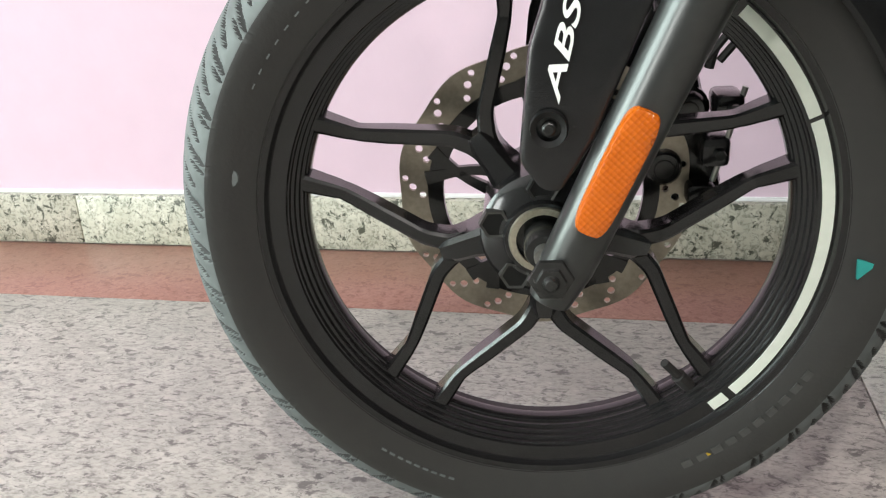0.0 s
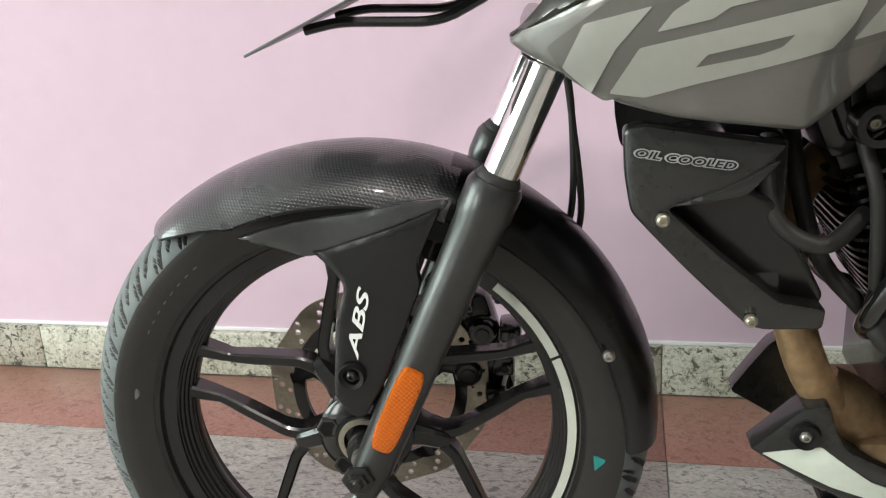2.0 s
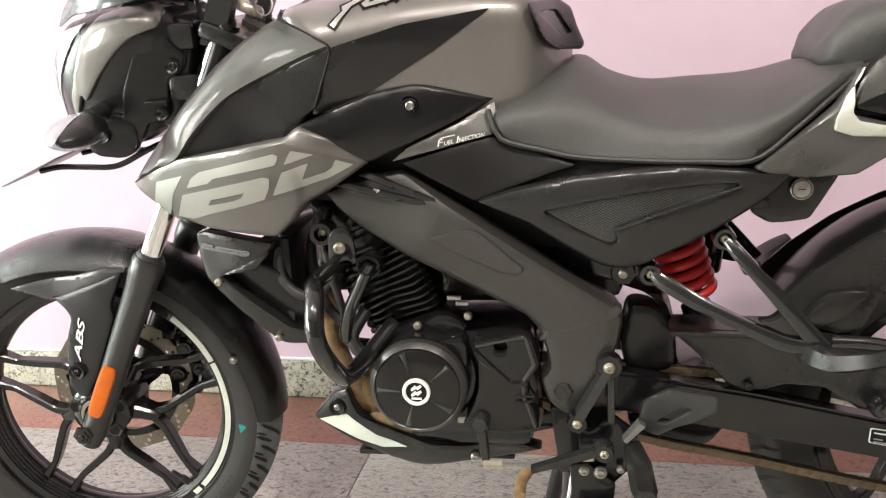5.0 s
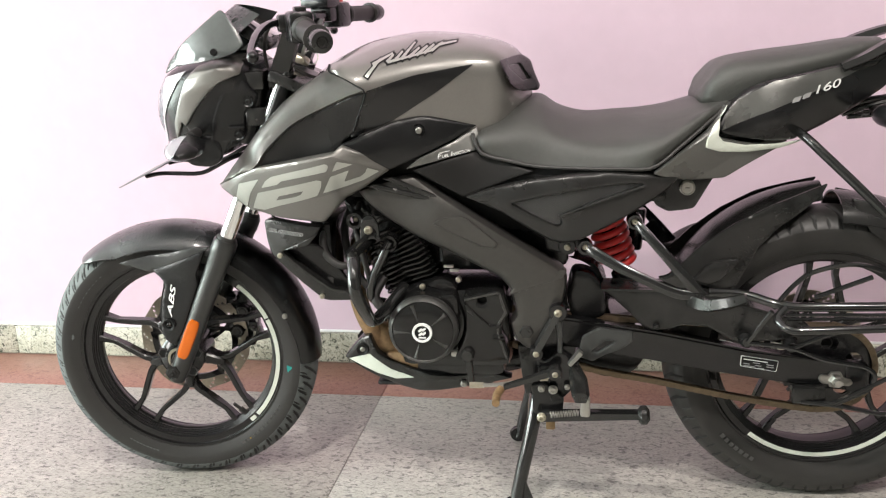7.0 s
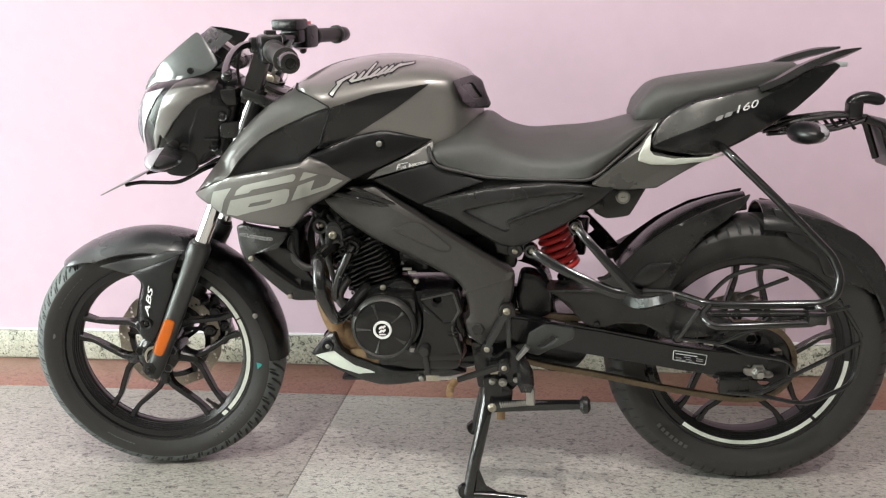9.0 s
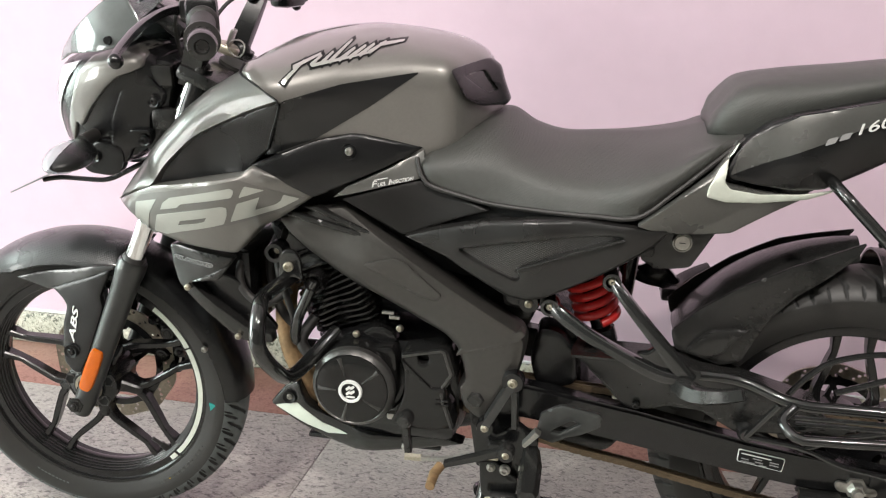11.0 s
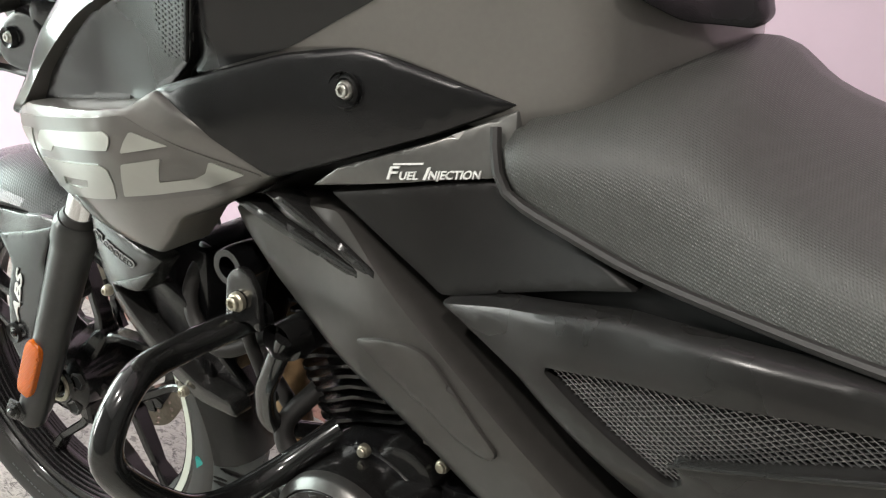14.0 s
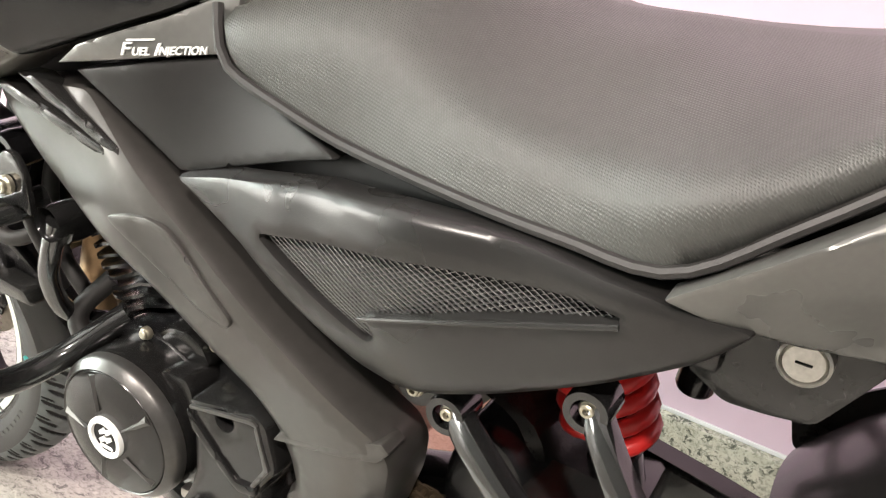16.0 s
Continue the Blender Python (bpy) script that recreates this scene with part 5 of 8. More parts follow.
bm = panel(FRONT, folded_tail, depth=0.020, edge=0.002, step=0.004, corner=0.004)
both("tail_front", bm, PAINT_SATIN, bike, "satin dark grey front of the tail")
WHITE = [(1.136, 0.846), (1.130, 0.833), (1.109, 0.811), (1.095, 0.787), (1.093, 0.773), (1.121, 0.763), (1.171, 0.758), (1.238, 0.762), (1.285, 0.775), (1.228, 0.7705), (1.170, 0.7715), (1.127, 0.7815), (1.117, 0.793), (1.122, 0.826)]
bm = panel(WHITE, folded_tail, depth=0.006, edge=0.0015, step=0.008, corner=0.003, off=0.004)
both("pale_stripe", bm, RIM_TAPE, bike, "pale greenish white stripe on the tail")
REAR = [(1.130, 0.830), (1.150, 0.853), (1.175, 0.872), (1.212, 0.886), (1.280, 0.899), (1.354, 0.912), (1.420, 0.938), (1.506, 0.954), (1.520, 0.945), (1.475, 0.902), (1.425, 0.861), (1.370, 0.827), (1.317, 0.798), (1.262, 0.776), (1.215, 0.776), (1.162, 0.785), (1.126, 0.794), (1.119, 0.807)]
bm = panel(REAR, TAIL, depth=0.022, edge=0.006, step=0.010, corner=0.005, off=0.001)
on_tail = Onto(bm)
tail = both("tail_panel", bm, BLACK_GLOSS, bike, "gloss black tail panel with a printed band")
both("tail_band", decal([(1.135, 0.829), (1.152, 0.852), (1.215, 0.884), (1.350, 0.909), (1.40, 0.928), (1.41, 0.915), (1.30, 0.868), (1.18, 0.822), (1.125, 0.800)], on_tail, corner=0.003), PAINT_SATIN, tail, "satin grey band along the tail")
for k in range(2):
    x, z = 1.248 + 0.0185 * k, 0.845 + 0.0062 * k
    part("print_bar", panel([(x, z), (x + 0.014, z + 0.0040), (x + 0.018, z + 0.0130), (x + 0.004, z + 0.0095)], on_tail, depth=0.001, edge=0, step=0.01, corner=0.002, off=0.0016), GREY_PRINT, tail)
lettering("160", 0.0200, WHITE_PRINT, tail, on_tail, (1.286, 0.8585), (0.966, 0.258), shear=0.30, stretch=1.75, name="numerals", bold=0.0001)
CORE = [(1.02, [(0, 0.80), (0.08, 0.79), (0.13, 0.77), (0.14, 0.74), (0.12, 0.715)]), (1.15, [(0, 0.86), (0.07, 0.855), (0.11, 0.84), (0.12, 0.78), (0.10, 0.72)]), (1.30, [(0, 0.90), (0.06, 0.895), (0.09, 0.885), (0.09, 0.85), (0.07, 0.79)]),
        (1.42, [(0, 0.935), (0.05, 0.93), (0.065, 0.92), (0.06, 0.90), (0.045, 0.865)]), (1.51, [(0, 0.948), (0.025, 0.947), (0.033, 0.945), (0.033, 0.943), (0.025, 0.938)])]
part("tail_core", body_loft(CORE, along=20), PLASTIC, bike)
bm = loft(bmesh.new(), [[(1.50, -0.040, 0.955), (1.50, 0.040, 0.955), (1.50, 0.040, 0.942), (1.50, -0.040, 0.942)], [(1.535, -0.030, 0.952), (1.535, 0.030, 0.952), (1.535, 0.030, 0.942), (1.535, -0.030, 0.942)]], closed=True)
part("tail_lamp", bm, LENS, bike, "clear tail lamp lens")
for s in (-1, 1):
    path = [(1.340, s * 0.112, 0.905), (1.38, s * 0.112, 0.922), (1.43, s * 0.105, 0.948), (1.49, s * 0.088, 0.968), (1.548, s * 0.058, 0.980)]
    bm = sweep(bmesh.new(), spline(path, 24), [(-0.007, -0.009), (0.004, -0.012), (0.009, -0.004), (0.009, 0.008), (0.0, 0.013), (-0.008, 0.008)], np.interp(np.linspace(0, 1, 24), [0, 0.3, 0.8, 1], [1.0, 1.25, 0.95, 0.25]))
    grab = part("grab_rail", bm, PLASTIC_GREY, bike, "split charcoal grab rail")
    bm = panel([(1.335, 0.903), (1.350, 0.914), (1.40, 0.934), (1.425, 0.922), (1.405, 0.906), (1.365, 0.897)], TAIL, depth=0.02, edge=0.003, step=0.01, off=0.006)
    if s > 0:
        b2 = mirrored(bm)
        bm.free()
        bm = b2
    part("grab_foot", bm, PLASTIC, grab)

# -- headlamp unit, turning with the bar --
HEAD = [(0.02, [(0, 0.850), (0.022, 0.846), (0.033, 0.830), (0.035, 0.810), (0.030, 0.790), (0.020, 0.780), (0, 0.775)]),
        (0.045, [(0, 0.925), (0.062, 0.918), (0.085, 0.890), (0.090, 0.850), (0.080, 0.805), (0.060, 0.780), (0, 0.765)]),
        (0.085, [(0, 0.945), (0.084, 0.939), (0.114, 0.912), (0.118, 0.860), (0.108, 0.800), (0.088, 0.768), (0, 0.755)]),
        (0.15, [(0, 0.960), (0.104, 0.954), (0.136, 0.926), (0.126, 0.870), (0.118, 0.805), (0.100, 0.765), (0, 0.755)]),
        (0.20, [(0, 0.962), (0.104, 0.956), (0.134, 0.930), (0.120, 0.880), (0.114, 0.820), (0.096, 0.790), (0, 0.785)]),
        (0.232, [(0, 0.945), (0.084, 0.940), (0.108, 0.915), (0.106, 0.880), (0.100, 0.845), (0.086, 0.825), (0, 0.815)])]


def half_loft(stations, along, around):
    """Like body_loft for stations whose last point lies in the middle."""
    secs = []
    for x, half in stations:
        h = spline([(x, -y, z) for y, z in half], around)
        secs.append(list(h) + [(a, -b, c) for a, b, c in h[1:-1]][::-1])
    return loft(bmesh.new(), secs, closed=True, along=along)


def steered_head(bm):
    bmesh.ops.translate(bm, verts=bm.verts[:], vec=(-0.009, 0, 0.003))
    return steered(bm)


bm = half_loft(HEAD, 26, 16)
on_head = Onto(bm, 0.003)
head = part("headlamp", steered_head(bm), PLASTIC, bike, "black headlamp housing")
bm = panel([(0.130, 0.945), (0.165, 0.955), (0.198, 0.961), (0.219, 0.958), (0.215, 0.927), (0.180, 0.915), (0.150, 0.893), (0.120, 0.862), (0.101, 0.836), (0.093, 0.827), (0.088, 0.838), (0.078, 0.815), (0.067, 0.798), (0.069, 0.835), (0.087, 0.880), (0.104, 0.918)], on_head, depth=0.010, edge=0.003, step=0.008, corner=0.005, off=0.004)
twin = mirrored(bm)
part("cowl_cheek", steered_head(bm), PAINT, head, "glossy grey headlamp cheek")
part("cowl_cheek", steered_head(twin), PAINT, head, "glossy grey headlamp cheek")
bm = panel([(0.050, 0.922), (0.105, 0.936), (0.082, 0.909), (0.058, 0.872), (0.040, 0.838), (0.036, 0.800), (0.022, 0.776), (0.021, 0.80), (0.021, 0.83), (0.028, 0.872), (0.040, 0.905)], on_head, depth=0.010, edge=0.003, step=0.008, corner=0.004, off=0.001)
twin = mirrored(bm)
part("headlamp_lens", steered_head(bm), LENS, head, "clear headlamp lens")
part("headlamp_lens", steered_head(twin), LENS, head, "clear headlamp lens")
bm = loft(bmesh.new(), [[(x, y, z) for x, y, z in r] for r in ([(0.022, -0.028, 0.79), (0.016, 0, 0.785), (0.022, 0.028, 0.79)], [(0.012, -0.036, 0.83), (0.002, 0, 0.828), (0.012, 0.036, 0.83)], [(0.020, -0.05, 0.88), (0.010, 0, 0.885), (0.020, 0.05, 0.88)], [(0.040, -0.05, 0.922), (0.036, 0, 0.925), (0.040, 0.05, 0.922)])], along=14, around=12)
bmesh.ops.solidify(bm, geom=bm.faces[:], thickness=0.004)
part("headlamp_glass", steered_head(bm), LENS, head, "bulging clear headlamp glass")
# fly screen
secs = []
for x, z, w, dz in ((0.046, 0.927, 0.064, 0.016), (0.065, 0.955, 0.088, 0.022), (0.115, 1.003, 0.112, 0.030), (0.155, 1.035, 0.105, 0.030), (0.186, 1.056, 0.080, 0.022)):
    secs.append([(x + 0.055 * abs(u) ** 1.6 + 0.012 * abs(u), u * w, z - dz * abs(u) ** 2 * 0.9) for u in np.linspace(-1, 1, 15)])
bm = loft(bmesh.new(), secs, along=18)
bmesh.ops.solidify(bm, geom=bm.faces[:], thickness=0.0035)
part("fly_screen", steered_head(bm), VISOR, bike, "smoked grey fly screen over the headlamp", sharp=60)
SCREEN_SIDE = [(0.052, 0.928), (0.066, 0.952), (0.100, 0.985), (0.130, 1.008), (0.186, 1.050), (0.198, 1.040), (0.220, 1.010), (0.234, 0.984), (0.218, 0.970), (0.194, 0.962), (0.155, 0.954), (0.122, 0.950), (0.090, 0.946)]
bm = panel(SCREEN_SIDE, Skin([(0.05, 0.925, 0.085), (0.10, 0.985, 0.112), (0.186, 1.05, 0.116), (0.234, 0.984, 0.148), (0.194, 0.962, 0.156), (0.12, 0.95, 0.136), (0.16, 0.99, 0.140)]), depth=0.004, edge=0.002, step=0.010, corner=0.008)
twin = mirrored(bm)
part("screen_side", steered_head(bm), VISOR, bike, "smoked grey side of the fly screen")
part("screen_side", steered_head(twin), VISOR, bike, "smoked grey side of the fly screen")
for s in (-1, 1):
    bm = lathe([(0, -0.004), (0.006, -0.004), (0.007, 0.0), (0.007, 0.01), (0, 0.01)], (0.176, s * 0.152, 0.972), n=12)
    part("screen_bolt", steered_head(bm), PLASTIC, bike)
# dash behind the screen
bm = block(bmesh.new(), -0.045, 0.045, -0.075, 0.075, -0.014, 0.014, 0.010, pose(0.228, 0, 1.000, 0, 38, 0))
dash = part("instrument", steered_head(bm), PLASTIC, bike, "black instrument cluster")
bm = block(bmesh.new(), -0.034, 0.034, -0.062, 0.062, 0.0145, 0.0165, 0.001, pose(0.228, 0, 1.000, 0, 38, 0))
part("display", steered_head(bm), LENS_SMOKE, dash, "dark instrument display")
# side bracket with two bolts, and the lobe that carries the indicator
for s_ in (-1, 1):
    bm = panel([(0.196, 0.934), (0.222, 0.912), (0.243, 0.884), (0.237, 0.866), (0.215, 0.852), (0.213, 0.834), (0.207, 0.797), (0.178, 0.793), (0.166, 0.770), (0.150, 0.764), (0.140, 0.790), (0.150, 0.840), (0.172, 0.890)], Skin([(0.20, 0.93, 0.128), (0.24, 0.88, 0.116), (0.15, 0.77, 0.120), (0.16, 0.85, 0.128), (0.21, 0.80, 0.118)]), depth=0.014, edge=0.004, step=0.009, corner=0.006)
    lobe = panel([(0.084, 0.770), (0.098, 0.793), (0.130, 0.812), (0.156, 0.804), (0.163, 0.782), (0.156, 0.754), (0.136, 0.744), (0.100, 0.748), (0.088, 0.756)], 0.124, depth=0.018, edge=0.005, step=0.009, corner=0.010)
    ledge = block(bmesh.new(), 0.182, 0.214, -0.132, -0.112, 0.822, 0.827, 0.002)
    for nm, b in (("lamp_bracket", bm), ("lamp_lobe", lobe), ("bracket_ledge", ledge)):
        if s_ > 0:
            b2 = mirrored(b)
            b.free()
            b = b2
        part(nm, steered_head(b), PLASTIC, head)
for x, y, z, m_ in ((0.225, -0.124, 0.873, PLASTIC_GREY), (0.200, -0.122, 0.808, PLASTIC_GREY), (0.112, -0.127, 0.779, STEEL)):
    p = turned((x - 0.009, y, z + 0.003))
    part("bolt_cup", lathe([(0.0062, -0.001), (0.0098, -0.0030), (0.0108, 0.003)], p, n=18), PLASTIC, head)
    bolt(head, p.x, p.y, p.z, 0.0066, m_)
bm = block(bmesh.new(), -0.022, 0.020, -0.108, 0.108, -0.085, 0.075, 0.014, Matrix.Translation((0.216, 0, 0.868)) @ Matrix.Rotation(radians(14), 4, "Y"))
carrier_body = part("lamp_carrier", steered(bm), PLASTIC, head, "black carrier between the fork and the headlamp")
for y, z in ((-0.093, 0.915), (-0.096, 0.845)):
    part("carrier_rib", steered(block(bmesh.new(), 0.205, 0.247, y - 0.022, y - 0.006, z - 0.018, z + 0.018, 0.005)), PLASTIC_GREY, carrier_body)
# indicators
for s in (-1, 1):
    stalk = tube([(0.104, s * 0.09, 0.819), (0.106, s * 0.165, 0.816)], 0.011, n=12)
    ind = part("indicator", steered(stalk), RUBBER_SOFT, bike, "front indicator on a rubber stalk")
    secs = []
    for k, (sy, rx, rz, dx) in enumerate(((0.160, 0.006, 0.008, 0), (0.168, 0.020, 0.017, 0), (0.189, 0.030, 0.021, 0.002), (0.213, 0.031, 0.019, 0.004), (0.238, 0.024, 0.014, 0.004), (0.257, 0.011, 0.0065, 0.004), (0.262, 0.003, 0.002, 0.004))):
        secs.append([(0.106 + dx + rx * math.cos(a) * (1.15 if math.cos(a) > 0 else 0.9), s * sy, 0.806 - 0.10 * (sy - 0.165) + rz * math.sin(a)) for a in np.linspace(0, 2 * math.pi, 17)[:-1]])
    bm = loft(bmesh.new(), secs, closed=True, along=16)
    part("indicator_body", steered(bm), PLASTIC, ind, "black pointed indicator body")
    secs = [[(0.104 - rx * math.cos(a), s * sy, 0.805 - 0.10 * (sy - 0.165) + rz * math.sin(a)) for a in np.linspace(-1.75, 1.75, 11)] for sy, rx, rz in ((0.176, 0.026, 0.0185), (0.196, 0.033, 0.0225), (0.221, 0.032, 0.0205), (0.243, 0.024, 0.0145), (0.260, 0.013, 0.0075), (0.267, 0.003, 0.002))]
    bm = loft(bmesh.new(), secs, along=14)
    bmesh.ops.solidify(bm, geom=bm.faces[:], thickness=0.002)
    part("indicator_lens", steered(bm), LENS, ind, "clear faceted indicator lens")
# bracket and number plate held out in front, seen edge-on
bm = tube([(0.178, -0.06, 0.762), (0.150, -0.065, 0.754), (0.090, -0.07, 0.724), (0.00, -0.07, 0.728), (-0.03, -0.07, 0.722)], 0.0045, bend=0.02, n=8)
tube([(0.178, 0.06, 0.762), (0.150, 0.065, 0.754), (0.090, 0.07, 0.724), (0.00, 0.07, 0.728), (-0.03, 0.07, 0.722)], 0.0045, bend=0.02, n=8, bm=bm)
bracket = part("plate_bracket", steered(bm), PLASTIC, bike, "black bent plate bracket under the headlamp")
bm = block(bmesh.new(), -0.050, 0.050, -0.100, 0.100, -0.0012, 0.0012, 0.0005, pose(-0.032, 0, 0.726, 0, -24, 0))
part("number_plate", steered(bm), PLATE_BACK, bracket, "thin blank number plate seen edge-on")

# -- handlebar --
for z, th, half in ((0.700, 0.030, 0.125), (0.915, 0.026, 0.125)):
    c = Vector(fork_at(z, 0))
    bm = block(bmesh.new(), -0.028, 0.060, -half, half, -th / 2, th / 2, 0.009, Matrix.Translation(c) @ Matrix.Rotation(math.atan2(0.137, 0.297), 4, "Y"))
    part("fork_clamp", steered(bm), PLASTIC_GREY if z > 0.8 else ENGINE, bike, "black cast fork clamp")
bm = sweep(bmesh.new(), [fork_at(z, 0, 0.03) for z in (0.69, 0.78, 0.92)], circle(0.03, 18))
part("steering_head", bm, FRAME_PAINT, bike)
for s in (-1, 1):
    for zz in (0.935, 0.948):
        p = fork_at(0.915, s * 0.1)
        bm = lathe([(0, 0.014), (0.012, 0.014), (0.015, 0.010), (0.017, 0), (0.017, -0.01)], (p[0] + 0.006, p[1], p[2] + 0.012), axis=(0.42, 0, 0.9), n=16)
    part("fork_cap", steered(bm), PLASTIC_GREY, bike)
    # clip-on riser, bar, grip and end weight
    bm = sweep(bmesh.new(), [(0.272, s * 0.10, 0.90), (0.288, s * 0.106, 0.945), (0.306, s * 0.118, 0.985), (0.318, s * 0.135, 1.018)], [(-0.016, -0.014), (0.016, -0.014), (0.020, 0), (0.016, 0.014), (-0.016, 0.014), (-0.020, 0)], [1, 1.05, 0.95, 0.85])
    riser = part("bar_riser", steered(bm), ENGINE, bike, "black forged handlebar riser")
    E0, E1 = Vector((0.318, s * 0.13, 1.026)), Vector((0.408, s * 0.370, 1.004 if s < 0 else 1.022))
    ax = (E1 - E0).normalized()
    bm = tube([tuple(E0 - ax * 0.02), tuple(E1)], 0.011, n=14)
    part("handlebar", steered(bm), ENGINE, riser, "black handlebar half")
    a, b = E0 + ax * 0.125, E1
    L = (b - a).length
    prof = [(0.012, 0.0), (0.021, 0.0), (0.0225, 0.004), (0.0225, 0.010), (0.0165, 0.014)]
    for k in range(14):
        h = 0.018 + (L - 0.032) * k / 13
        prof += [(0.0178, h), (0.0168, h + 0.003)]
    prof += [(0.0235, L - 0.010), (0.0235, L - 0.002), (0.012, L)]
    grip = part("hand_grip", steered(lathe(prof, a, axis=ax, n=24)), RUBBER_SOFT, riser, "ribbed dark rubber grip", sharp=60)
    prof = [(0.012, L), (0.0165, L + 0.001), (0.0190, L + 0.006), (0.0190, L + 0.034), (0.0175, L + 0.040), (0.010, L + 0.042), (0.0075, L + 0.038), (0.0045, L + 0.038), (0.0045, L + 0.034), (0, L + 0.034)]
    part("bar_end", steered(lathe(prof, a, axis=ax, n=24)), PLASTIC_GREY, riser, "dark bar-end weight", sharp=30)
    # switch box and lever
    ang = math.atan2(ax.x, abs(ax.y))
    c = E0 + ax * 0.090
    bm = block(bmesh.new(), -0.024, 0.022, -0.030, 0.030, -0.028, 0.028, 0.009, Matrix.Translation(c) @ Matrix.Rotation(-s * ang, 4, "Z"))
    sw = part("switch_box", steered(bm), PLASTIC, riser, "black handlebar switch box")
    bm = block(bmesh.new(), -0.010, 0.012, -0.012, 0.012, 0.024, 0.036, 0.003, Matrix.Translation(c) @ Matrix.Rotation(-s * ang, 4, "Z"))
    part("switch", steered(bm), RED_SPRING if s > 0 else PLASTIC_GREY, sw)
    c2 = E0 + ax * 0.045
    bm = block(bmesh.new(), -0.034, 0.018, -0.016, 0.016, -0.014, 0.018, 0.005, Matrix.Translation(c2) @ Matrix.Rotation(-s * ang, 4, "Z"))
    part("lever_clamp", steered(bm), PLASTIC, riser)
    if s > 0:
        bm = block(bmesh.new(), -0.05, 0.02, -0.030, 0.030, 0.016, 0.042, 0.006, Matrix.Translation(c2) @ Matrix.Rotation(-s * ang, 4, "Z"))
        part("brake_reservoir", steered(bm), PLASTIC, riser, "black brake fluid reservoir")
    path = spline([(0.308, s * 0.165, 1.026), (0.292, s * 0.22, 1.024), (0.290, s * 0.30, 1.010), (0.300, s * 0.39, 0.988), (0.306, s * 0.405, 0.984)], 30)
    bm = sweep(bmesh.new(), path, [(-0.004, -0.006), (0.004, -0.006), (0.006, 0), (0.004, 0.006), (-0.004, 0.006), (-0.006, 0)], np.interp(np.linspace(0, 1, 30), [0, 0.15, 0.85, 1], [1.6, 1.2, 0.9, 0.8]))
    bmesh.ops.create_icosphere(bm, subdivisions=2, radius=0.0105, matrix=Matrix.Translation((0.308, s * 0.410, 0.982)))
    part("lever", steered(bm), ENGINE, riser, "black lever with a ball end")
    bm = tube([(0.318, s * 0.16, 1.028), (0.270, s * 0.12, 1.015), (0.245, s * 0.07, 0.96), (0.26, s * 0.04, 0.86), (0.33, s * 0.05, 0.78)], 0.0035, smooth=26, n=8)
    part("cable", steered(bm), RUBBER_SOFT, riser, "thin black control cable")
# key in the lock on the upper clamp
bm = lathe([(0, 0.008), (0.018, 0.008), (0.021, 0.004), (0.021, -0.006)], (0.300, 0, 0.945), axis=(0.42, 0, 0.9), n=24)
lock = part("ignition_lock", steered(bm), ZINC, bike, "brassy ignition lock with a key ring")
bm = bmesh.new()
sweep(bm, [(0.330 + 0.014 * math.cos(a), -0.035 + 0.004 * math.sin(2 * a), 0.950 + 0.014 * math.sin(a)) for a in np.linspace(0, 6.2, 24)], circle(0.0013, 6))
part("key_ring", steered(bm), STEEL, lock, "steel key ring")
bm = block(bmesh.new(), -0.003, 0.003, -0.010, 0.010, 0, 0.028, 0.001, pose(0.306, -0.004, 0.952, 0, 25, 0))
part("key", steered(bm), STEEL, lock)


# -- frame --
SPAR = Skin([(0.445, 0.70, 0.160), (0.51, 0.715, 0.166), (0.56, 0.722, 0.166), (0.59, 0.634, 0.180), (0.66, 0.635, 0.182), (0.70, 0.600, 0.183), (0.61, 0.580, 0.168), (0.53, 0.62, 0.165), (0.842, 0.540, 0.176), (0.80, 0.565, 0.184), (0.72, 0.522, 0.168),
             (0.79, 0.49, 0.166), (0.75, 0.47, 0.158), (0.777, 0.37, 0.152), (0.827, 0.44, 0.160), (0.74, 0.40, 0.152)])
SPAR_OUT = [(0.440, 0.698), (0.476, 0.712), (0.513, 0.722), (0.555, 0.727), (0.608, 0.690), (0.675, 0.647), (0.744, 0.603), (0.800, 0.567), (0.838, 0.541), (0.846, 0.522), (0.842, 0.490), (0.827, 0.439), (0.800, 0.398), (0.777, 0.366),
            (0.762, 0.372), (0.742, 0.390), (0.733, 0.426), (0.746, 0.440), (0.742, 0.470), (0.734, 0.500), (0.716, 0.523), (0.662, 0.552), (0.605, 0.581), (0.538, 0.616), (0.488, 0.648), (0.455, 0.677)]
bm = panel(SPAR_OUT, SPAR, depth=0.053, edge=0.014, step=0.010, corner=0.008, off=0.008)
frame_ob = both("frame_spar", bm, FRAME_PAINT, bike, "satin charcoal pressed-steel perimeter frame spar")
bm = panel([(0.588, 0.639), (0.612, 0.648), (0.637, 0.653), (0.654, 0.650), (0.690, 0.620), (0.716, 0.598), (0.708, 0.588), (0.680, 0.592), (0.640, 0.610)], SPAR, depth=0.012, edge=0.0022, step=0.008, corner=0.008, off=0.0112)
both("raised_field", bm, FRAME_PAINT, frame_ob)
for st in ([(0.459, 0.711), (0.478, 0.7145), (0.604, 0.684), (0.613, 0.676), (0.586, 0.679), (0.489, 0.7015)], [(0.493, 0.7245), (0.512, 0.7265), (0.595, 0.6925), (0.609, 0.684), (0.580, 0.689)]):
    bm = panel(st, 0.183, depth=0.02, edge=0.003, step=0.009, corner=0.003)
    both("spar_rib", bm, PLASTIC_GREY, frame_ob)
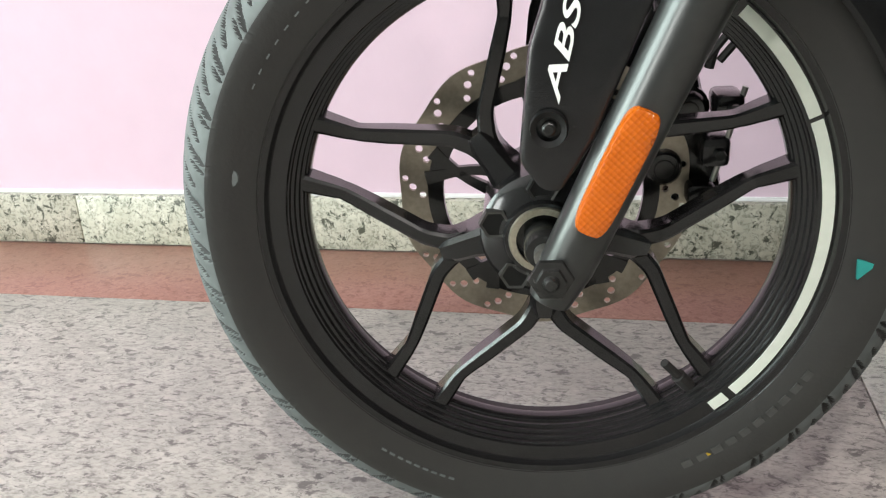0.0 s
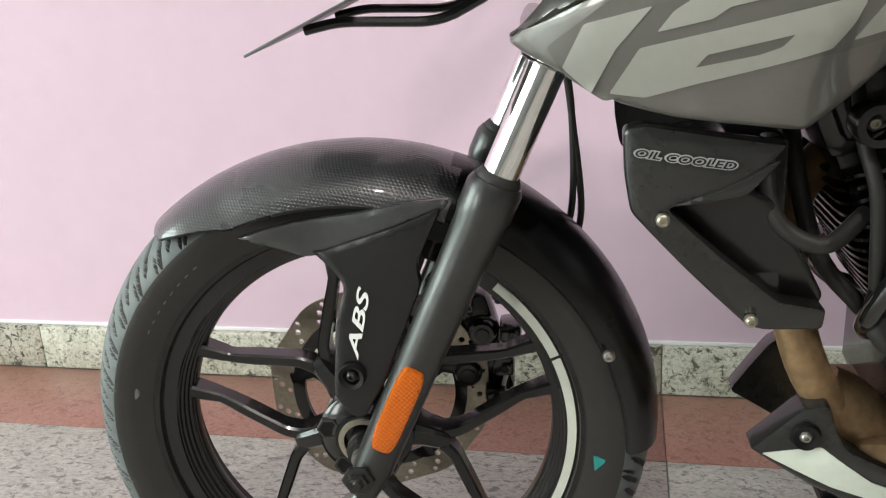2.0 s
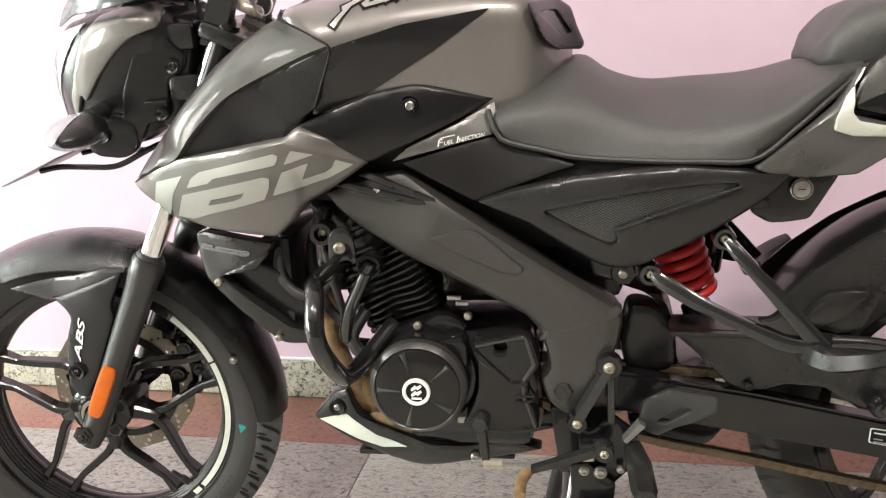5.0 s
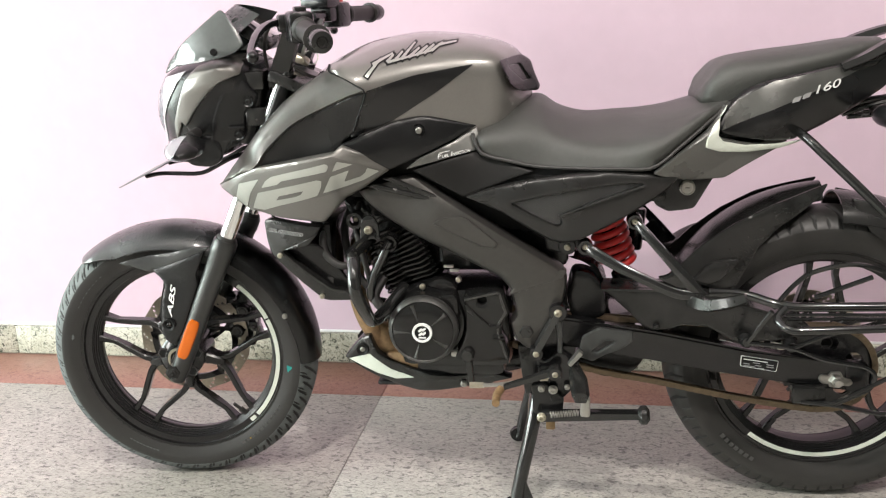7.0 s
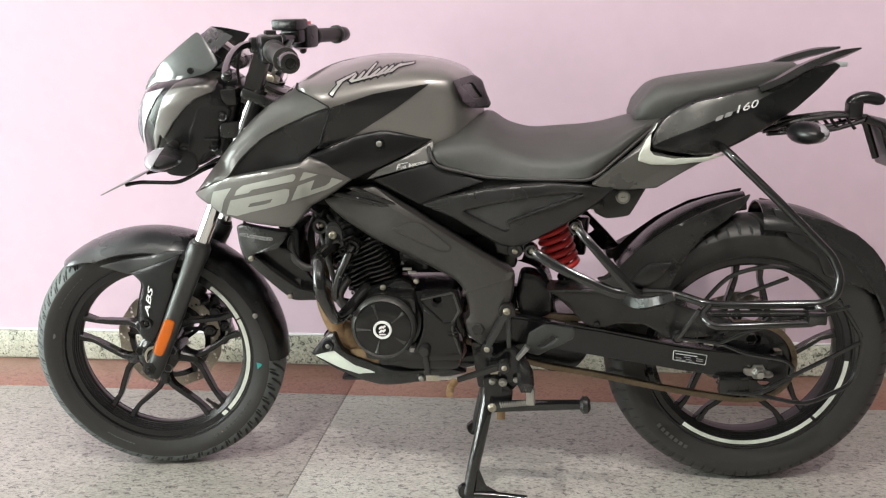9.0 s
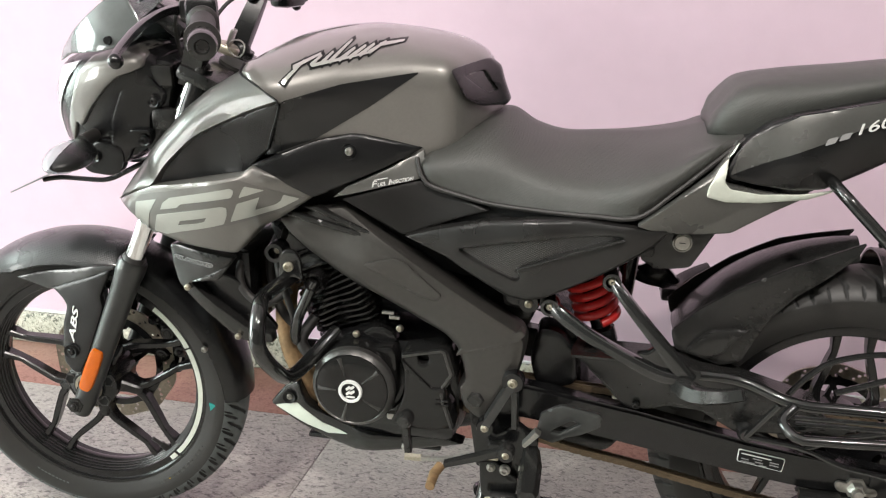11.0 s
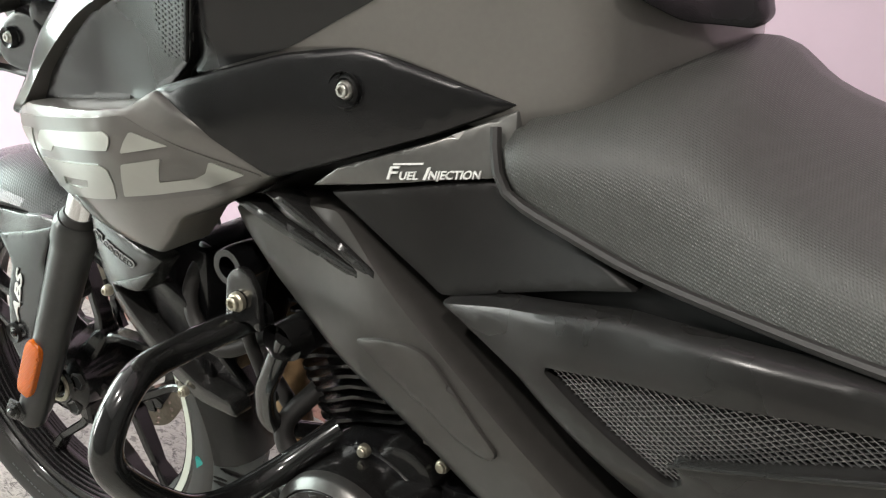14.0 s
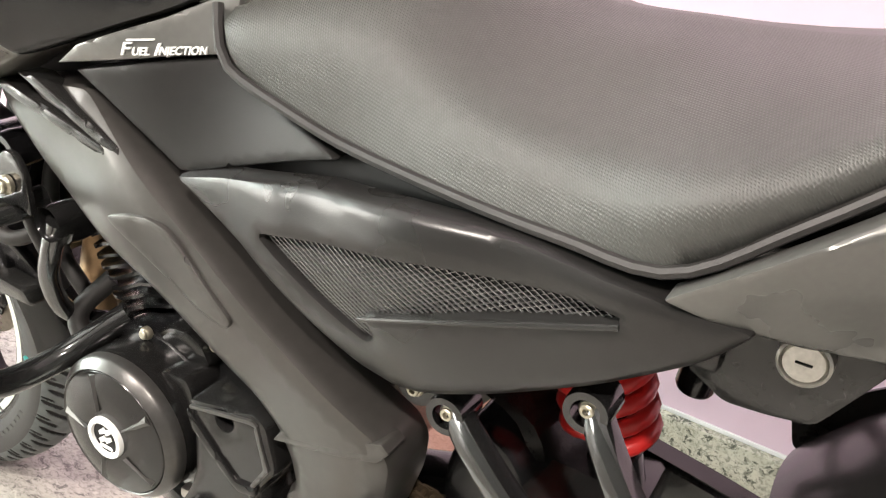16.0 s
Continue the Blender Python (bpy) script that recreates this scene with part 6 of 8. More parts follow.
def crease_skin(q):
    q = np.atleast_2d(q)
    up = ((q[:, 1] - 0.487) - (q[:, 0] - 0.733) * 0.384) / 0.016
    return SPAR(q) + 0.0092 - 0.0030 * np.clip(up, 0, 1)


bm = panel([(0.733, 0.487), (0.836, 0.5265), (0.845, 0.539), (0.838, 0.5445), (0.747, 0.509)], crease_skin, depth=0.022, edge=0.0015, step=0.006, corner=0.002)
both("spar_crease", bm, FRAME_PAINT, frame_ob)
part("pivot_nut", lathe([(0, -0.016), (0.012, -0.016), (0.0145, -0.012), (0.0145, -0.004), (0.021, -0.003), (0.022, 0.004)], (0.766, -0.152, 0.409), n=6), PLASTIC_GREY, frame_ob, "large black hexagon pivot nut")
part("pivot_washer", lathe([(0.010, -0.006), (0.024, -0.005), (0.026, 0.004)], (0.766, -0.152, 0.409), n=28), PLASTIC_GREY, frame_ob)
bm = block(bmesh.new(), 0.845, 1.03, -0.155, 0.155, 0.668, 0.690, 0.006)
part("seat_rail", bm, ENGINE, bike, "black seat rail")
# lock and its bracket under the tail
bm = panel([(1.020, 0.722), (1.060, 0.712), (1.118, 0.712), (1.098, 0.676), (1.084, 0.652), (1.060, 0.648), (1.035, 0.646), (1.010, 0.660)], 0.140, depth=0.012, edge=0.003, step=0.012)
br = both("tail_bracket", bm, PLASTIC_GREY, bike, "charcoal bracket under the tail")
part("seat_lock", lathe([(0, -0.005), (0.0108, -0.0045), (0.0117, -0.003), (0.0126, -0.005), (0.0143, -0.004), (0.0148, 0.004)], (1.069, -0.146, 0.6935), n=28), STEEL, br, "round steel seat lock")
part("lock_slot", block(bmesh.new(), 1.0645, 1.0735, -0.1520, -0.150, 0.6930, 0.6942, 0.0005), BLACK_PRINT, br)

# -- oil cooler shroud --
COOL = Skin([(0.247, 0.637, 0.160), (0.366, 0.624, 0.176), (0.281, 0.577, 0.166), (0.336, 0.590, 0.176), (0.372, 0.494, 0.150), (0.409, 0.475, 0.142), (0.35, 0.468, 0.140), (0.253, 0.571, 0.155), (0.31, 0.615, 0.174)])
ARM = [(0.246, 0.639), (0.262, 0.643), (0.366, 0.628), (0.356, 0.616), (0.337, 0.588), (0.281, 0.577), (0.325, 0.535), (0.372, 0.494), (0.410, 0.486), (0.410, 0.465), (0.363, 0.464), (0.350, 0.468), (0.300, 0.520), (0.253, 0.571), (0.248, 0.60)]
bm = panel(ARM, COOL, depth=0.022, edge=0.004, step=0.009, corner=0.005)
on_cool = Onto(bm)
cool = both("cooler_shroud", bm, PLASTIC_GREY, bike, "charcoal oil cooler shroud with printed words")
bm = panel([(0.268, 0.582), (0.337, 0.592), (0.362, 0.580), (0.385, 0.540), (0.412, 0.490), (0.408, 0.478), (0.365, 0.484)], COOL, depth=0.010, edge=0.004, step=0.010, off=-0.022)
both("cooler_vane", bm, PLASTIC, cool, "black inner vane of the cooler shroud")
bm = panel([(0.282, 0.579), (0.337, 0.590), (0.362, 0.618), (0.320, 0.596)], COOL, depth=0.006, edge=0.002, step=0.009, off=0.004)
both("cooler_flash", bm, PLASTIC_GREY, cool)
lettering("OIL COOLED", 0.0082, GREY_PRINT, cool, on_cool, (0.2540, 0.6190), (0.993, -0.118), shear=0.25, stretch=1.52, name="letter_outline", thick=0.0004, bold=0.0010)
lettering("OIL COOLED", 0.0082, BLACK_PRINT, cool, on_cool, (0.2540, 0.6190), (0.993, -0.118), shear=0.25, stretch=1.52, name="letters", thick=0.0010, bold=0.0001)
for x, y, z in ((0.277, -0.171, 0.569), (0.351, -0.150, 0.477)):
    bolt(cool, x, y, z, 0.0058, ZINC)
bm = block(bmesh.new(), 0.30, 0.345, -0.135, 0.135, 0.485, 0.625, 0.004, Matrix.Translation((0.03, 0, 0.0)))
cooler = part("oil_cooler", bm, ENGINE, bike, "black finned oil cooler")

# -- engine --
bm = block(bmesh.new(), 0.500, 0.735, -0.118, 0.135, 0.310, 0.485, 0.022)
block(bm, 0.530, 0.72, -0.10, 0.12, 0.285, 0.33, 0.015)
eng = part("crankcase", bm, ENGINE, bike, "black engine crankcase")
C = Vector((0.560, 0, 0.413))
R0 = 0.071
prof = [(0.020, -0.183), (0.022, -0.1835), (0.050, -0.180), (0.0605, -0.177), (0.0615, -0.1755), (0.0655, -0.172), (0.0705, -0.163), (0.0715, -0.150), (0.0715, -0.112), (0.0, -0.112), (0.0, -0.183)]
mag = part("generator_cover", lathe(prof, C, n=72), COVER, eng, "round satin charcoal generator cover")
for k in range(5):
    a = radians(38 + 72 * k)
    e = Vector((math.cos(a), 0, math.sin(a)))
    q = Vector((-e.z, 0, e.x))
    bm = bmesh.new()
    ring = []
    for r, wd, h in ((0.025, 0.0012, 0.1825), (0.058, 0.0050, 0.1770)):
        p = C + e * r
        ring.append([p + q * wd + Vector((0, -h - 0.0004, 0)), p + Vector((0, -h - 0.0035, 0)), p - q * wd + Vector((0, -h - 0.0004, 0)), p - q * wd + Vector((0, -h + 0.006, 0)), p + q * wd + Vector((0, -h + 0.006, 0))])
    loft(bm, [[tuple(v) for v in r] for r in ring], closed=True)
    part("cover_rib", bm, COVER_EDGE, mag, sharp=15)
part("cover_ring", lathe([(0.0618, -0.1762), (0.0628, -0.1772), (0.0690, -0.1712), (0.0708, -0.1680), (0.0712, -0.160), (0.0700, -0.160), (0.0640, -0.1700)], C, n=72, close=True), COVER_EDGE, mag, "worn satin bevel round the generator cover")
part("emblem_ring", lathe([(0.0148, -0.1835), (0.0156, -0.1875), (0.0196, -0.1875), (0.0204, -0.1858), (0.0204, -0.1800), (0.0148, -0.1800)], C, n=40, close=True), WHITE_PRINT, mag, "white ring round the cover's emblem")
part("emblem_disc", lathe([(0, -0.1848), (0.0162, -0.1848), (0.0162, -0.180), (0, -0.180)], C, n=32), BLACK_PRINT, mag)
for dz in (-0.0035, 0.0050):
    bm = panel([(0.552, 0.4125 + dz), (0.5585, 0.4185 + dz), (0.560, 0.416 + dz), (0.5665, 0.4195 + dz), (0.568, 0.4160 + dz), (0.5615, 0.4105 + dz), (0.560, 0.4130 + dz), (0.5535, 0.4090 + dz)], 0.1858, depth=0.0012, edge=0, step=0.01, corner=0.0004)
    part("emblem_mark", bm, WHITE_PRINT, mag)
part("emblem_bar", panel([(0.5520, 0.4015), (0.5680, 0.4015), (0.5670, 0.4045), (0.5530, 0.4045)], 0.1858, depth=0.0012, edge=0, step=0.01, corner=0.0004), WHITE_PRINT, mag)
for a in (100, 172, 244, 316, 28):
    p = C + Vector((0.077 * math.cos(radians(a)), 0, 0.077 * math.sin(radians(a))))
    bolt(eng, p.x, -0.125, p.z, 0.006, ENGINE)
# ring of the case behind the generator cover
part("case_flange", lathe([(0.060, -0.128), (0.078, -0.128), (0.082, -0.122), (0.082, -0.10)], C, n=60), ENGINE, eng)
bm = panel([(0.553, 0.478), (0.562, 0.493), (0.580, 0.507), (0.600, 0.509), (0.617, 0.501), (0.628, 0.482), (0.590, 0.470)], 0.126, depth=0.04, edge=0.008, step=0.009, corner=0.006)
part("starter_cover", bm, COVER, eng, "small domed starter gear cover")
bm = panel([(0.583, 0.474), (0.602, 0.481), (0.622, 0.482), (0.629, 0.470), (0.631, 0.430), (0.622, 0.432), (0.610, 0.452)], 0.150, depth=0.04, edge=0.005, step=0.009, corner=0.005)
part("case_web", bm, COVER, eng)
SC = [(0.640, 0.482), (0.672, 0.489), (0.709, 0.497), (0.722, 0.492), (0.728, 0.470), (0.734, 0.449), (0.716, 0.421), (0.716, 0.400), (0.724, 0.384), (0.733, 0.350), (0.690, 0.343), (0.640, 0.346), (0.620, 0.350), (0.638, 0.385), (0.6455, 0.41), (0.646, 0.447)]
bm = panel(SC, 0.166, depth=0.05, edge=0.006, step=0.010, corner=0.007, holes=[[(0.679 + 0.0085 * math.cos(a), 0.475 + 0.0085 * math.sin(a)) for a in np.linspace(0, 6.283, 13)[:-1]]])
sc = part("sprocket_cover", bm, COVER, eng, "angular satin charcoal sprocket cover with one hole")
bm = panel([(0.642, 0.474), (0.672, 0.445), (0.694, 0.424), (0.716, 0.426), (0.716, 0.419), (0.697, 0.414), (0.690, 0.418), (0.648, 0.456)], 0.166, depth=0.004, edge=0.002, step=0.009, corner=0.002, off=0.004)
part("cover_step", bm, COVER, sc)
for strip in ([(0.644, 0.4775), (0.672, 0.4845), (0.709, 0.4925), (0.716, 0.4895), (0.716, 0.4865), (0.709, 0.4885), (0.673, 0.4810), (0.645, 0.4745)],
              [(0.716, 0.4885), (0.7215, 0.470), (0.728, 0.4500), (0.712, 0.4245), (0.7085, 0.4260), (0.7225, 0.4500), (0.7175, 0.469), (0.7125, 0.4865)],
              [(0.6455, 0.4650), (0.6500, 0.4520), (0.6950, 0.4180), (0.7040, 0.4165), (0.7040, 0.4195), (0.6965, 0.4225), (0.6620, 0.4500)],
              [(0.711, 0.4185), (0.712, 0.401), (0.7185, 0.384), (0.7275, 0.352), (0.7245, 0.352), (0.7150, 0.383), (0.7085, 0.400), (0.7075, 0.4185)]):
    part("cover_bevel", panel(strip, 0.166, depth=0.003, edge=0.0010, step=0.008, corner=0.001, off=0.0022), COVER_EDGE, sc)
for zz in (0.399, 0.391):
    part("cover_lip", panel([(0.698, zz), (0.722, zz + 0.002), (0.722, zz + 0.006), (0.700, zz + 0.005)], 0.166, depth=0.004, edge=0.001, step=0.01, corner=0.001, off=0.003), COVER, sc)
part("hole_plug", lathe([(0, -0.150), (0.010, -0.150)], (0.679, 0, 0.475), n=16), BLACK_PRINT, sc)
# cylinder with wavy cooling fins, leaning forward
M_CYL = Matrix.Translation((0.535, 0, 0.475)) @ Matrix.Rotation(radians(-22), 4, "Y")
bm = block(bmesh.new(), -0.058, 0.058, -0.070, 0.070, 0.0, 0.165, 0.012, M_CYL)
cyl = part("cylinder", bm, ENGINE, eng, "black engine cylinder")
for k in range(13):
    z = 0.010 + 0.0105 * k
    out = []
    N = 48
    hx, hy = 0.072 - 0.0012 * abs(k - 6), 0.100
    for j in range(N):
        a = 2 * math.pi * j / N
        c, s_ = math.cos(a), math.sin(a)
        x, y = hx * math.copysign(abs(c) ** 0.35, c), hy * math.copysign(abs(s_) ** 0.35, s_)
        out.append((x, y, 0.0022 * math.sin(x / 0.0115 + 0.5 * k)))
    bm = bmesh.new()
    top = [bm.verts.new(M_CYL @ Vector((x, y, z + w + 0.0016))) for x, y, w in out]
    low_ = [bm.verts.new(M_CYL @ Vector((x, y, z + w - 0.0016))) for x, y, w in out]
    ct, cl = bm.verts.new(M_CYL @ Vector((0, 0, z + 0.0016))), bm.verts.new(M_CYL @ Vector((0, 0, z - 0.0016)))
    for j in range(N):
        i = (j + 1) % N
        bm.faces.new((low_[j], low_[i], top[i], top[j]))
        bm.faces.new((ct, top[j], top[i]))
        bm.faces.new((cl, low_[i], low_[j]))
    part("cooling_fin", bm, ENGINE, cyl)
bm = block(bmesh.new(), -0.066, 0.062, -0.085, 0.095, 0.150, 0.235, 0.016, M_CYL)
hd = part("cylinder_head", bm, ENGINE, eng, "black cylinder head")
bm = block(bmesh.new(), -0.05, 0.05, -0.096, -0.08, 0.165, 0.222, 0.010, M_CYL)
part("cam_cover", bm, ENGINE, hd)
for x, y, z in ((0.556, -0.131, 0.492), (0.629, -0.120, 0.504), (0.504, -0.131, 0.451), (0.525, -0.118, 0.480)):
    bolt(eng, x, y, z, 0.0065, ZINC, cup=False)
for x, z, l in ((0.600, 0.530, 0.02), (0.612, 0.522, 0.018)):
    part("cable_clip", block(bmesh.new(), x, x + l, -0.125, -0.119, z, z + 0.006, 0.001, None), STEEL, eng)
bm = tube([(0.47, -0.09, 0.50), (0.455, -0.12, 0.47), (0.47, -0.125, 0.445), (0.50, -0.12, 0.44)], 0.010, smooth=16, n=10)
part("water_hose", bm, RUBBER_SOFT, eng)
part("throttle_body", block(bmesh.new(), 0.580, 0.700, -0.065, 0.065, 0.505, 0.670, 0.014), ENGINE, eng, "dark throttle body behind the cylinder")
part("airbox", block(bmesh.new(), 0.690, 0.850, -0.085, 0.085, 0.520, 0.680, 0.014), PLASTIC, eng, "black airbox behind the frame spar")
# black cables and hoses in front of the cylinder
for pts, r in (([(0.362, -0.12, 0.625), (0.358, -0.14, 0.585), (0.372, -0.145, 0.555), (0.405, -0.145, 0.541), (0.44, -0.12, 0.56)], 0.0075), ([(0.43, -0.10, 0.66), (0.428, -0.14, 0.62), (0.438, -0.15, 0.58), (0.45, -0.13, 0.50)], 0.006),
               ([(0.50, -0.11, 0.66), (0.53, -0.13, 0.63), (0.55, -0.125, 0.61)], 0.006), ([(0.40, 0.0, 0.66), (0.39, -0.08, 0.60), (0.41, -0.10, 0.52), (0.45, -0.10, 0.47)], 0.008), ([(0.46, 0.05, 0.66), (0.43, 0.02, 0.60), (0.42, 0.03, 0.50)], 0.010)):
    part("engine_hose", tube(pts, r, smooth=24, n=10), RUBBER_SOFT, eng, "black rubber engine hose")
# downtube brackets with bolts
for x, y, z, r in ((0.431, -0.150, 0.637, 0.016), (0.496, -0.150, 0.590, 0.017)):
    part("mount_ring", lathe([(r * 0.62, -0.012), (r, -0.012), (r + 0.0015, 0.0), (r, 0.02)], (x, y, z), n=24), ENGINE, eng)
    bolt(eng, x, y + 0.004, z, 0.0062, ZINC)
bm = panel([(0.443, 0.590), (0.447, 0.640), (0.458, 0.652), (0.472, 0.650), (0.481, 0.635), (0.484, 0.598), (0.470, 0.606), (0.455, 0.600)], 0.178, depth=0.006, edge=0.0015, step=0.008, corner=0.006)
lug = part("guard_lug", bm, GUARD, bike, "black guard mounting lug with a brassy bolt")
bolt(lug, 0.462, -0.183, 0.623, 0.0088, ZINC)
# exhaust
bm = tube([(0.455, 0.0, 0.60), (0.405, -0.02, 0.55), (0.400, -0.05, 0.47), (0.425, -0.06, 0.385), (0.470, -0.05, 0.335), (0.56, 0.0, 0.27), (0.68, 0.06, 0.255)], 0.019, smooth=48, n=18)
ex = part("exhaust_header", bm, RUST, bike, "brown heat-stained exhaust header pipe")
bm = sweep(bmesh.new(), spline([(0.435, -0.045, 0.375), (0.470, -0.045, 0.335), (0.52, -0.03, 0.305)], 10), circle(0.034, 20), [0.6, 0.8, 0.95, 1, 1, 1, 1, 1, 0.95, 0.9])
part("exhaust_bulge", bm, RUST, ex)
bm = tube([(0.66, 0.06, 0.255), (0.76, 0.10, 0.262), (0.86, 0.135, 0.275), (0.96, 0.15, 0.290)], 0.035, smooth=24, n=18)
part("silencer", bm, ENGINE, ex, "black silencer on the far side")
# sump under the engine and its lower mount
bm = block(bmesh.new(), 0.46, 0.70, -0.09, 0.09, 0.285, 0.335, 0.015)
part("sump", bm, RUST, eng, "brown dusty engine sump")
part("mount_bar", block(bmesh.new(), 0.612, 0.690, -0.152, -0.140, 0.349, 0.361, 0.003), STEEL, eng)
bolt(eng, 0.648, -0.168, 0.362, 0.0085, STEEL)

# -- belly pan --
BELLY = Skin([(0.3707, 0.316, 0.077), (0.4227, 0.366, 0.092), (0.4493, 0.3323, 0.1), (0.5248, 0.2966, 0.1), (0.6167, 0.2823, 0.097), (0.729, 0.2762, 0.087), (0.6269, 0.2517, 0.084), (0.4942, 0.2538, 0.084), (0.4268, 0.2803, 0.08), (0.5554, 0.2762, 0.107)])
OUT = [(0.3697, 0.315), (0.3921, 0.3426), (0.4115, 0.366), (0.434, 0.3742), (0.4411, 0.3497), (0.4513, 0.3313), (0.484, 0.315), (0.5218, 0.3007), (0.5707, 0.2895), (0.6146, 0.2834), (0.6881, 0.2895), (0.7351, 0.2762), (0.6983, 0.265), (0.6667, 0.2578), (0.6269, 0.2507), (0.533, 0.2456), (0.4932, 0.2517), (0.4554, 0.266), (0.4268, 0.2793)]
bm = panel(OUT, BELLY, depth=0.03, edge=0.006, step=0.009, corner=0.006)
on_belly = Onto(bm)
belly = both("belly_pan", bm, PLASTIC_GREY, bike, "charcoal belly pan with a pale flash")
both("pale_flash", decal([(0.3809, 0.3135), (0.4299, 0.3308), (0.4452, 0.3191), (0.4758, 0.2956), (0.5248, 0.2798), (0.484, 0.2721), (0.4432, 0.2839)], on_belly, corner=0.002), RIM_TAPE, belly, "pale greenish white flash")
part("belly_floor", block(bmesh.new(), 0.44, 0.69, -0.075, 0.075, 0.250, 0.260, 0.004), PLASTIC, belly)
part("bolt_cup", lathe([(0.006, -0.0), (0.012, -0.003), (0.0135, 0.002)], (0.4155, -0.0945, 0.3405), n=18), BLACK_PRINT, belly)
bolt(belly, 0.4155, -0.0935, 0.3405, 0.0062, STEEL)
bolt(belly, 0.630, -0.096, 0.265, 0.0075, STEEL)

# -- crash guard loops --
for s in (-1, 1):
    pts = [(0.458, s * 0.145, 0.598), (0.440, s * 0.225, 0.589), (0.453, s * 0.281, 0.588), (0.460, s * 0.310, 0.540), (0.469, s * 0.270, 0.482), (0.473, s * 0.224, 0.452), (0.486, s * 0.167, 0.456), (0.518, s * 0.115, 0.490)]
    bm = tube(pts, 0.0125, smooth=60, n=16)
    guard = part("crash_guard", bm, GUARD, bike, "gloss black tubular crash guard loop")
    bm = tube([(0.500, s * 0.165, 0.597), (0.482, s * 0.162, 0.560), (0.462, s * 0.152, 0.520), (0.448, s * 0.125, 0.470), (0.466, s * 0.075, 0.440), (0.50, s * 0.05, 0.432)], 0.0095, smooth=36, n=12)
    part("guard_stay", bm, GUARD, guard, "black tubular stay of the guard")
    part("stay_end", lathe([(0.0095, -0.014 * s), (0.0145, -0.013 * s), (0.0155, -0.004 * s), (0.0155, 0.016 * s)], (0.500, s * 0.160, 0.597), n=20), GUARD, guard)

# -- rear suspension and swingarm --
def arm_box(y0, y1):
    bm = bmesh.new()
    secs = [[(x, y0, zt), (x, y1, zt), (x, y1, zb), (x, y0, zb)] for x, zt, zb in ((0.80, 0.432, 0.372), (0.86, 0.425, 0.365), (1.03, 0.398, 0.338), (1.20, 0.364, 0.308), (1.35, 0.341, 0.284), (1.43, 0.331, 0.278))]
    loft(bm, secs, closed=True)
    es = [e for e in bm.edges if e.calc_length() > 0.055 or True]
    bmesh.ops.bevel(bm, geom=[e for e in bm.edges if abs((e.verts[0].co - e.verts[1].co).x) > 0.02], offset=0.005, segments=2, affect="EDGES")
    return bm


swing = part("swingarm", arm_box(-0.134, -0.100), ENGINE, bike, "black box-section swingarm")
part("swingarm_leg", arm_box(0.100, 0.134), ENGINE, swing)
part("swing_bridge", block(bmesh.new(), 0.93, 0.985, -0.11, 0.11, 0.355, 0.405, 0.008), ENGINE, swing)
part("arm_end_cap", panel([(1.385, 0.334), (1.432, 0.330), (1.442, 0.318), (1.438, 0.284), (1.424, 0.277), (1.385, 0.283)], 0.137, depth=0.03, edge=0.002, step=0.01, holes=[[(1.424, 0.322), (1.434, 0.318), (1.432, 0.292), (1.424, 0.294)]]), PLASTIC, swing)
part("arm_label", panel([(1.186, 0.3535), (1.258, 0.3430), (1.255, 0.3195), (1.185, 0.3310)], 0.1355, depth=0.0012, edge=0, step=0.01, corner=0.003), WHITE_PRINT, swing, "small sticker with unreadable lines of print")
part("label_face", panel([(1.1875, 0.3520), (1.2567, 0.3418), (1.2537, 0.3207), (1.1865, 0.3322)], 0.1360, depth=0.0012, edge=0, step=0.01, corner=0.003), BLACK_PRINT, swing)
for k, (x0, x1, dz) in enumerate(((0.0, 0.046, 0.0155), (0.018, 0.032, 0.0105), (0.044, 0.058, 0.0105), (0.0, 0.012, 0.0065), (0.022, 0.034, 0.0055), (0.044, 0.058, 0.0060), (0.0, 0.022, 0.0020), (0.028, 0.040, 0.0010))):
    xa, xb = 1.191 + x0, 1.191 + x1
    zz = 0.3325 + dz - 0.152 * (x0 + 0.004)
    part("print_bar", panel([(xa, zz), (xb, zz - 0.152 * (xb - xa)), (xb, zz - 0.152 * (xb - xa) - 0.0018), (xa, zz - 0.0018)], 0.1366, depth=0.0008, edge=0, step=0.02, corner=0.0001), GREY_PRINT if k else WHITE_PRINT, swing)
part("axle_block", panel([(1.338, 0.316), (1.395, 0.308), (1.400, 0.298), (1.392, 0.292), (1.340, 0.298), (1.334, 0.307)], 0.139, depth=0.006, edge=0.001, step=0.01, corner=0.005), STEEL, swing)
part("rear_axle_nut", lathe([(0, -0.014), (0.011, -0.014), (0.0135, -0.011), (0.0135, -0.002), (0.018, -0.001), (0.018, 0.004)], (1.366, -0.138, 0.306), n=6), STEEL, swing, "plated rear axle nut")
part("rear_axle", lathe([(0, -0.160), (0.007, -0.160), (0.008, -0.157), (0.008, 0.14), (0, 0.14)], (1.366, 0, 0.306), n=14), STEEL, swing)
for x, z in ((1.192, 0.388), (1.277, 0.378)):
    part("guard_foot", lathe([(0, -0.022), (0.009, -0.022), (0.013, -0.016), (0.014, 0.0)], (x, -0.134, z), n=14), GUARD, swing)
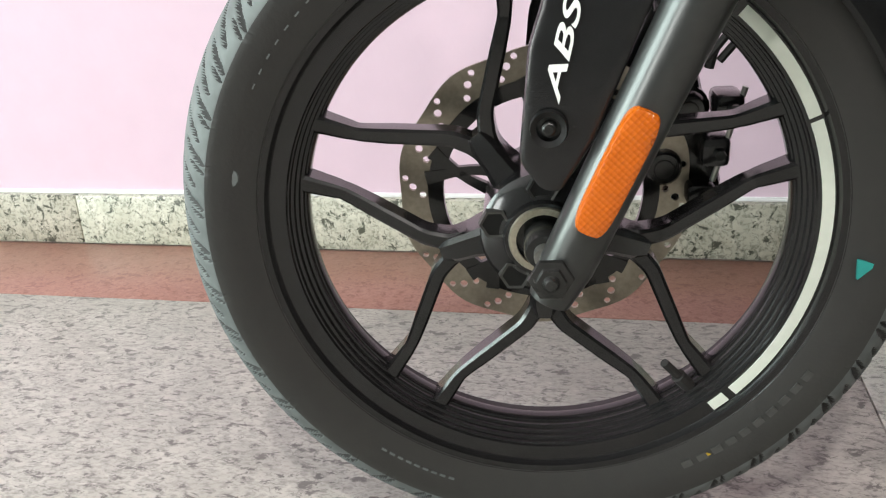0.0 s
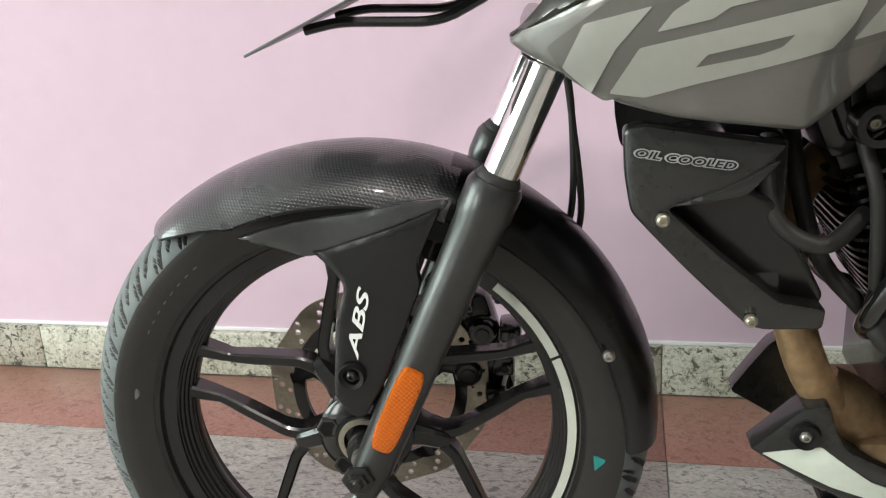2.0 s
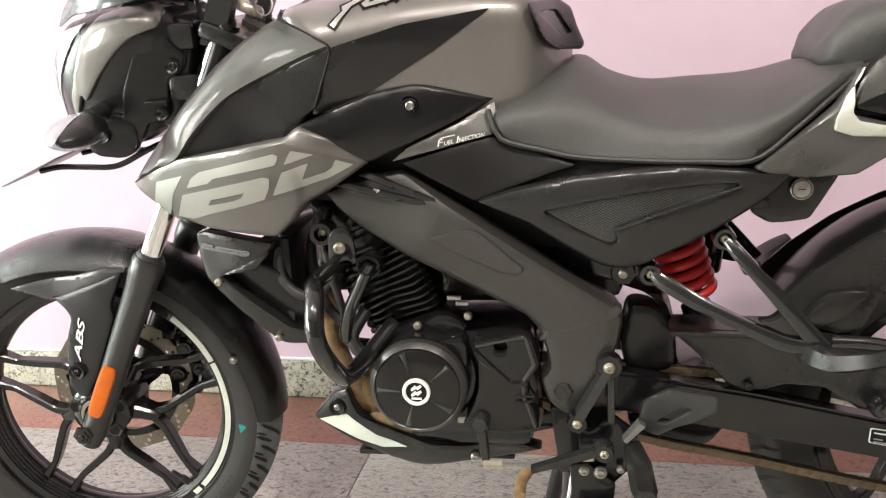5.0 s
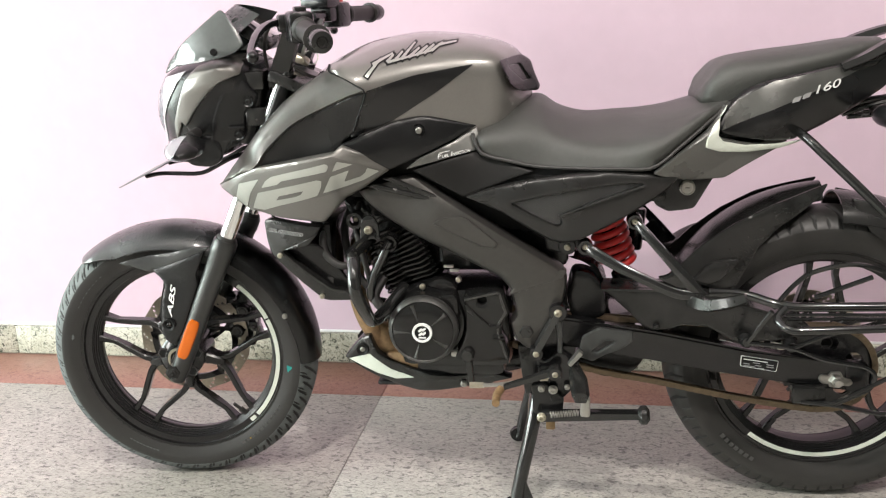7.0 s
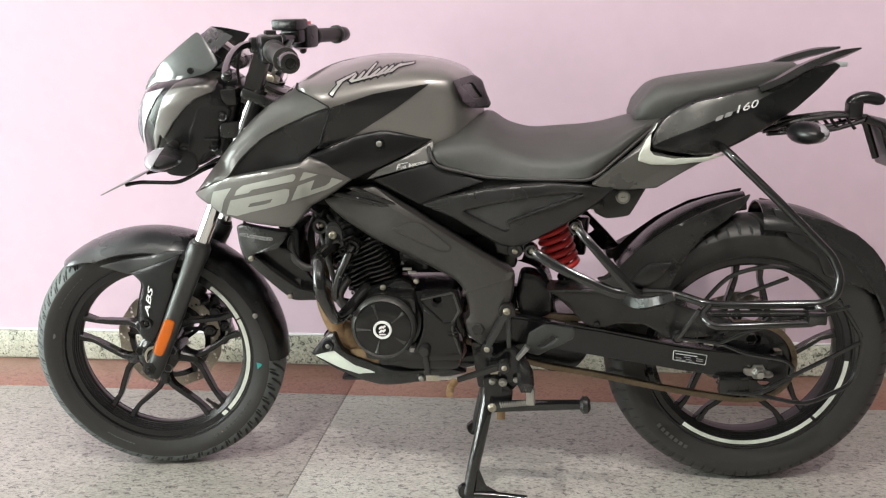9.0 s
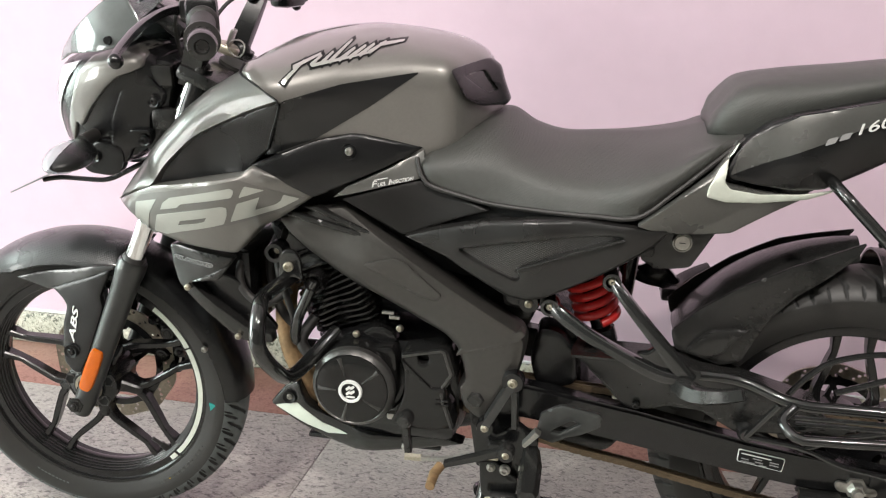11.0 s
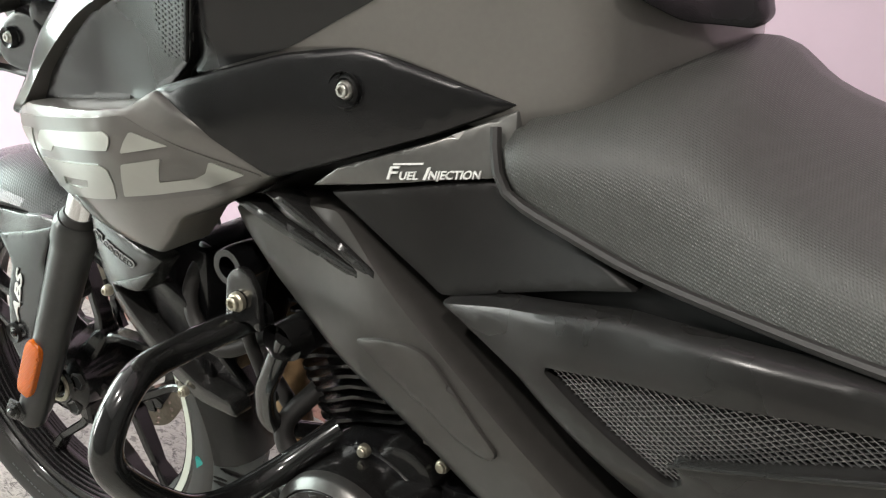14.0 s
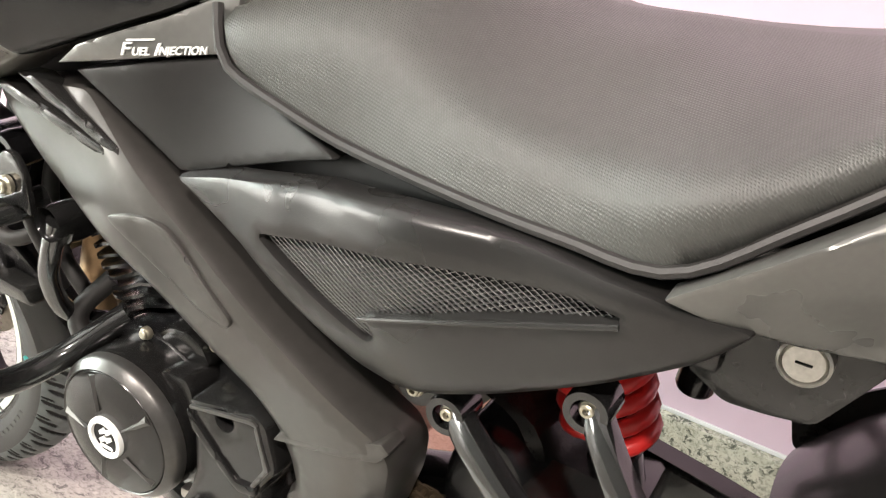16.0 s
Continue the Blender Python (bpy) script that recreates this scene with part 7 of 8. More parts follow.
# chain guard over the arm
bm = panel([(0.912, 0.487), (1.000, 0.486), (1.084, 0.484), (1.145, 0.468), (1.230, 0.440), (1.303, 0.423), (1.332, 0.392), (1.250, 0.377), (1.180, 0.374), (1.150, 0.392), (1.122, 0.409), (1.073, 0.412), (1.045, 0.402), (1.022, 0.394), (0.998, 0.405), (0.970, 0.435), (0.937, 0.466)], Skin([(0.912, 0.487, 0.118), (1.08, 0.484, 0.122), (1.30, 0.42, 0.118), (1.0, 0.405, 0.122), (1.2, 0.37, 0.122), (1.1, 0.44, 0.128)]), depth=0.010, edge=0.004, step=0.011, corner=0.006)
cg = part("chain_guard", bm, PLASTIC_GREY, bike, "charcoal plastic chain guard")
bolt(cg, 1.022, -0.131, 0.410, 0.007, PLASTIC_GREY)
part("guard_top", loft(bmesh.new(), [[(x, -0.124, z), (x, -0.060, z + 0.004), (x, -0.060, z + 0.0), (x, -0.122, z - 0.005)] for x, z in ((0.914, 0.486), (1.08, 0.484), (1.15, 0.466), (1.30, 0.422))], closed=True), PLASTIC_GREY, cg)
# sprockets and chain
def sprocket(x, z, r, teeth, y, holes):
    out = []
    for k in range(teeth * 4):
        rr = r + (0.0035 if k % 4 in (1, 2) else -0.0035)
        a = 2 * math.pi * k / (teeth * 4)
        out.append((x + rr * math.cos(a), z + rr * math.sin(a)))
    hl = [[(x + 0.58 * r * math.cos(b) + 0.017 * math.cos(c), z + 0.58 * r * math.sin(b) + 0.017 * math.sin(c)) for c in np.linspace(0, 6.283, 11)[:-1]] for b in np.linspace(0.3, 0.3 + 6.283, holes + 1)[:-1]]
    return panel(out, y, depth=0.006, edge=0, step=0.02, corner=0.0, holes=hl)


SY = 0.086
part("rear_sprocket", sprocket(1.366, 0.311, 0.088, 39, SY, 5), ENGINE, rear_wheel, "dark rear sprocket")
part("front_sprocket", sprocket(0.665, 0.405, 0.032, 14, SY, 0), STEEL, eng)


def chain_line():
    top = [(0.665 + 0.02, 0.437), (0.80, 0.425), (0.94, 0.414), (1.10, 0.405), (1.36, 0.399)]
    arc = [(1.366 + 0.088 * math.cos(a), 0.311 + 0.088 * math.sin(a)) for a in np.linspace(1.5, -1.5, 12)]
    low_c = [(1.32, 0.224), (1.18, 0.246), (1.03, 0.277), (0.88, 0.306), (0.70, 0.368)]
    return top + arc + low_c


line = spline(chain_line(), 178)
link_meshes = {}
chain = None
for i in range(len(line) - 1):
    a, b = line[i], line[i + 1]
    L = np.linalg.norm(b - a)
    kind = i % 2
    if kind not in link_meshes:
        bm = bmesh.new()
        o = 0.0065 if kind else 0.0048
        for s in (-1, 1):
            prof = []
            for k in range(10):
                an = 2 * math.pi * k / 10
                prof.append((math.copysign(0.5 * L, math.cos(an)) + 0.0058 * math.cos(an), 0.0062 * math.sin(an)))
            f = [bm.verts.new((x, s * o - 0.0008, z)) for x, z in prof]
            g = [bm.verts.new((x, s * o + 0.0008, z)) for x, z in prof]
            bm.faces.new(f)
            bm.faces.new(g[::-1])
            for k in range(10):
                bm.faces.new((f[k], g[k], g[(k + 1) % 10], f[(k + 1) % 10]))
        if kind:
            lathe([(0, -0.0085), (0.0025, -0.0085), (0.0025, 0.0085), (0, 0.0085)], (-0.5 * L, 0, 0), n=6, bm=bm)
            lathe([(0, -0.0085), (0.0025, -0.0085), (0.0025, 0.0085), (0, 0.0085)], (0.5 * L, 0, 0), n=6, bm=bm)
        bmesh.ops.recalc_face_normals(bm, faces=bm.faces[:])
        me = bpy.data.meshes.new("chain_link")
        bm.to_mesh(me)
        bm.free()
        me.materials.append(CHAIN)
        link_meshes[kind] = me
    if chain is None:
        chain = attach("drive_chain", link_meshes[kind], CHAIN, bike, "oily brown drive chain")
        ob = chain
        c0 = Matrix.Translation((0.5 * (a[0] + b[0]), -SY - 0.003, 0.5 * (a[1] + b[1]))) @ Matrix.Rotation(-math.atan2(b[1] - a[1], b[0] - a[0]), 4, "Y")
        ob.matrix_basis = c0
    else:
        ob = attach("chain_link", link_meshes[kind], CHAIN, chain)
        m = Matrix.Translation((0.5 * (a[0] + b[0]), -SY - 0.003, 0.5 * (a[1] + b[1]))) @ Matrix.Rotation(-math.atan2(b[1] - a[1], b[0] - a[0]), 4, "Y")
        ob.matrix_basis = c0.inverted() @ m
# shock absorber
S0, S1 = Vector((0.912, -0.030, 0.648)), Vector((0.958, -0.030, 0.502))
ax = (S1 - S0).normalized()
L = (S1 - S0).length
shock = part("shock_absorber", lathe([(0, -0.02), (0.016, -0.02), (0.016, L), (0.022, L + 0.005), (0.022, L + 0.03), (0, L + 0.03)], S0, axis=ax, n=20), ENGINE, bike, "rear shock absorber with a red coil spring")
u = ax.orthogonal().normalized()
w = ax.cross(u)
pts = [tuple(S0 + ax * (0.02 + (L - 0.035) * k / 130) + (u * math.cos(k * 2 * math.pi / 19) + w * math.sin(k * 2 * math.pi / 19)) * 0.0325) for k in range(131)]
part("coil_spring", sweep(bmesh.new(), pts, circle(0.0072, 10), up=tuple(ax)), RED_SPRING, shock, "red coil spring")
part("spring_collar", lathe([(0.016, 0.004), (0.036, 0.004), (0.038, 0.010), (0.036, 0.018), (0.016, 0.020)], S0, axis=ax, n=28), ENGINE, shock)
part("gas_reservoir", lathe([(0, 0), (0.015, 0.0), (0.017, 0.004), (0.017, 0.085), (0.015, 0.09), (0, 0.09)], (0.992, 0.062, 0.520), axis=(0.1, 0, 1), n=20), ENGINE, shock)
# inner mudguard behind the engine
bm = loft(bmesh.new(), [[(x + dx, y, z) for x, z in ((0.86, 0.54), (0.905, 0.520), (0.925, 0.47), (0.930, 0.40), (0.915, 0.33))] for y, dx in ((-0.075, -0.012), (-0.07, 0), (0, 0.006), (0.07, 0), (0.075, -0.012))], around=16)
bmesh.ops.solidify(bm, geom=bm.faces[:], thickness=0.004)
part("inner_mudguard", bm, PLASTIC_GREY, bike, "dull black inner mudguard")
part("rubber_flap", panel([(0.858, 0.52), (0.895, 0.515), (0.922, 0.48), (0.926, 0.42), (0.860, 0.40), (0.845, 0.46)], 0.10, depth=0.05, edge=0.008, step=0.012, corner=0.015), PLASTIC, bike, "black side of the inner mudguard")
part("chain_slider", panel([(0.86, 0.320), (0.90, 0.345), (0.985, 0.340), (1.01, 0.315), (0.985, 0.280), (0.93, 0.268), (0.875, 0.29)], 0.06, depth=0.03, edge=0.006, step=0.012, corner=0.012), PLASTIC, bike, "black flap under the chain")

# -- brackets for the passenger's foot --
def strut(a, b, wa, wb, d=0.012):
    a, b = np.array(a, float), np.array(b, float)
    sec = [(-1, -d), (1, -d), (1.0, 0), (0.75, d), (-0.75, d), (-1, 0)]
    t = np.linspace(0, 1, 8)
    path = a + t[:, None] * (b - a)
    bm = bmesh.new()
    rings = []
    e = (b - a) / np.linalg.norm(b - a)
    n = np.array([-e[2], 0, e[0]])
    n /= np.linalg.norm(n)
    for p, k in zip(path, t):
        wd = wa + (wb - wa) * k
        rings.append([tuple(p + n * u * wd + np.array([0, -v, 0])) for u, v in sec])
    return loft(bm, rings, closed=True)


ARM_SECTION = [(-0.55, -1.0), (0.55, -1.0), (0.92, -0.72), (1.0, 0.0), (0.9, 0.8), (-0.9, 0.8), (-1.0, 0.0), (-0.92, -0.72)]


def arm(points, widths, depth=0.0095):
    """A cast arm with a rounded outer face, along a bent line."""
    path = spline(points, 22)
    w = np.interp(np.linspace(0, 1, 22), np.linspace(0, 1, len(widths)), widths)
    rings = []
    for k, p in enumerate(path):
        e = path[min(k + 1, 21)] - path[max(k - 1, 0)]
        n = np.array([-e[2], 0, e[0]]) / math.hypot(e[0], e[2])
        rings.append([tuple(p + n * u * w[k] + np.array([0, v * depth, 0])) for u, v in ARM_SECTION])
    return loft(bmesh.new(), rings, closed=True)


for s in (-1, 1):
    def put(name, bm, m, parent, label=""):
        if s > 0:
            b2 = mirrored(bm)
            bm.free()
            bm = b2
        return part(name, bm, m, parent, label)

    hanger = put("footrest_hanger", arm([(0.971, -0.172, 0.636), (0.985, -0.184, 0.622), (1.010, -0.196, 0.594), (1.050, -0.205, 0.549), (1.092, -0.208, 0.500)], [0.0085, 0.0092, 0.0100, 0.0115, 0.0120]), GUARD, bike, "black cast passenger footrest hanger")
    put("hanger_arm", arm([(0.880, -0.164, 0.585), (0.900, -0.176, 0.5745), (0.940, -0.190, 0.5525), (0.995, -0.200, 0.5270), (1.045, -0.206, 0.5060), (1.085, -0.208, 0.5010)], [0.0105, 0.0105, 0.0095, 0.0095, 0.0105, 0.0090]), GUARD, hanger)
    put("hanger_web", panel([(1.012, 0.535), (1.030, 0.538), (1.048, 0.556), (1.088, 0.512), (1.085, 0.497), (1.045, 0.508)], 0.206, depth=0.010, edge=0.004, step=0.01), GUARD, hanger)
    for x, y, z, r in ((0.971, -0.170, 0.636, 0.0145), (0.880, -0.162, 0.585, 0.0145)):
        put("hanger_eye", lathe([(r * 0.62, -0.016), (r * 0.95, -0.016), (r, -0.012), (r, 0.010), (r * 0.62, 0.012)], (x, y, z), n=24), GUARD, hanger)
        if s < 0:
            bolt(hanger, x, y - 0.010, z, 0.0068, ZINC)
    if s < 0:
        put("mount_plate", panel([(0.800, 0.606), (0.850, 0.612), (0.880, 0.604), (0.878, 0.580), (0.840, 0.566), (0.806, 0.572)], 0.146, depth=0.012, edge=0.003, step=0.01), ENGINE, hanger)
        put("bolt_boss", lathe([(0, -0.006), (0.015, -0.006), (0.017, 0.0), (0.017, 0.02)], (0.846, -0.150, 0.581), n=20), ENGINE, hanger)
        bolt(hanger, 0.846, -0.158, 0.581, 0.0070, ZINC)
    # passenger peg, folded back
    bm = sweep(bmesh.new(), spline([(1.075, -0.200, 0.494), (1.10, -0.235, 0.492), (1.135, -0.262, 0.506), (1.160, -0.270, 0.516)], 14), [(-0.010, -0.014), (0.010, -0.014), (0.014, 0), (0.010, 0.014), (-0.010, 0.014), (-0.014, 0)], np.interp(np.linspace(0, 1, 14), [0, 0.2, 1], [0.9, 1.05, 0.7]))
    put("passenger_peg", bm, PLASTIC_GREY, hanger, "ribbed grey folding passenger peg")
    put("peg_joint", block(bmesh.new(), 1.065, 1.095, -0.215, -0.165, 0.478, 0.505, 0.006), PLASTIC_GREY, hanger)

# -- tyre hugger --
bm = guard_shell(146, 93, lambda t: 0.352 + 0.014 * t, lambda t: 0.078 - 0.045 * max(0, (t - 0.45) / 0.55) ** 1.5, lambda t: 0.022 + 0.010 * t, AXLE_R, n=36)
hugger = part("tyre_hugger", bm, PLASTIC_GREY, bike, "satin charcoal tyre hugger with a pointed tail")
HS = Skin([(1.062, 0.545, 0.078), (1.146, 0.600, 0.080), (1.253, 0.640, 0.078), (1.35, 0.675, 0.045), (1.22, 0.545, 0.080), (1.19, 0.47, 0.082), (1.08, 0.49, 0.082)])
bm = panel([(1.070, 0.522), (1.111, 0.563), (1.171, 0.606), (1.242, 0.643), (1.300, 0.662), (1.354, 0.678), (1.342, 0.657), (1.302, 0.627), (1.256, 0.597), (1.221, 0.558), (1.196, 0.510), (1.182, 0.478), (1.150, 0.470), (1.078, 0.492)], HS, depth=0.006, edge=0.003, step=0.012)
both("hugger_side", bm, PLASTIC_GREY, hugger)
bm = panel([(1.095, 0.495), (1.112, 0.516), (1.131, 0.532), (1.160, 0.537), (1.186, 0.537), (1.165, 0.512), (1.150, 0.494), (1.124, 0.484)], HS, depth=0.018, edge=0.005, step=0.01, off=0.014)
both("hugger_lug", bm, PLASTIC_GREY, hugger)

# -- rear mudguard, plate holder and indicator --
bm = guard_shell(88, 14, lambda t: 0.345 + 0.004 * math.sin(3 * t), lambda t: 0.076, lambda t: 0.050, AXLE_R, n=30)
mudg = part("rear_mudguard", bm, PLASTIC_GREY, bike, "satin grey rear mudguard")
RM = Skin([(1.394, 0.641, 0.060), (1.51, 0.615, 0.066), (1.61, 0.56, 0.066), (1.64, 0.48, 0.066), (1.50, 0.51, 0.082), (1.43, 0.585, 0.078)])
bm = panel([(1.394, 0.652), (1.449, 0.640), (1.510, 0.622), (1.572, 0.594), (1.611, 0.560), (1.638, 0.525), (1.645, 0.482), (1.640, 0.446), (1.595, 0.473), (1.548, 0.490), (1.507, 0.505), (1.491, 0.548), (1.434, 0.583), (1.412, 0.612)], RM, depth=0.006, edge=0.003, step=0.012)
both("mudguard_side", bm, PLASTIC_GREY, mudg)
for s in (-1, 1):
    bm = tube([(1.370, s * 0.035, 0.812), (1.440, s * 0.030, 0.832), (1.530, s * 0.026, 0.842), (1.585, s * 0.026, 0.838)], 0.006, bend=0.02, n=8)
    if s < 0:
        holder = part("plate_holder", bm, PLASTIC, bike, "black number plate holder behind the tail")
    else:
        part("holder_arm", bm, PLASTIC, holder)
    bm = tube([(1.380, s * 0.035, 0.806), (1.440, s * 0.032, 0.810), (1.520, s * 0.028, 0.812), (1.585, s * 0.026, 0.832)], 0.005, bend=0.02, n=8)
    part("holder_arm", bm, PLASTIC, holder)
    for k in range(4):
        x = 1.445 + 0.033 * k
        part("holder_web", tube([(x, s * 0.029, 0.834), (x + 0.018, s * 0.029, 0.813)], 0.0035, n=6), PLASTIC, holder)
    bm = tube([(1.575, s * 0.05, 0.836), (1.610, s * 0.05, 0.822), (1.640, s * 0.05, 0.740)], 0.008, bend=0.012, n=8)
    part("plate_arm", bm, PLASTIC, holder)
    # rear indicators
    bm = tube([(1.43, s * 0.03, 0.818), (1.435, s * 0.085, 0.817)], 0.010, n=12)
    ind = part("rear_indicator", bm, RUBBER_SOFT, bike, "rear indicator with a clear lens")
    secs = [[(1.432 + dx + r * math.cos(a) * 1.25, s * y, 0.817 + r * 0.85 * math.sin(a)) for a in np.linspace(0, 2 * math.pi, 17)[:-1]] for y, r, dx in ((0.080, 0.006, 0), (0.088, 0.020, 0), (0.115, 0.027, 0), (0.150, 0.023, 0.002), (0.172, 0.010, 0.004), (0.176, 0.002, 0.004))]
    part("indicator_body", loft(bmesh.new(), secs, closed=True, along=14), PLASTIC, ind)
    secs = [[(1.440 + dx + r * math.cos(a) * 1.3, s * y, 0.817 + r * 0.85 * math.sin(a)) for a in np.linspace(-1.3, 1.3, 9)] for y, r, dx in ((0.098, 0.022, 0), (0.12, 0.027, 0), (0.150, 0.022, 0.002), (0.170, 0.008, 0.004))]
    bm = loft(bmesh.new(), secs, along=10)
    bmesh.ops.solidify(bm, geom=bm.faces[:], thickness=0.002)
    part("indicator_lens", bm, LENS, ind, "clear indicator lens")
part("plate_lamp", sweep(bmesh.new(), spline([(1.548, -0.02, 0.862), (1.562, -0.02, 0.874), (1.585, -0.02, 0.878), (1.618, -0.02, 0.870)], 12), circle(0.013, 14), [0.7, 1, 1, 1, 1, 1, 1, 1, 1, 1, 0.9, 0.6]), PLASTIC, holder, "black number plate lamp")
part("lamp_neck", block(bmesh.new(), 1.545, 1.575, -0.035, 0.0, 0.835, 0.872, 0.006), PLASTIC, holder)
part("holder_plate", block(bmesh.new(), -0.003, 0.003, -0.10, 0.10, -0.06, 0.06, 0.002, pose(1.640, 0, 0.778, 0, -22, 0)), PLATE_BACK, holder, "blank grey back of the number plate")

# -- side guard of thin tubes beside the rear wheel --
GY = -0.200
pts = [(1.262, -0.10, 0.798), (1.280, -0.150, 0.780), (1.37, -0.190, 0.690), (1.472, GY - 0.02, 0.584), (1.487, GY - 0.03, 0.545), (1.478, GY - 0.04, 0.507), (1.450, GY - 0.04, 0.492), (1.237, GY - 0.03, 0.486), (1.17, GY + 0.01, 0.500), (1.11, -0.185, 0.500)]
sg = part("side_guard", tube(pts, 0.0085, bend=0.03, n=14), GUARD, bike, "black tubular guard with a step beside the rear wheel")
STEP = [(1.237, GY - 0.035, 0.486), (1.216, GY - 0.05, 0.470), (1.236, GY - 0.075, 0.456), (1.43, GY - 0.075, 0.464), (1.452, GY - 0.055, 0.478), (1.44, GY - 0.04, 0.491)]
part("step_frame", tube(STEP, 0.0075, bend=0.02, n=12), GUARD, sg)
for k, yy in enumerate((-0.050, -0.060)):
    part("step_bar", tube([(1.235, GY + yy, 0.478 - 0.004 * k), (1.44, GY + yy, 0.480 - 0.004 * k)], 0.0035, n=8), GUARD, sg)
part("step_clamp", block(bmesh.new(), 1.415, 1.450, GY - 0.085, GY - 0.04, 0.462, 0.487, 0.004), GUARD, sg)
wires = [[(1.227, -0.19, 0.470), (1.262, -0.18, 0.510), (1.298, -0.175, 0.536), (1.366, -0.17, 0.550), (1.42, -0.168, 0.538), (1.471, -0.168, 0.510), (1.515, -0.168, 0.468), (1.545, -0.168, 0.425), (1.562, -0.168, 0.387), (1.552, -0.168, 0.304), (1.505, -0.168, 0.268), (1.457, -0.166, 0.248), (1.40, -0.165, 0.257), (1.361, -0.165, 0.264), (1.298, -0.160, 0.268)],
         [(1.278, -0.160, 0.380), (1.330, -0.166, 0.408), (1.532, -0.170, 0.464)], [(1.298, -0.160, 0.268), (1.355, -0.165, 0.266), (1.559, -0.170, 0.387)],
         [(1.192, -0.155, 0.388), (1.227, -0.185, 0.462)], [(1.192, -0.155, 0.388), (1.277, -0.160, 0.380), (1.33, -0.165, 0.358), (1.41, -0.165, 0.345), (1.430, -0.165, 0.330), (1.425, -0.165, 0.300), (1.36, -0.165, 0.266)],
         [(1.300, -0.19, 0.492), (1.40, -0.185, 0.530)]]
for i, pts in enumerate(wires):
    part("guard_wire", tube(pts, 0.0048, smooth=50 if i == 0 else 0, bend=0.02, n=8), GUARD, sg)
part("guard_base", block(bmesh.new(), 1.282, 1.345, -0.160, -0.135, 0.262, 0.296, 0.004), PLASTIC_GREY, sg)

# -- left foot controls --
fb = part("footrest_bracket", strut((0.827, -0.176, 0.452), (0.786, -0.176, 0.375), 0.008, 0.008), FORK_PAINT, bike, "charcoal cast rider footrest bracket")
part("bracket_leg", strut((0.830, -0.172, 0.448), (0.832, -0.172, 0.372), 0.006, 0.005, 0.009), FORK_PAINT, fb)
part("bracket_plate", panel([(0.782, 0.372), (0.800, 0.345), (0.835, 0.372), (0.870, 0.345), (0.870, 0.300), (0.835, 0.262), (0.790, 0.238), (0.778, 0.262), (0.790, 0.310)], 0.160, depth=0.012, edge=0.003, step=0.012), ENGINE, fb)
for x, z, r in ((0.828, 0.456, 0.018), (0.785, 0.371, 0.0145)):
    part("bracket_eye", lathe([(0, -0.008), (r * 0.9, -0.008), (r, -0.004), (r, 0.012)], (x, -0.178, z), n=22), ENGINE, fb)
    bolt(fb, x, -0.187, z, 0.0085 if r > 0.016 else 0.007, ZINC)
bm = panel([(0.866, 0.366), (0.8745, 0.409), (0.9075, 0.4305), (0.966, 0.4285), (0.9695, 0.4240), (0.968, 0.406), (0.9405, 0.386), (0.918, 0.3755), (0.895, 0.359)], lambda q: 0.192 + 0.25 * np.maximum(q[:, 0] - 0.900, 0) - 0.15 * np.maximum(0.905 - q[:, 0], 0), depth=0.006, edge=0.0025, step=0.008, corner=0.004,
           holes=[[(0.8915, 0.3800), (0.9208, 0.4050), (0.9370, 0.4045), (0.9050, 0.3800)]])
part("heel_plate", bm, FORK_PAINT, fb, "charcoal heel guard plate with a slot")
bm = sweep(bmesh.new(), [(0.862, -0.185, 0.338), (0.866, -0.23, 0.338), (0.868, -0.30, 0.337), (0.868, -0.315, 0.337)], [(-0.012, -0.011), (0.012, -0.011), (0.017, 0.002), (0.010, 0.013), (-0.010, 0.013), (-0.017, 0.002)], [0.8, 1.0, 1.0, 0.8], up=(0, 0, 1))
part("rider_peg", bm, PLASTIC_GREY, fb, "grey rider footpeg with a rubber top")
part("peg_hook", strut((0.850, -0.190, 0.352), (0.872, -0.198, 0.382), 0.004, 0.006, 0.008), STEEL, fb)
part("peg_feeler", block(bmesh.new(), 0.868, 0.886, -0.300, -0.280, 0.292, 0.330, 0.004), STEEL, fb)
lever = part("gear_lever", strut((0.822, -0.190, 0.336), (0.722, -0.200, 0.306), 0.008, 0.005, 0.006), PLASTIC_GREY, bike, "charcoal gear lever with a rubber toe peg")
part("toe_peg", sweep(bmesh.new(), [(0.716, -0.200, 0.303), (0.708, -0.215, 0.296), (0.708, -0.250, 0.294)], circle(0.0085, 12), [1, 1, 0.9]), RUST, lever, "worn rubber toe peg")
part("lever_pivot", lathe([(0, -0.012), (0.012, -0.012), (0.014, -0.008), (0.014, 0.01)], (0.822, -0.192, 0.335), n=18), PLASTIC_GREY, lever)
bolt(lever, 0.822, -0.203, 0.335, 0.007, ZINC)
part("shift_arm", strut((0.648, -0.170, 0.362), (0.655, -0.175, 0.305), 0.008, 0.006, 0.006), PLASTIC_GREY, lever)
part("shift_eye", lathe([(0, -0.010), (0.010, -0.010), (0.014, -0.004), (0.014, 0.01)], (0.648, -0.172, 0.362), n=18), PLASTIC_GREY, lever)
part("shift_rod", tube([(0.655, -0.185, 0.302), (0.712, -0.185, 0.304), (0.81, -0.180, 0.322)], 0.0045, n=8), STEEL, lever)
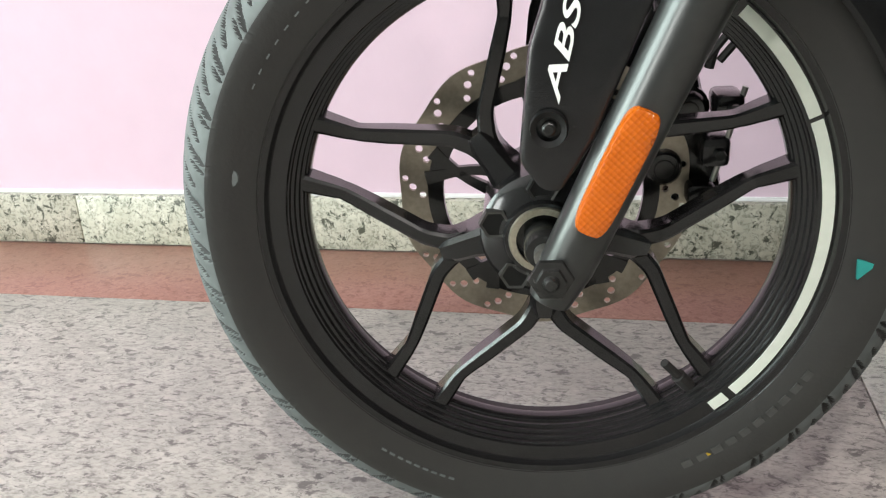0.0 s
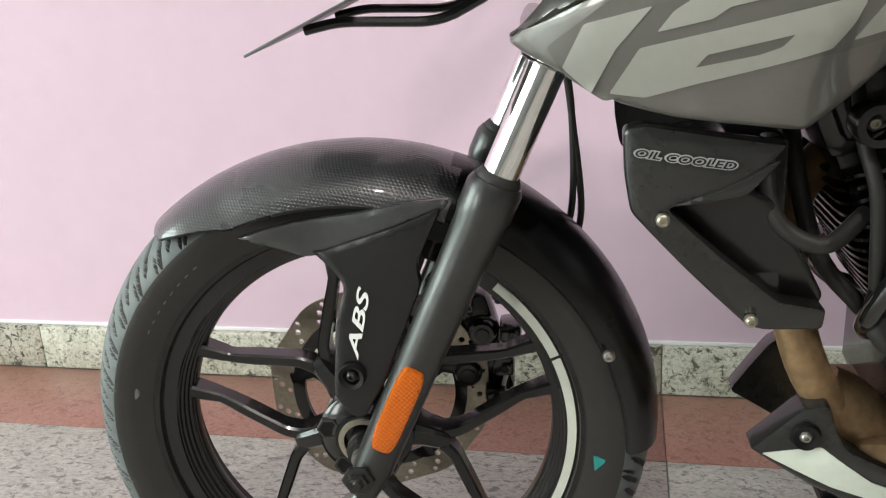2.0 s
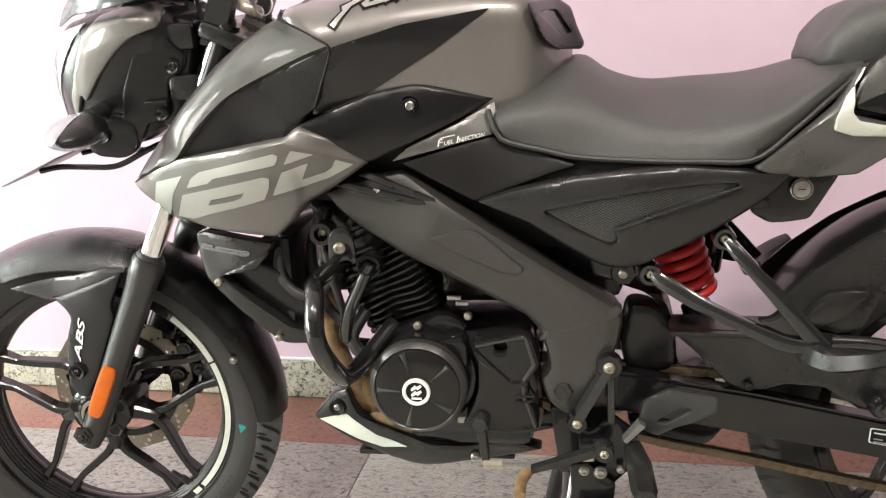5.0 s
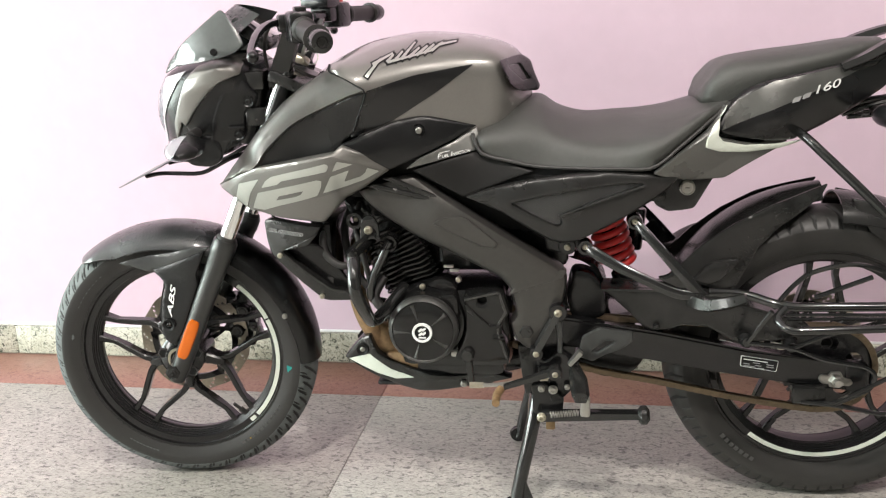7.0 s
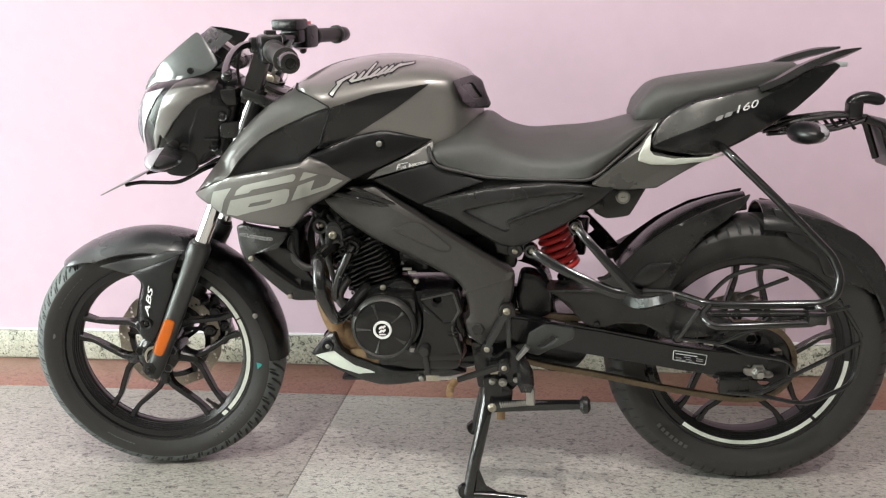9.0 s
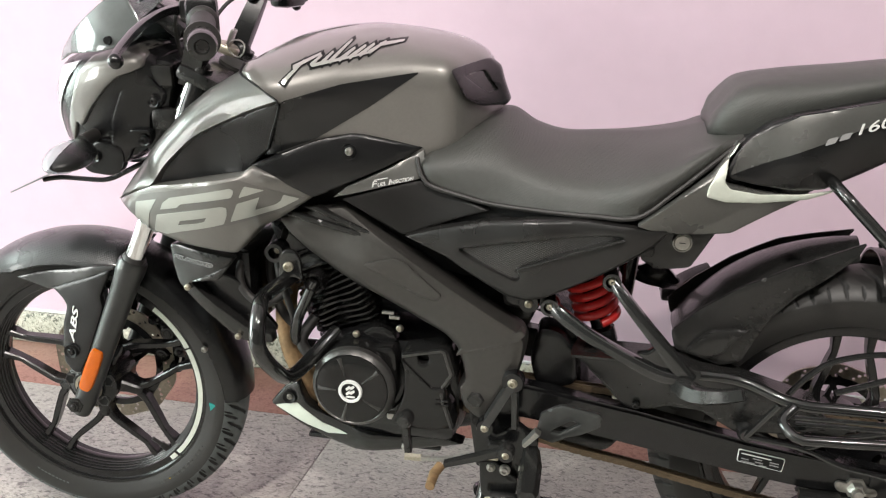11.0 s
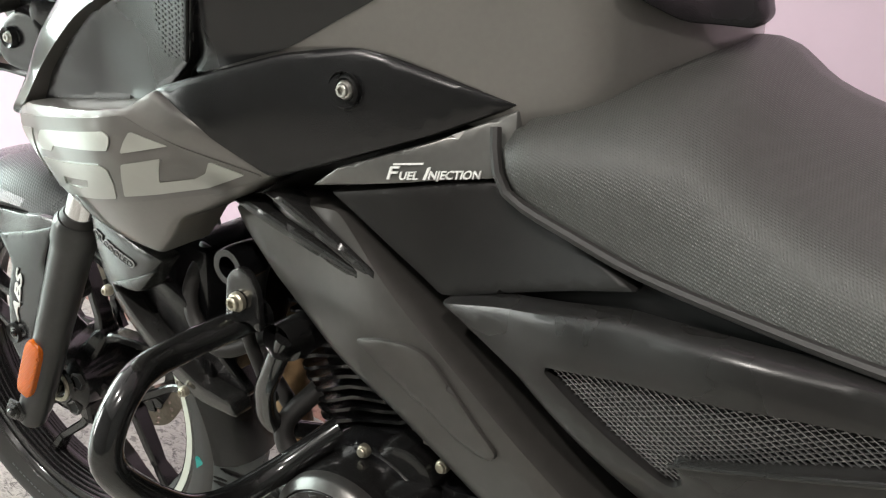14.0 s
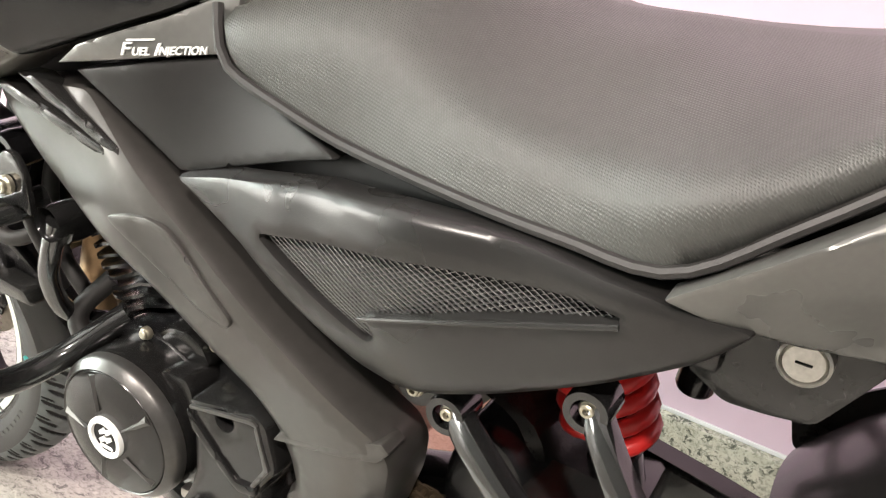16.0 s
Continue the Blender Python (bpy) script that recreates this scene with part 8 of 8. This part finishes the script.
for x in (0.66, 0.672, 0.80):
    part("rod_nut", lathe([(0, -0.008), (0.0065, -0.008), (0.0065, 0.008), (0, 0.008)], (x, -0.185, 0.303 if x < 0.7 else 0.320), axis=(1, 0, 0.05), n=6), ZINC, lever)
for x, z, r in ((0.818, 0.290, 0.010), (0.846, 0.296, 0.006), (0.795, 0.292, 0.008)):
    bolt(fb, x, -0.174, z, r, STEEL)
# -- stands --
side_st = part("side_stand", strut((0.795, -0.185, 0.238), (0.985, -0.200, 0.252), 0.011, 0.008, 0.010), GUARD, bike, "black side stand folded up")
part("stand_pad", lathe([(0, -0.010), (0.012, -0.010), (0.019, -0.004), (0.019, 0.006), (0.011, 0.012), (0, 0.012)], (0.993, -0.200, 0.252), axis=(1, 0, 0.05), n=20), PLASTIC_GREY, side_st, "round foot of the side stand")
part("stand_plate", panel([(0.775, 0.300), (0.800, 0.304), (0.840, 0.272), (0.836, 0.232), (0.800, 0.222), (0.778, 0.240)], 0.172, depth=0.010, edge=0.002, step=0.012), ENGINE, side_st)
bolt(side_st, 0.795, -0.196, 0.240, 0.010, ZINC)
u0, u1 = np.array((0.812, -0.212, 0.254)), np.array((0.868, -0.212, 0.260))
coil = [tuple(u0 + (u1 - u0) * k / 110 + np.array((0, 0.006 * math.cos(k * 0.63), 0.006 * math.sin(k * 0.63)))) for k in range(111)]
part("stand_spring", sweep(bmesh.new(), coil, circle(0.0011, 6), up=(1, 0, 0.2)), STEEL, side_st, "steel stand spring")
main_st = None
for s in (-1, 1):
    bm = tube([(0.788, s * 0.100, 0.262), (0.778, s * 0.128, 0.200), (0.750, s * 0.155, 0.08), (0.738, s * 0.163, 0.015)], 0.0145, bend=0.05, n=16)
    if main_st is None:
        main_st = part("centre_stand", bm, GUARD, bike, "black tubular centre stand on the floor")
    else:
        part("stand_leg", bm, GUARD, main_st)
    if s > 0:
        part("stand_heel", lathe([(0, -0.008), (0.018, -0.008), (0.021, 0), (0.018, 0.008), (0, 0.008)], (0.733, s * 0.163, 0.0215), n=20), GUARD, main_st)
        continue
    part("stand_gusset", loft(bmesh.new(), [[(x, s * 0.163 - 0.002, z), (x, s * 0.163 + 0.002, z), (x + w2, s * 0.163 + 0.002, z2), (x + w2, s * 0.163 - 0.002, z2)] for x, z, w2, z2 in ((0.757, 0.085, 0.004, 0.080), (0.748, 0.050, 0.030, 0.035), (0.742, 0.022, 0.065, 0.018), (0.740, 0.014, 0.066, 0.012))], closed=True), GUARD, main_st)
    part("stand_toe", tube([(0.738, s * 0.163, 0.012), (0.80, s * 0.166, 0.012), (0.870, s * 0.176, 0.010)], 0.0095, bend=0.02, n=12), GUARD, main_st)
    part("stand_heel", lathe([(0, -0.008), (0.018, -0.008), (0.021, 0), (0.018, 0.008), (0, 0.008)], (0.733, s * 0.163, 0.0215), n=20), GUARD, main_st)
part("cross_tube", tube([(0.772, -0.135, 0.17), (0.772, 0.135, 0.17)], 0.010, n=12), GUARD, main_st)
part("stand_switch", block(bmesh.new(), 0.803, 0.822, -0.150, -0.128, 0.190, 0.222, 0.003), RUST, side_st)
bm = panel([(0.745, 0.36), (0.790, 0.37), (0.83, 0.36), (0.84, 0.26), (0.76, 0.25)], 0.110, depth=0.02, edge=0.004, step=0.015)
part("frame_lug", bm, ENGINE, bike)


# ---- tools lying on the floor along the wall ----
def stick(name, a, b, r, material, label, tip=None, tip_label="", brush=None):
    a, b = Vector(a), Vector(b)
    ob = part(name, tube([tuple(a), tuple(a.lerp(b, 0.5)), tuple(b)], r, n=12), material)
    tagged(ob, label, "broom", group="brooms by the wall")
    if tip:
        e = (b - a).normalized()
        part("end_sleeve", tube([tuple(b - e * 0.10), tuple(b + e * 0.012)], r * 1.35, n=14), tip, ob, tip_label)
    return ob


BLUE = mat("blue_plastic", (0.05, 0.25, 0.50), 0.4, vary=0.08)
ORANGE_PL = mat("orange_plastic", (0.80, 0.20, 0.03), 0.4, vary=0.08)
GREEN_PL = mat("green_plastic", (0.08, 0.42, 0.10), 0.4, vary=0.08)
YELLOW_PL = mat("yellow_plastic", (0.55, 0.46, 0.04), 0.45, vary=0.1)
BROWN_ST = mat("brown_stick", (0.22, 0.15, 0.11), 0.6, vary=0.2)
GREY_ST = mat("grey_stick", (0.34, 0.29, 0.29), 0.5, vary=0.1)
stick("broom_stick", (-2.85, 0.620, 0.045), (-1.70, 0.640, 0.030), 0.014, GREY_ST, "grey broom stick with an orange end on the floor", ORANGE_PL, "orange plastic end")
stick("broom_stick", (-2.95, 0.585, 0.016), (-1.78, 0.615, 0.016), 0.014, BROWN_ST, "brown broom stick with a yellow end on the floor", YELLOW_PL, "yellow plastic end")
stick("broom_stick", (-2.80, 0.520, 0.017), (-1.83, 0.572, 0.017), 0.016, BLUE, "blue broom stick lying on the red border")
stick("broom_stick", (-2.99, 0.645, 0.075), (-2.06, 0.632, 0.062), 0.014, BROWN_ST, "broom stick with an orange sleeve", ORANGE_PL, "orange plastic sleeve")
stick("broom_stick", (-2.92, 0.555, 0.050), (-2.02, 0.585, 0.045), 0.012, BROWN_ST, "brown broom stick with a green end", GREEN_PL, "green plastic end")
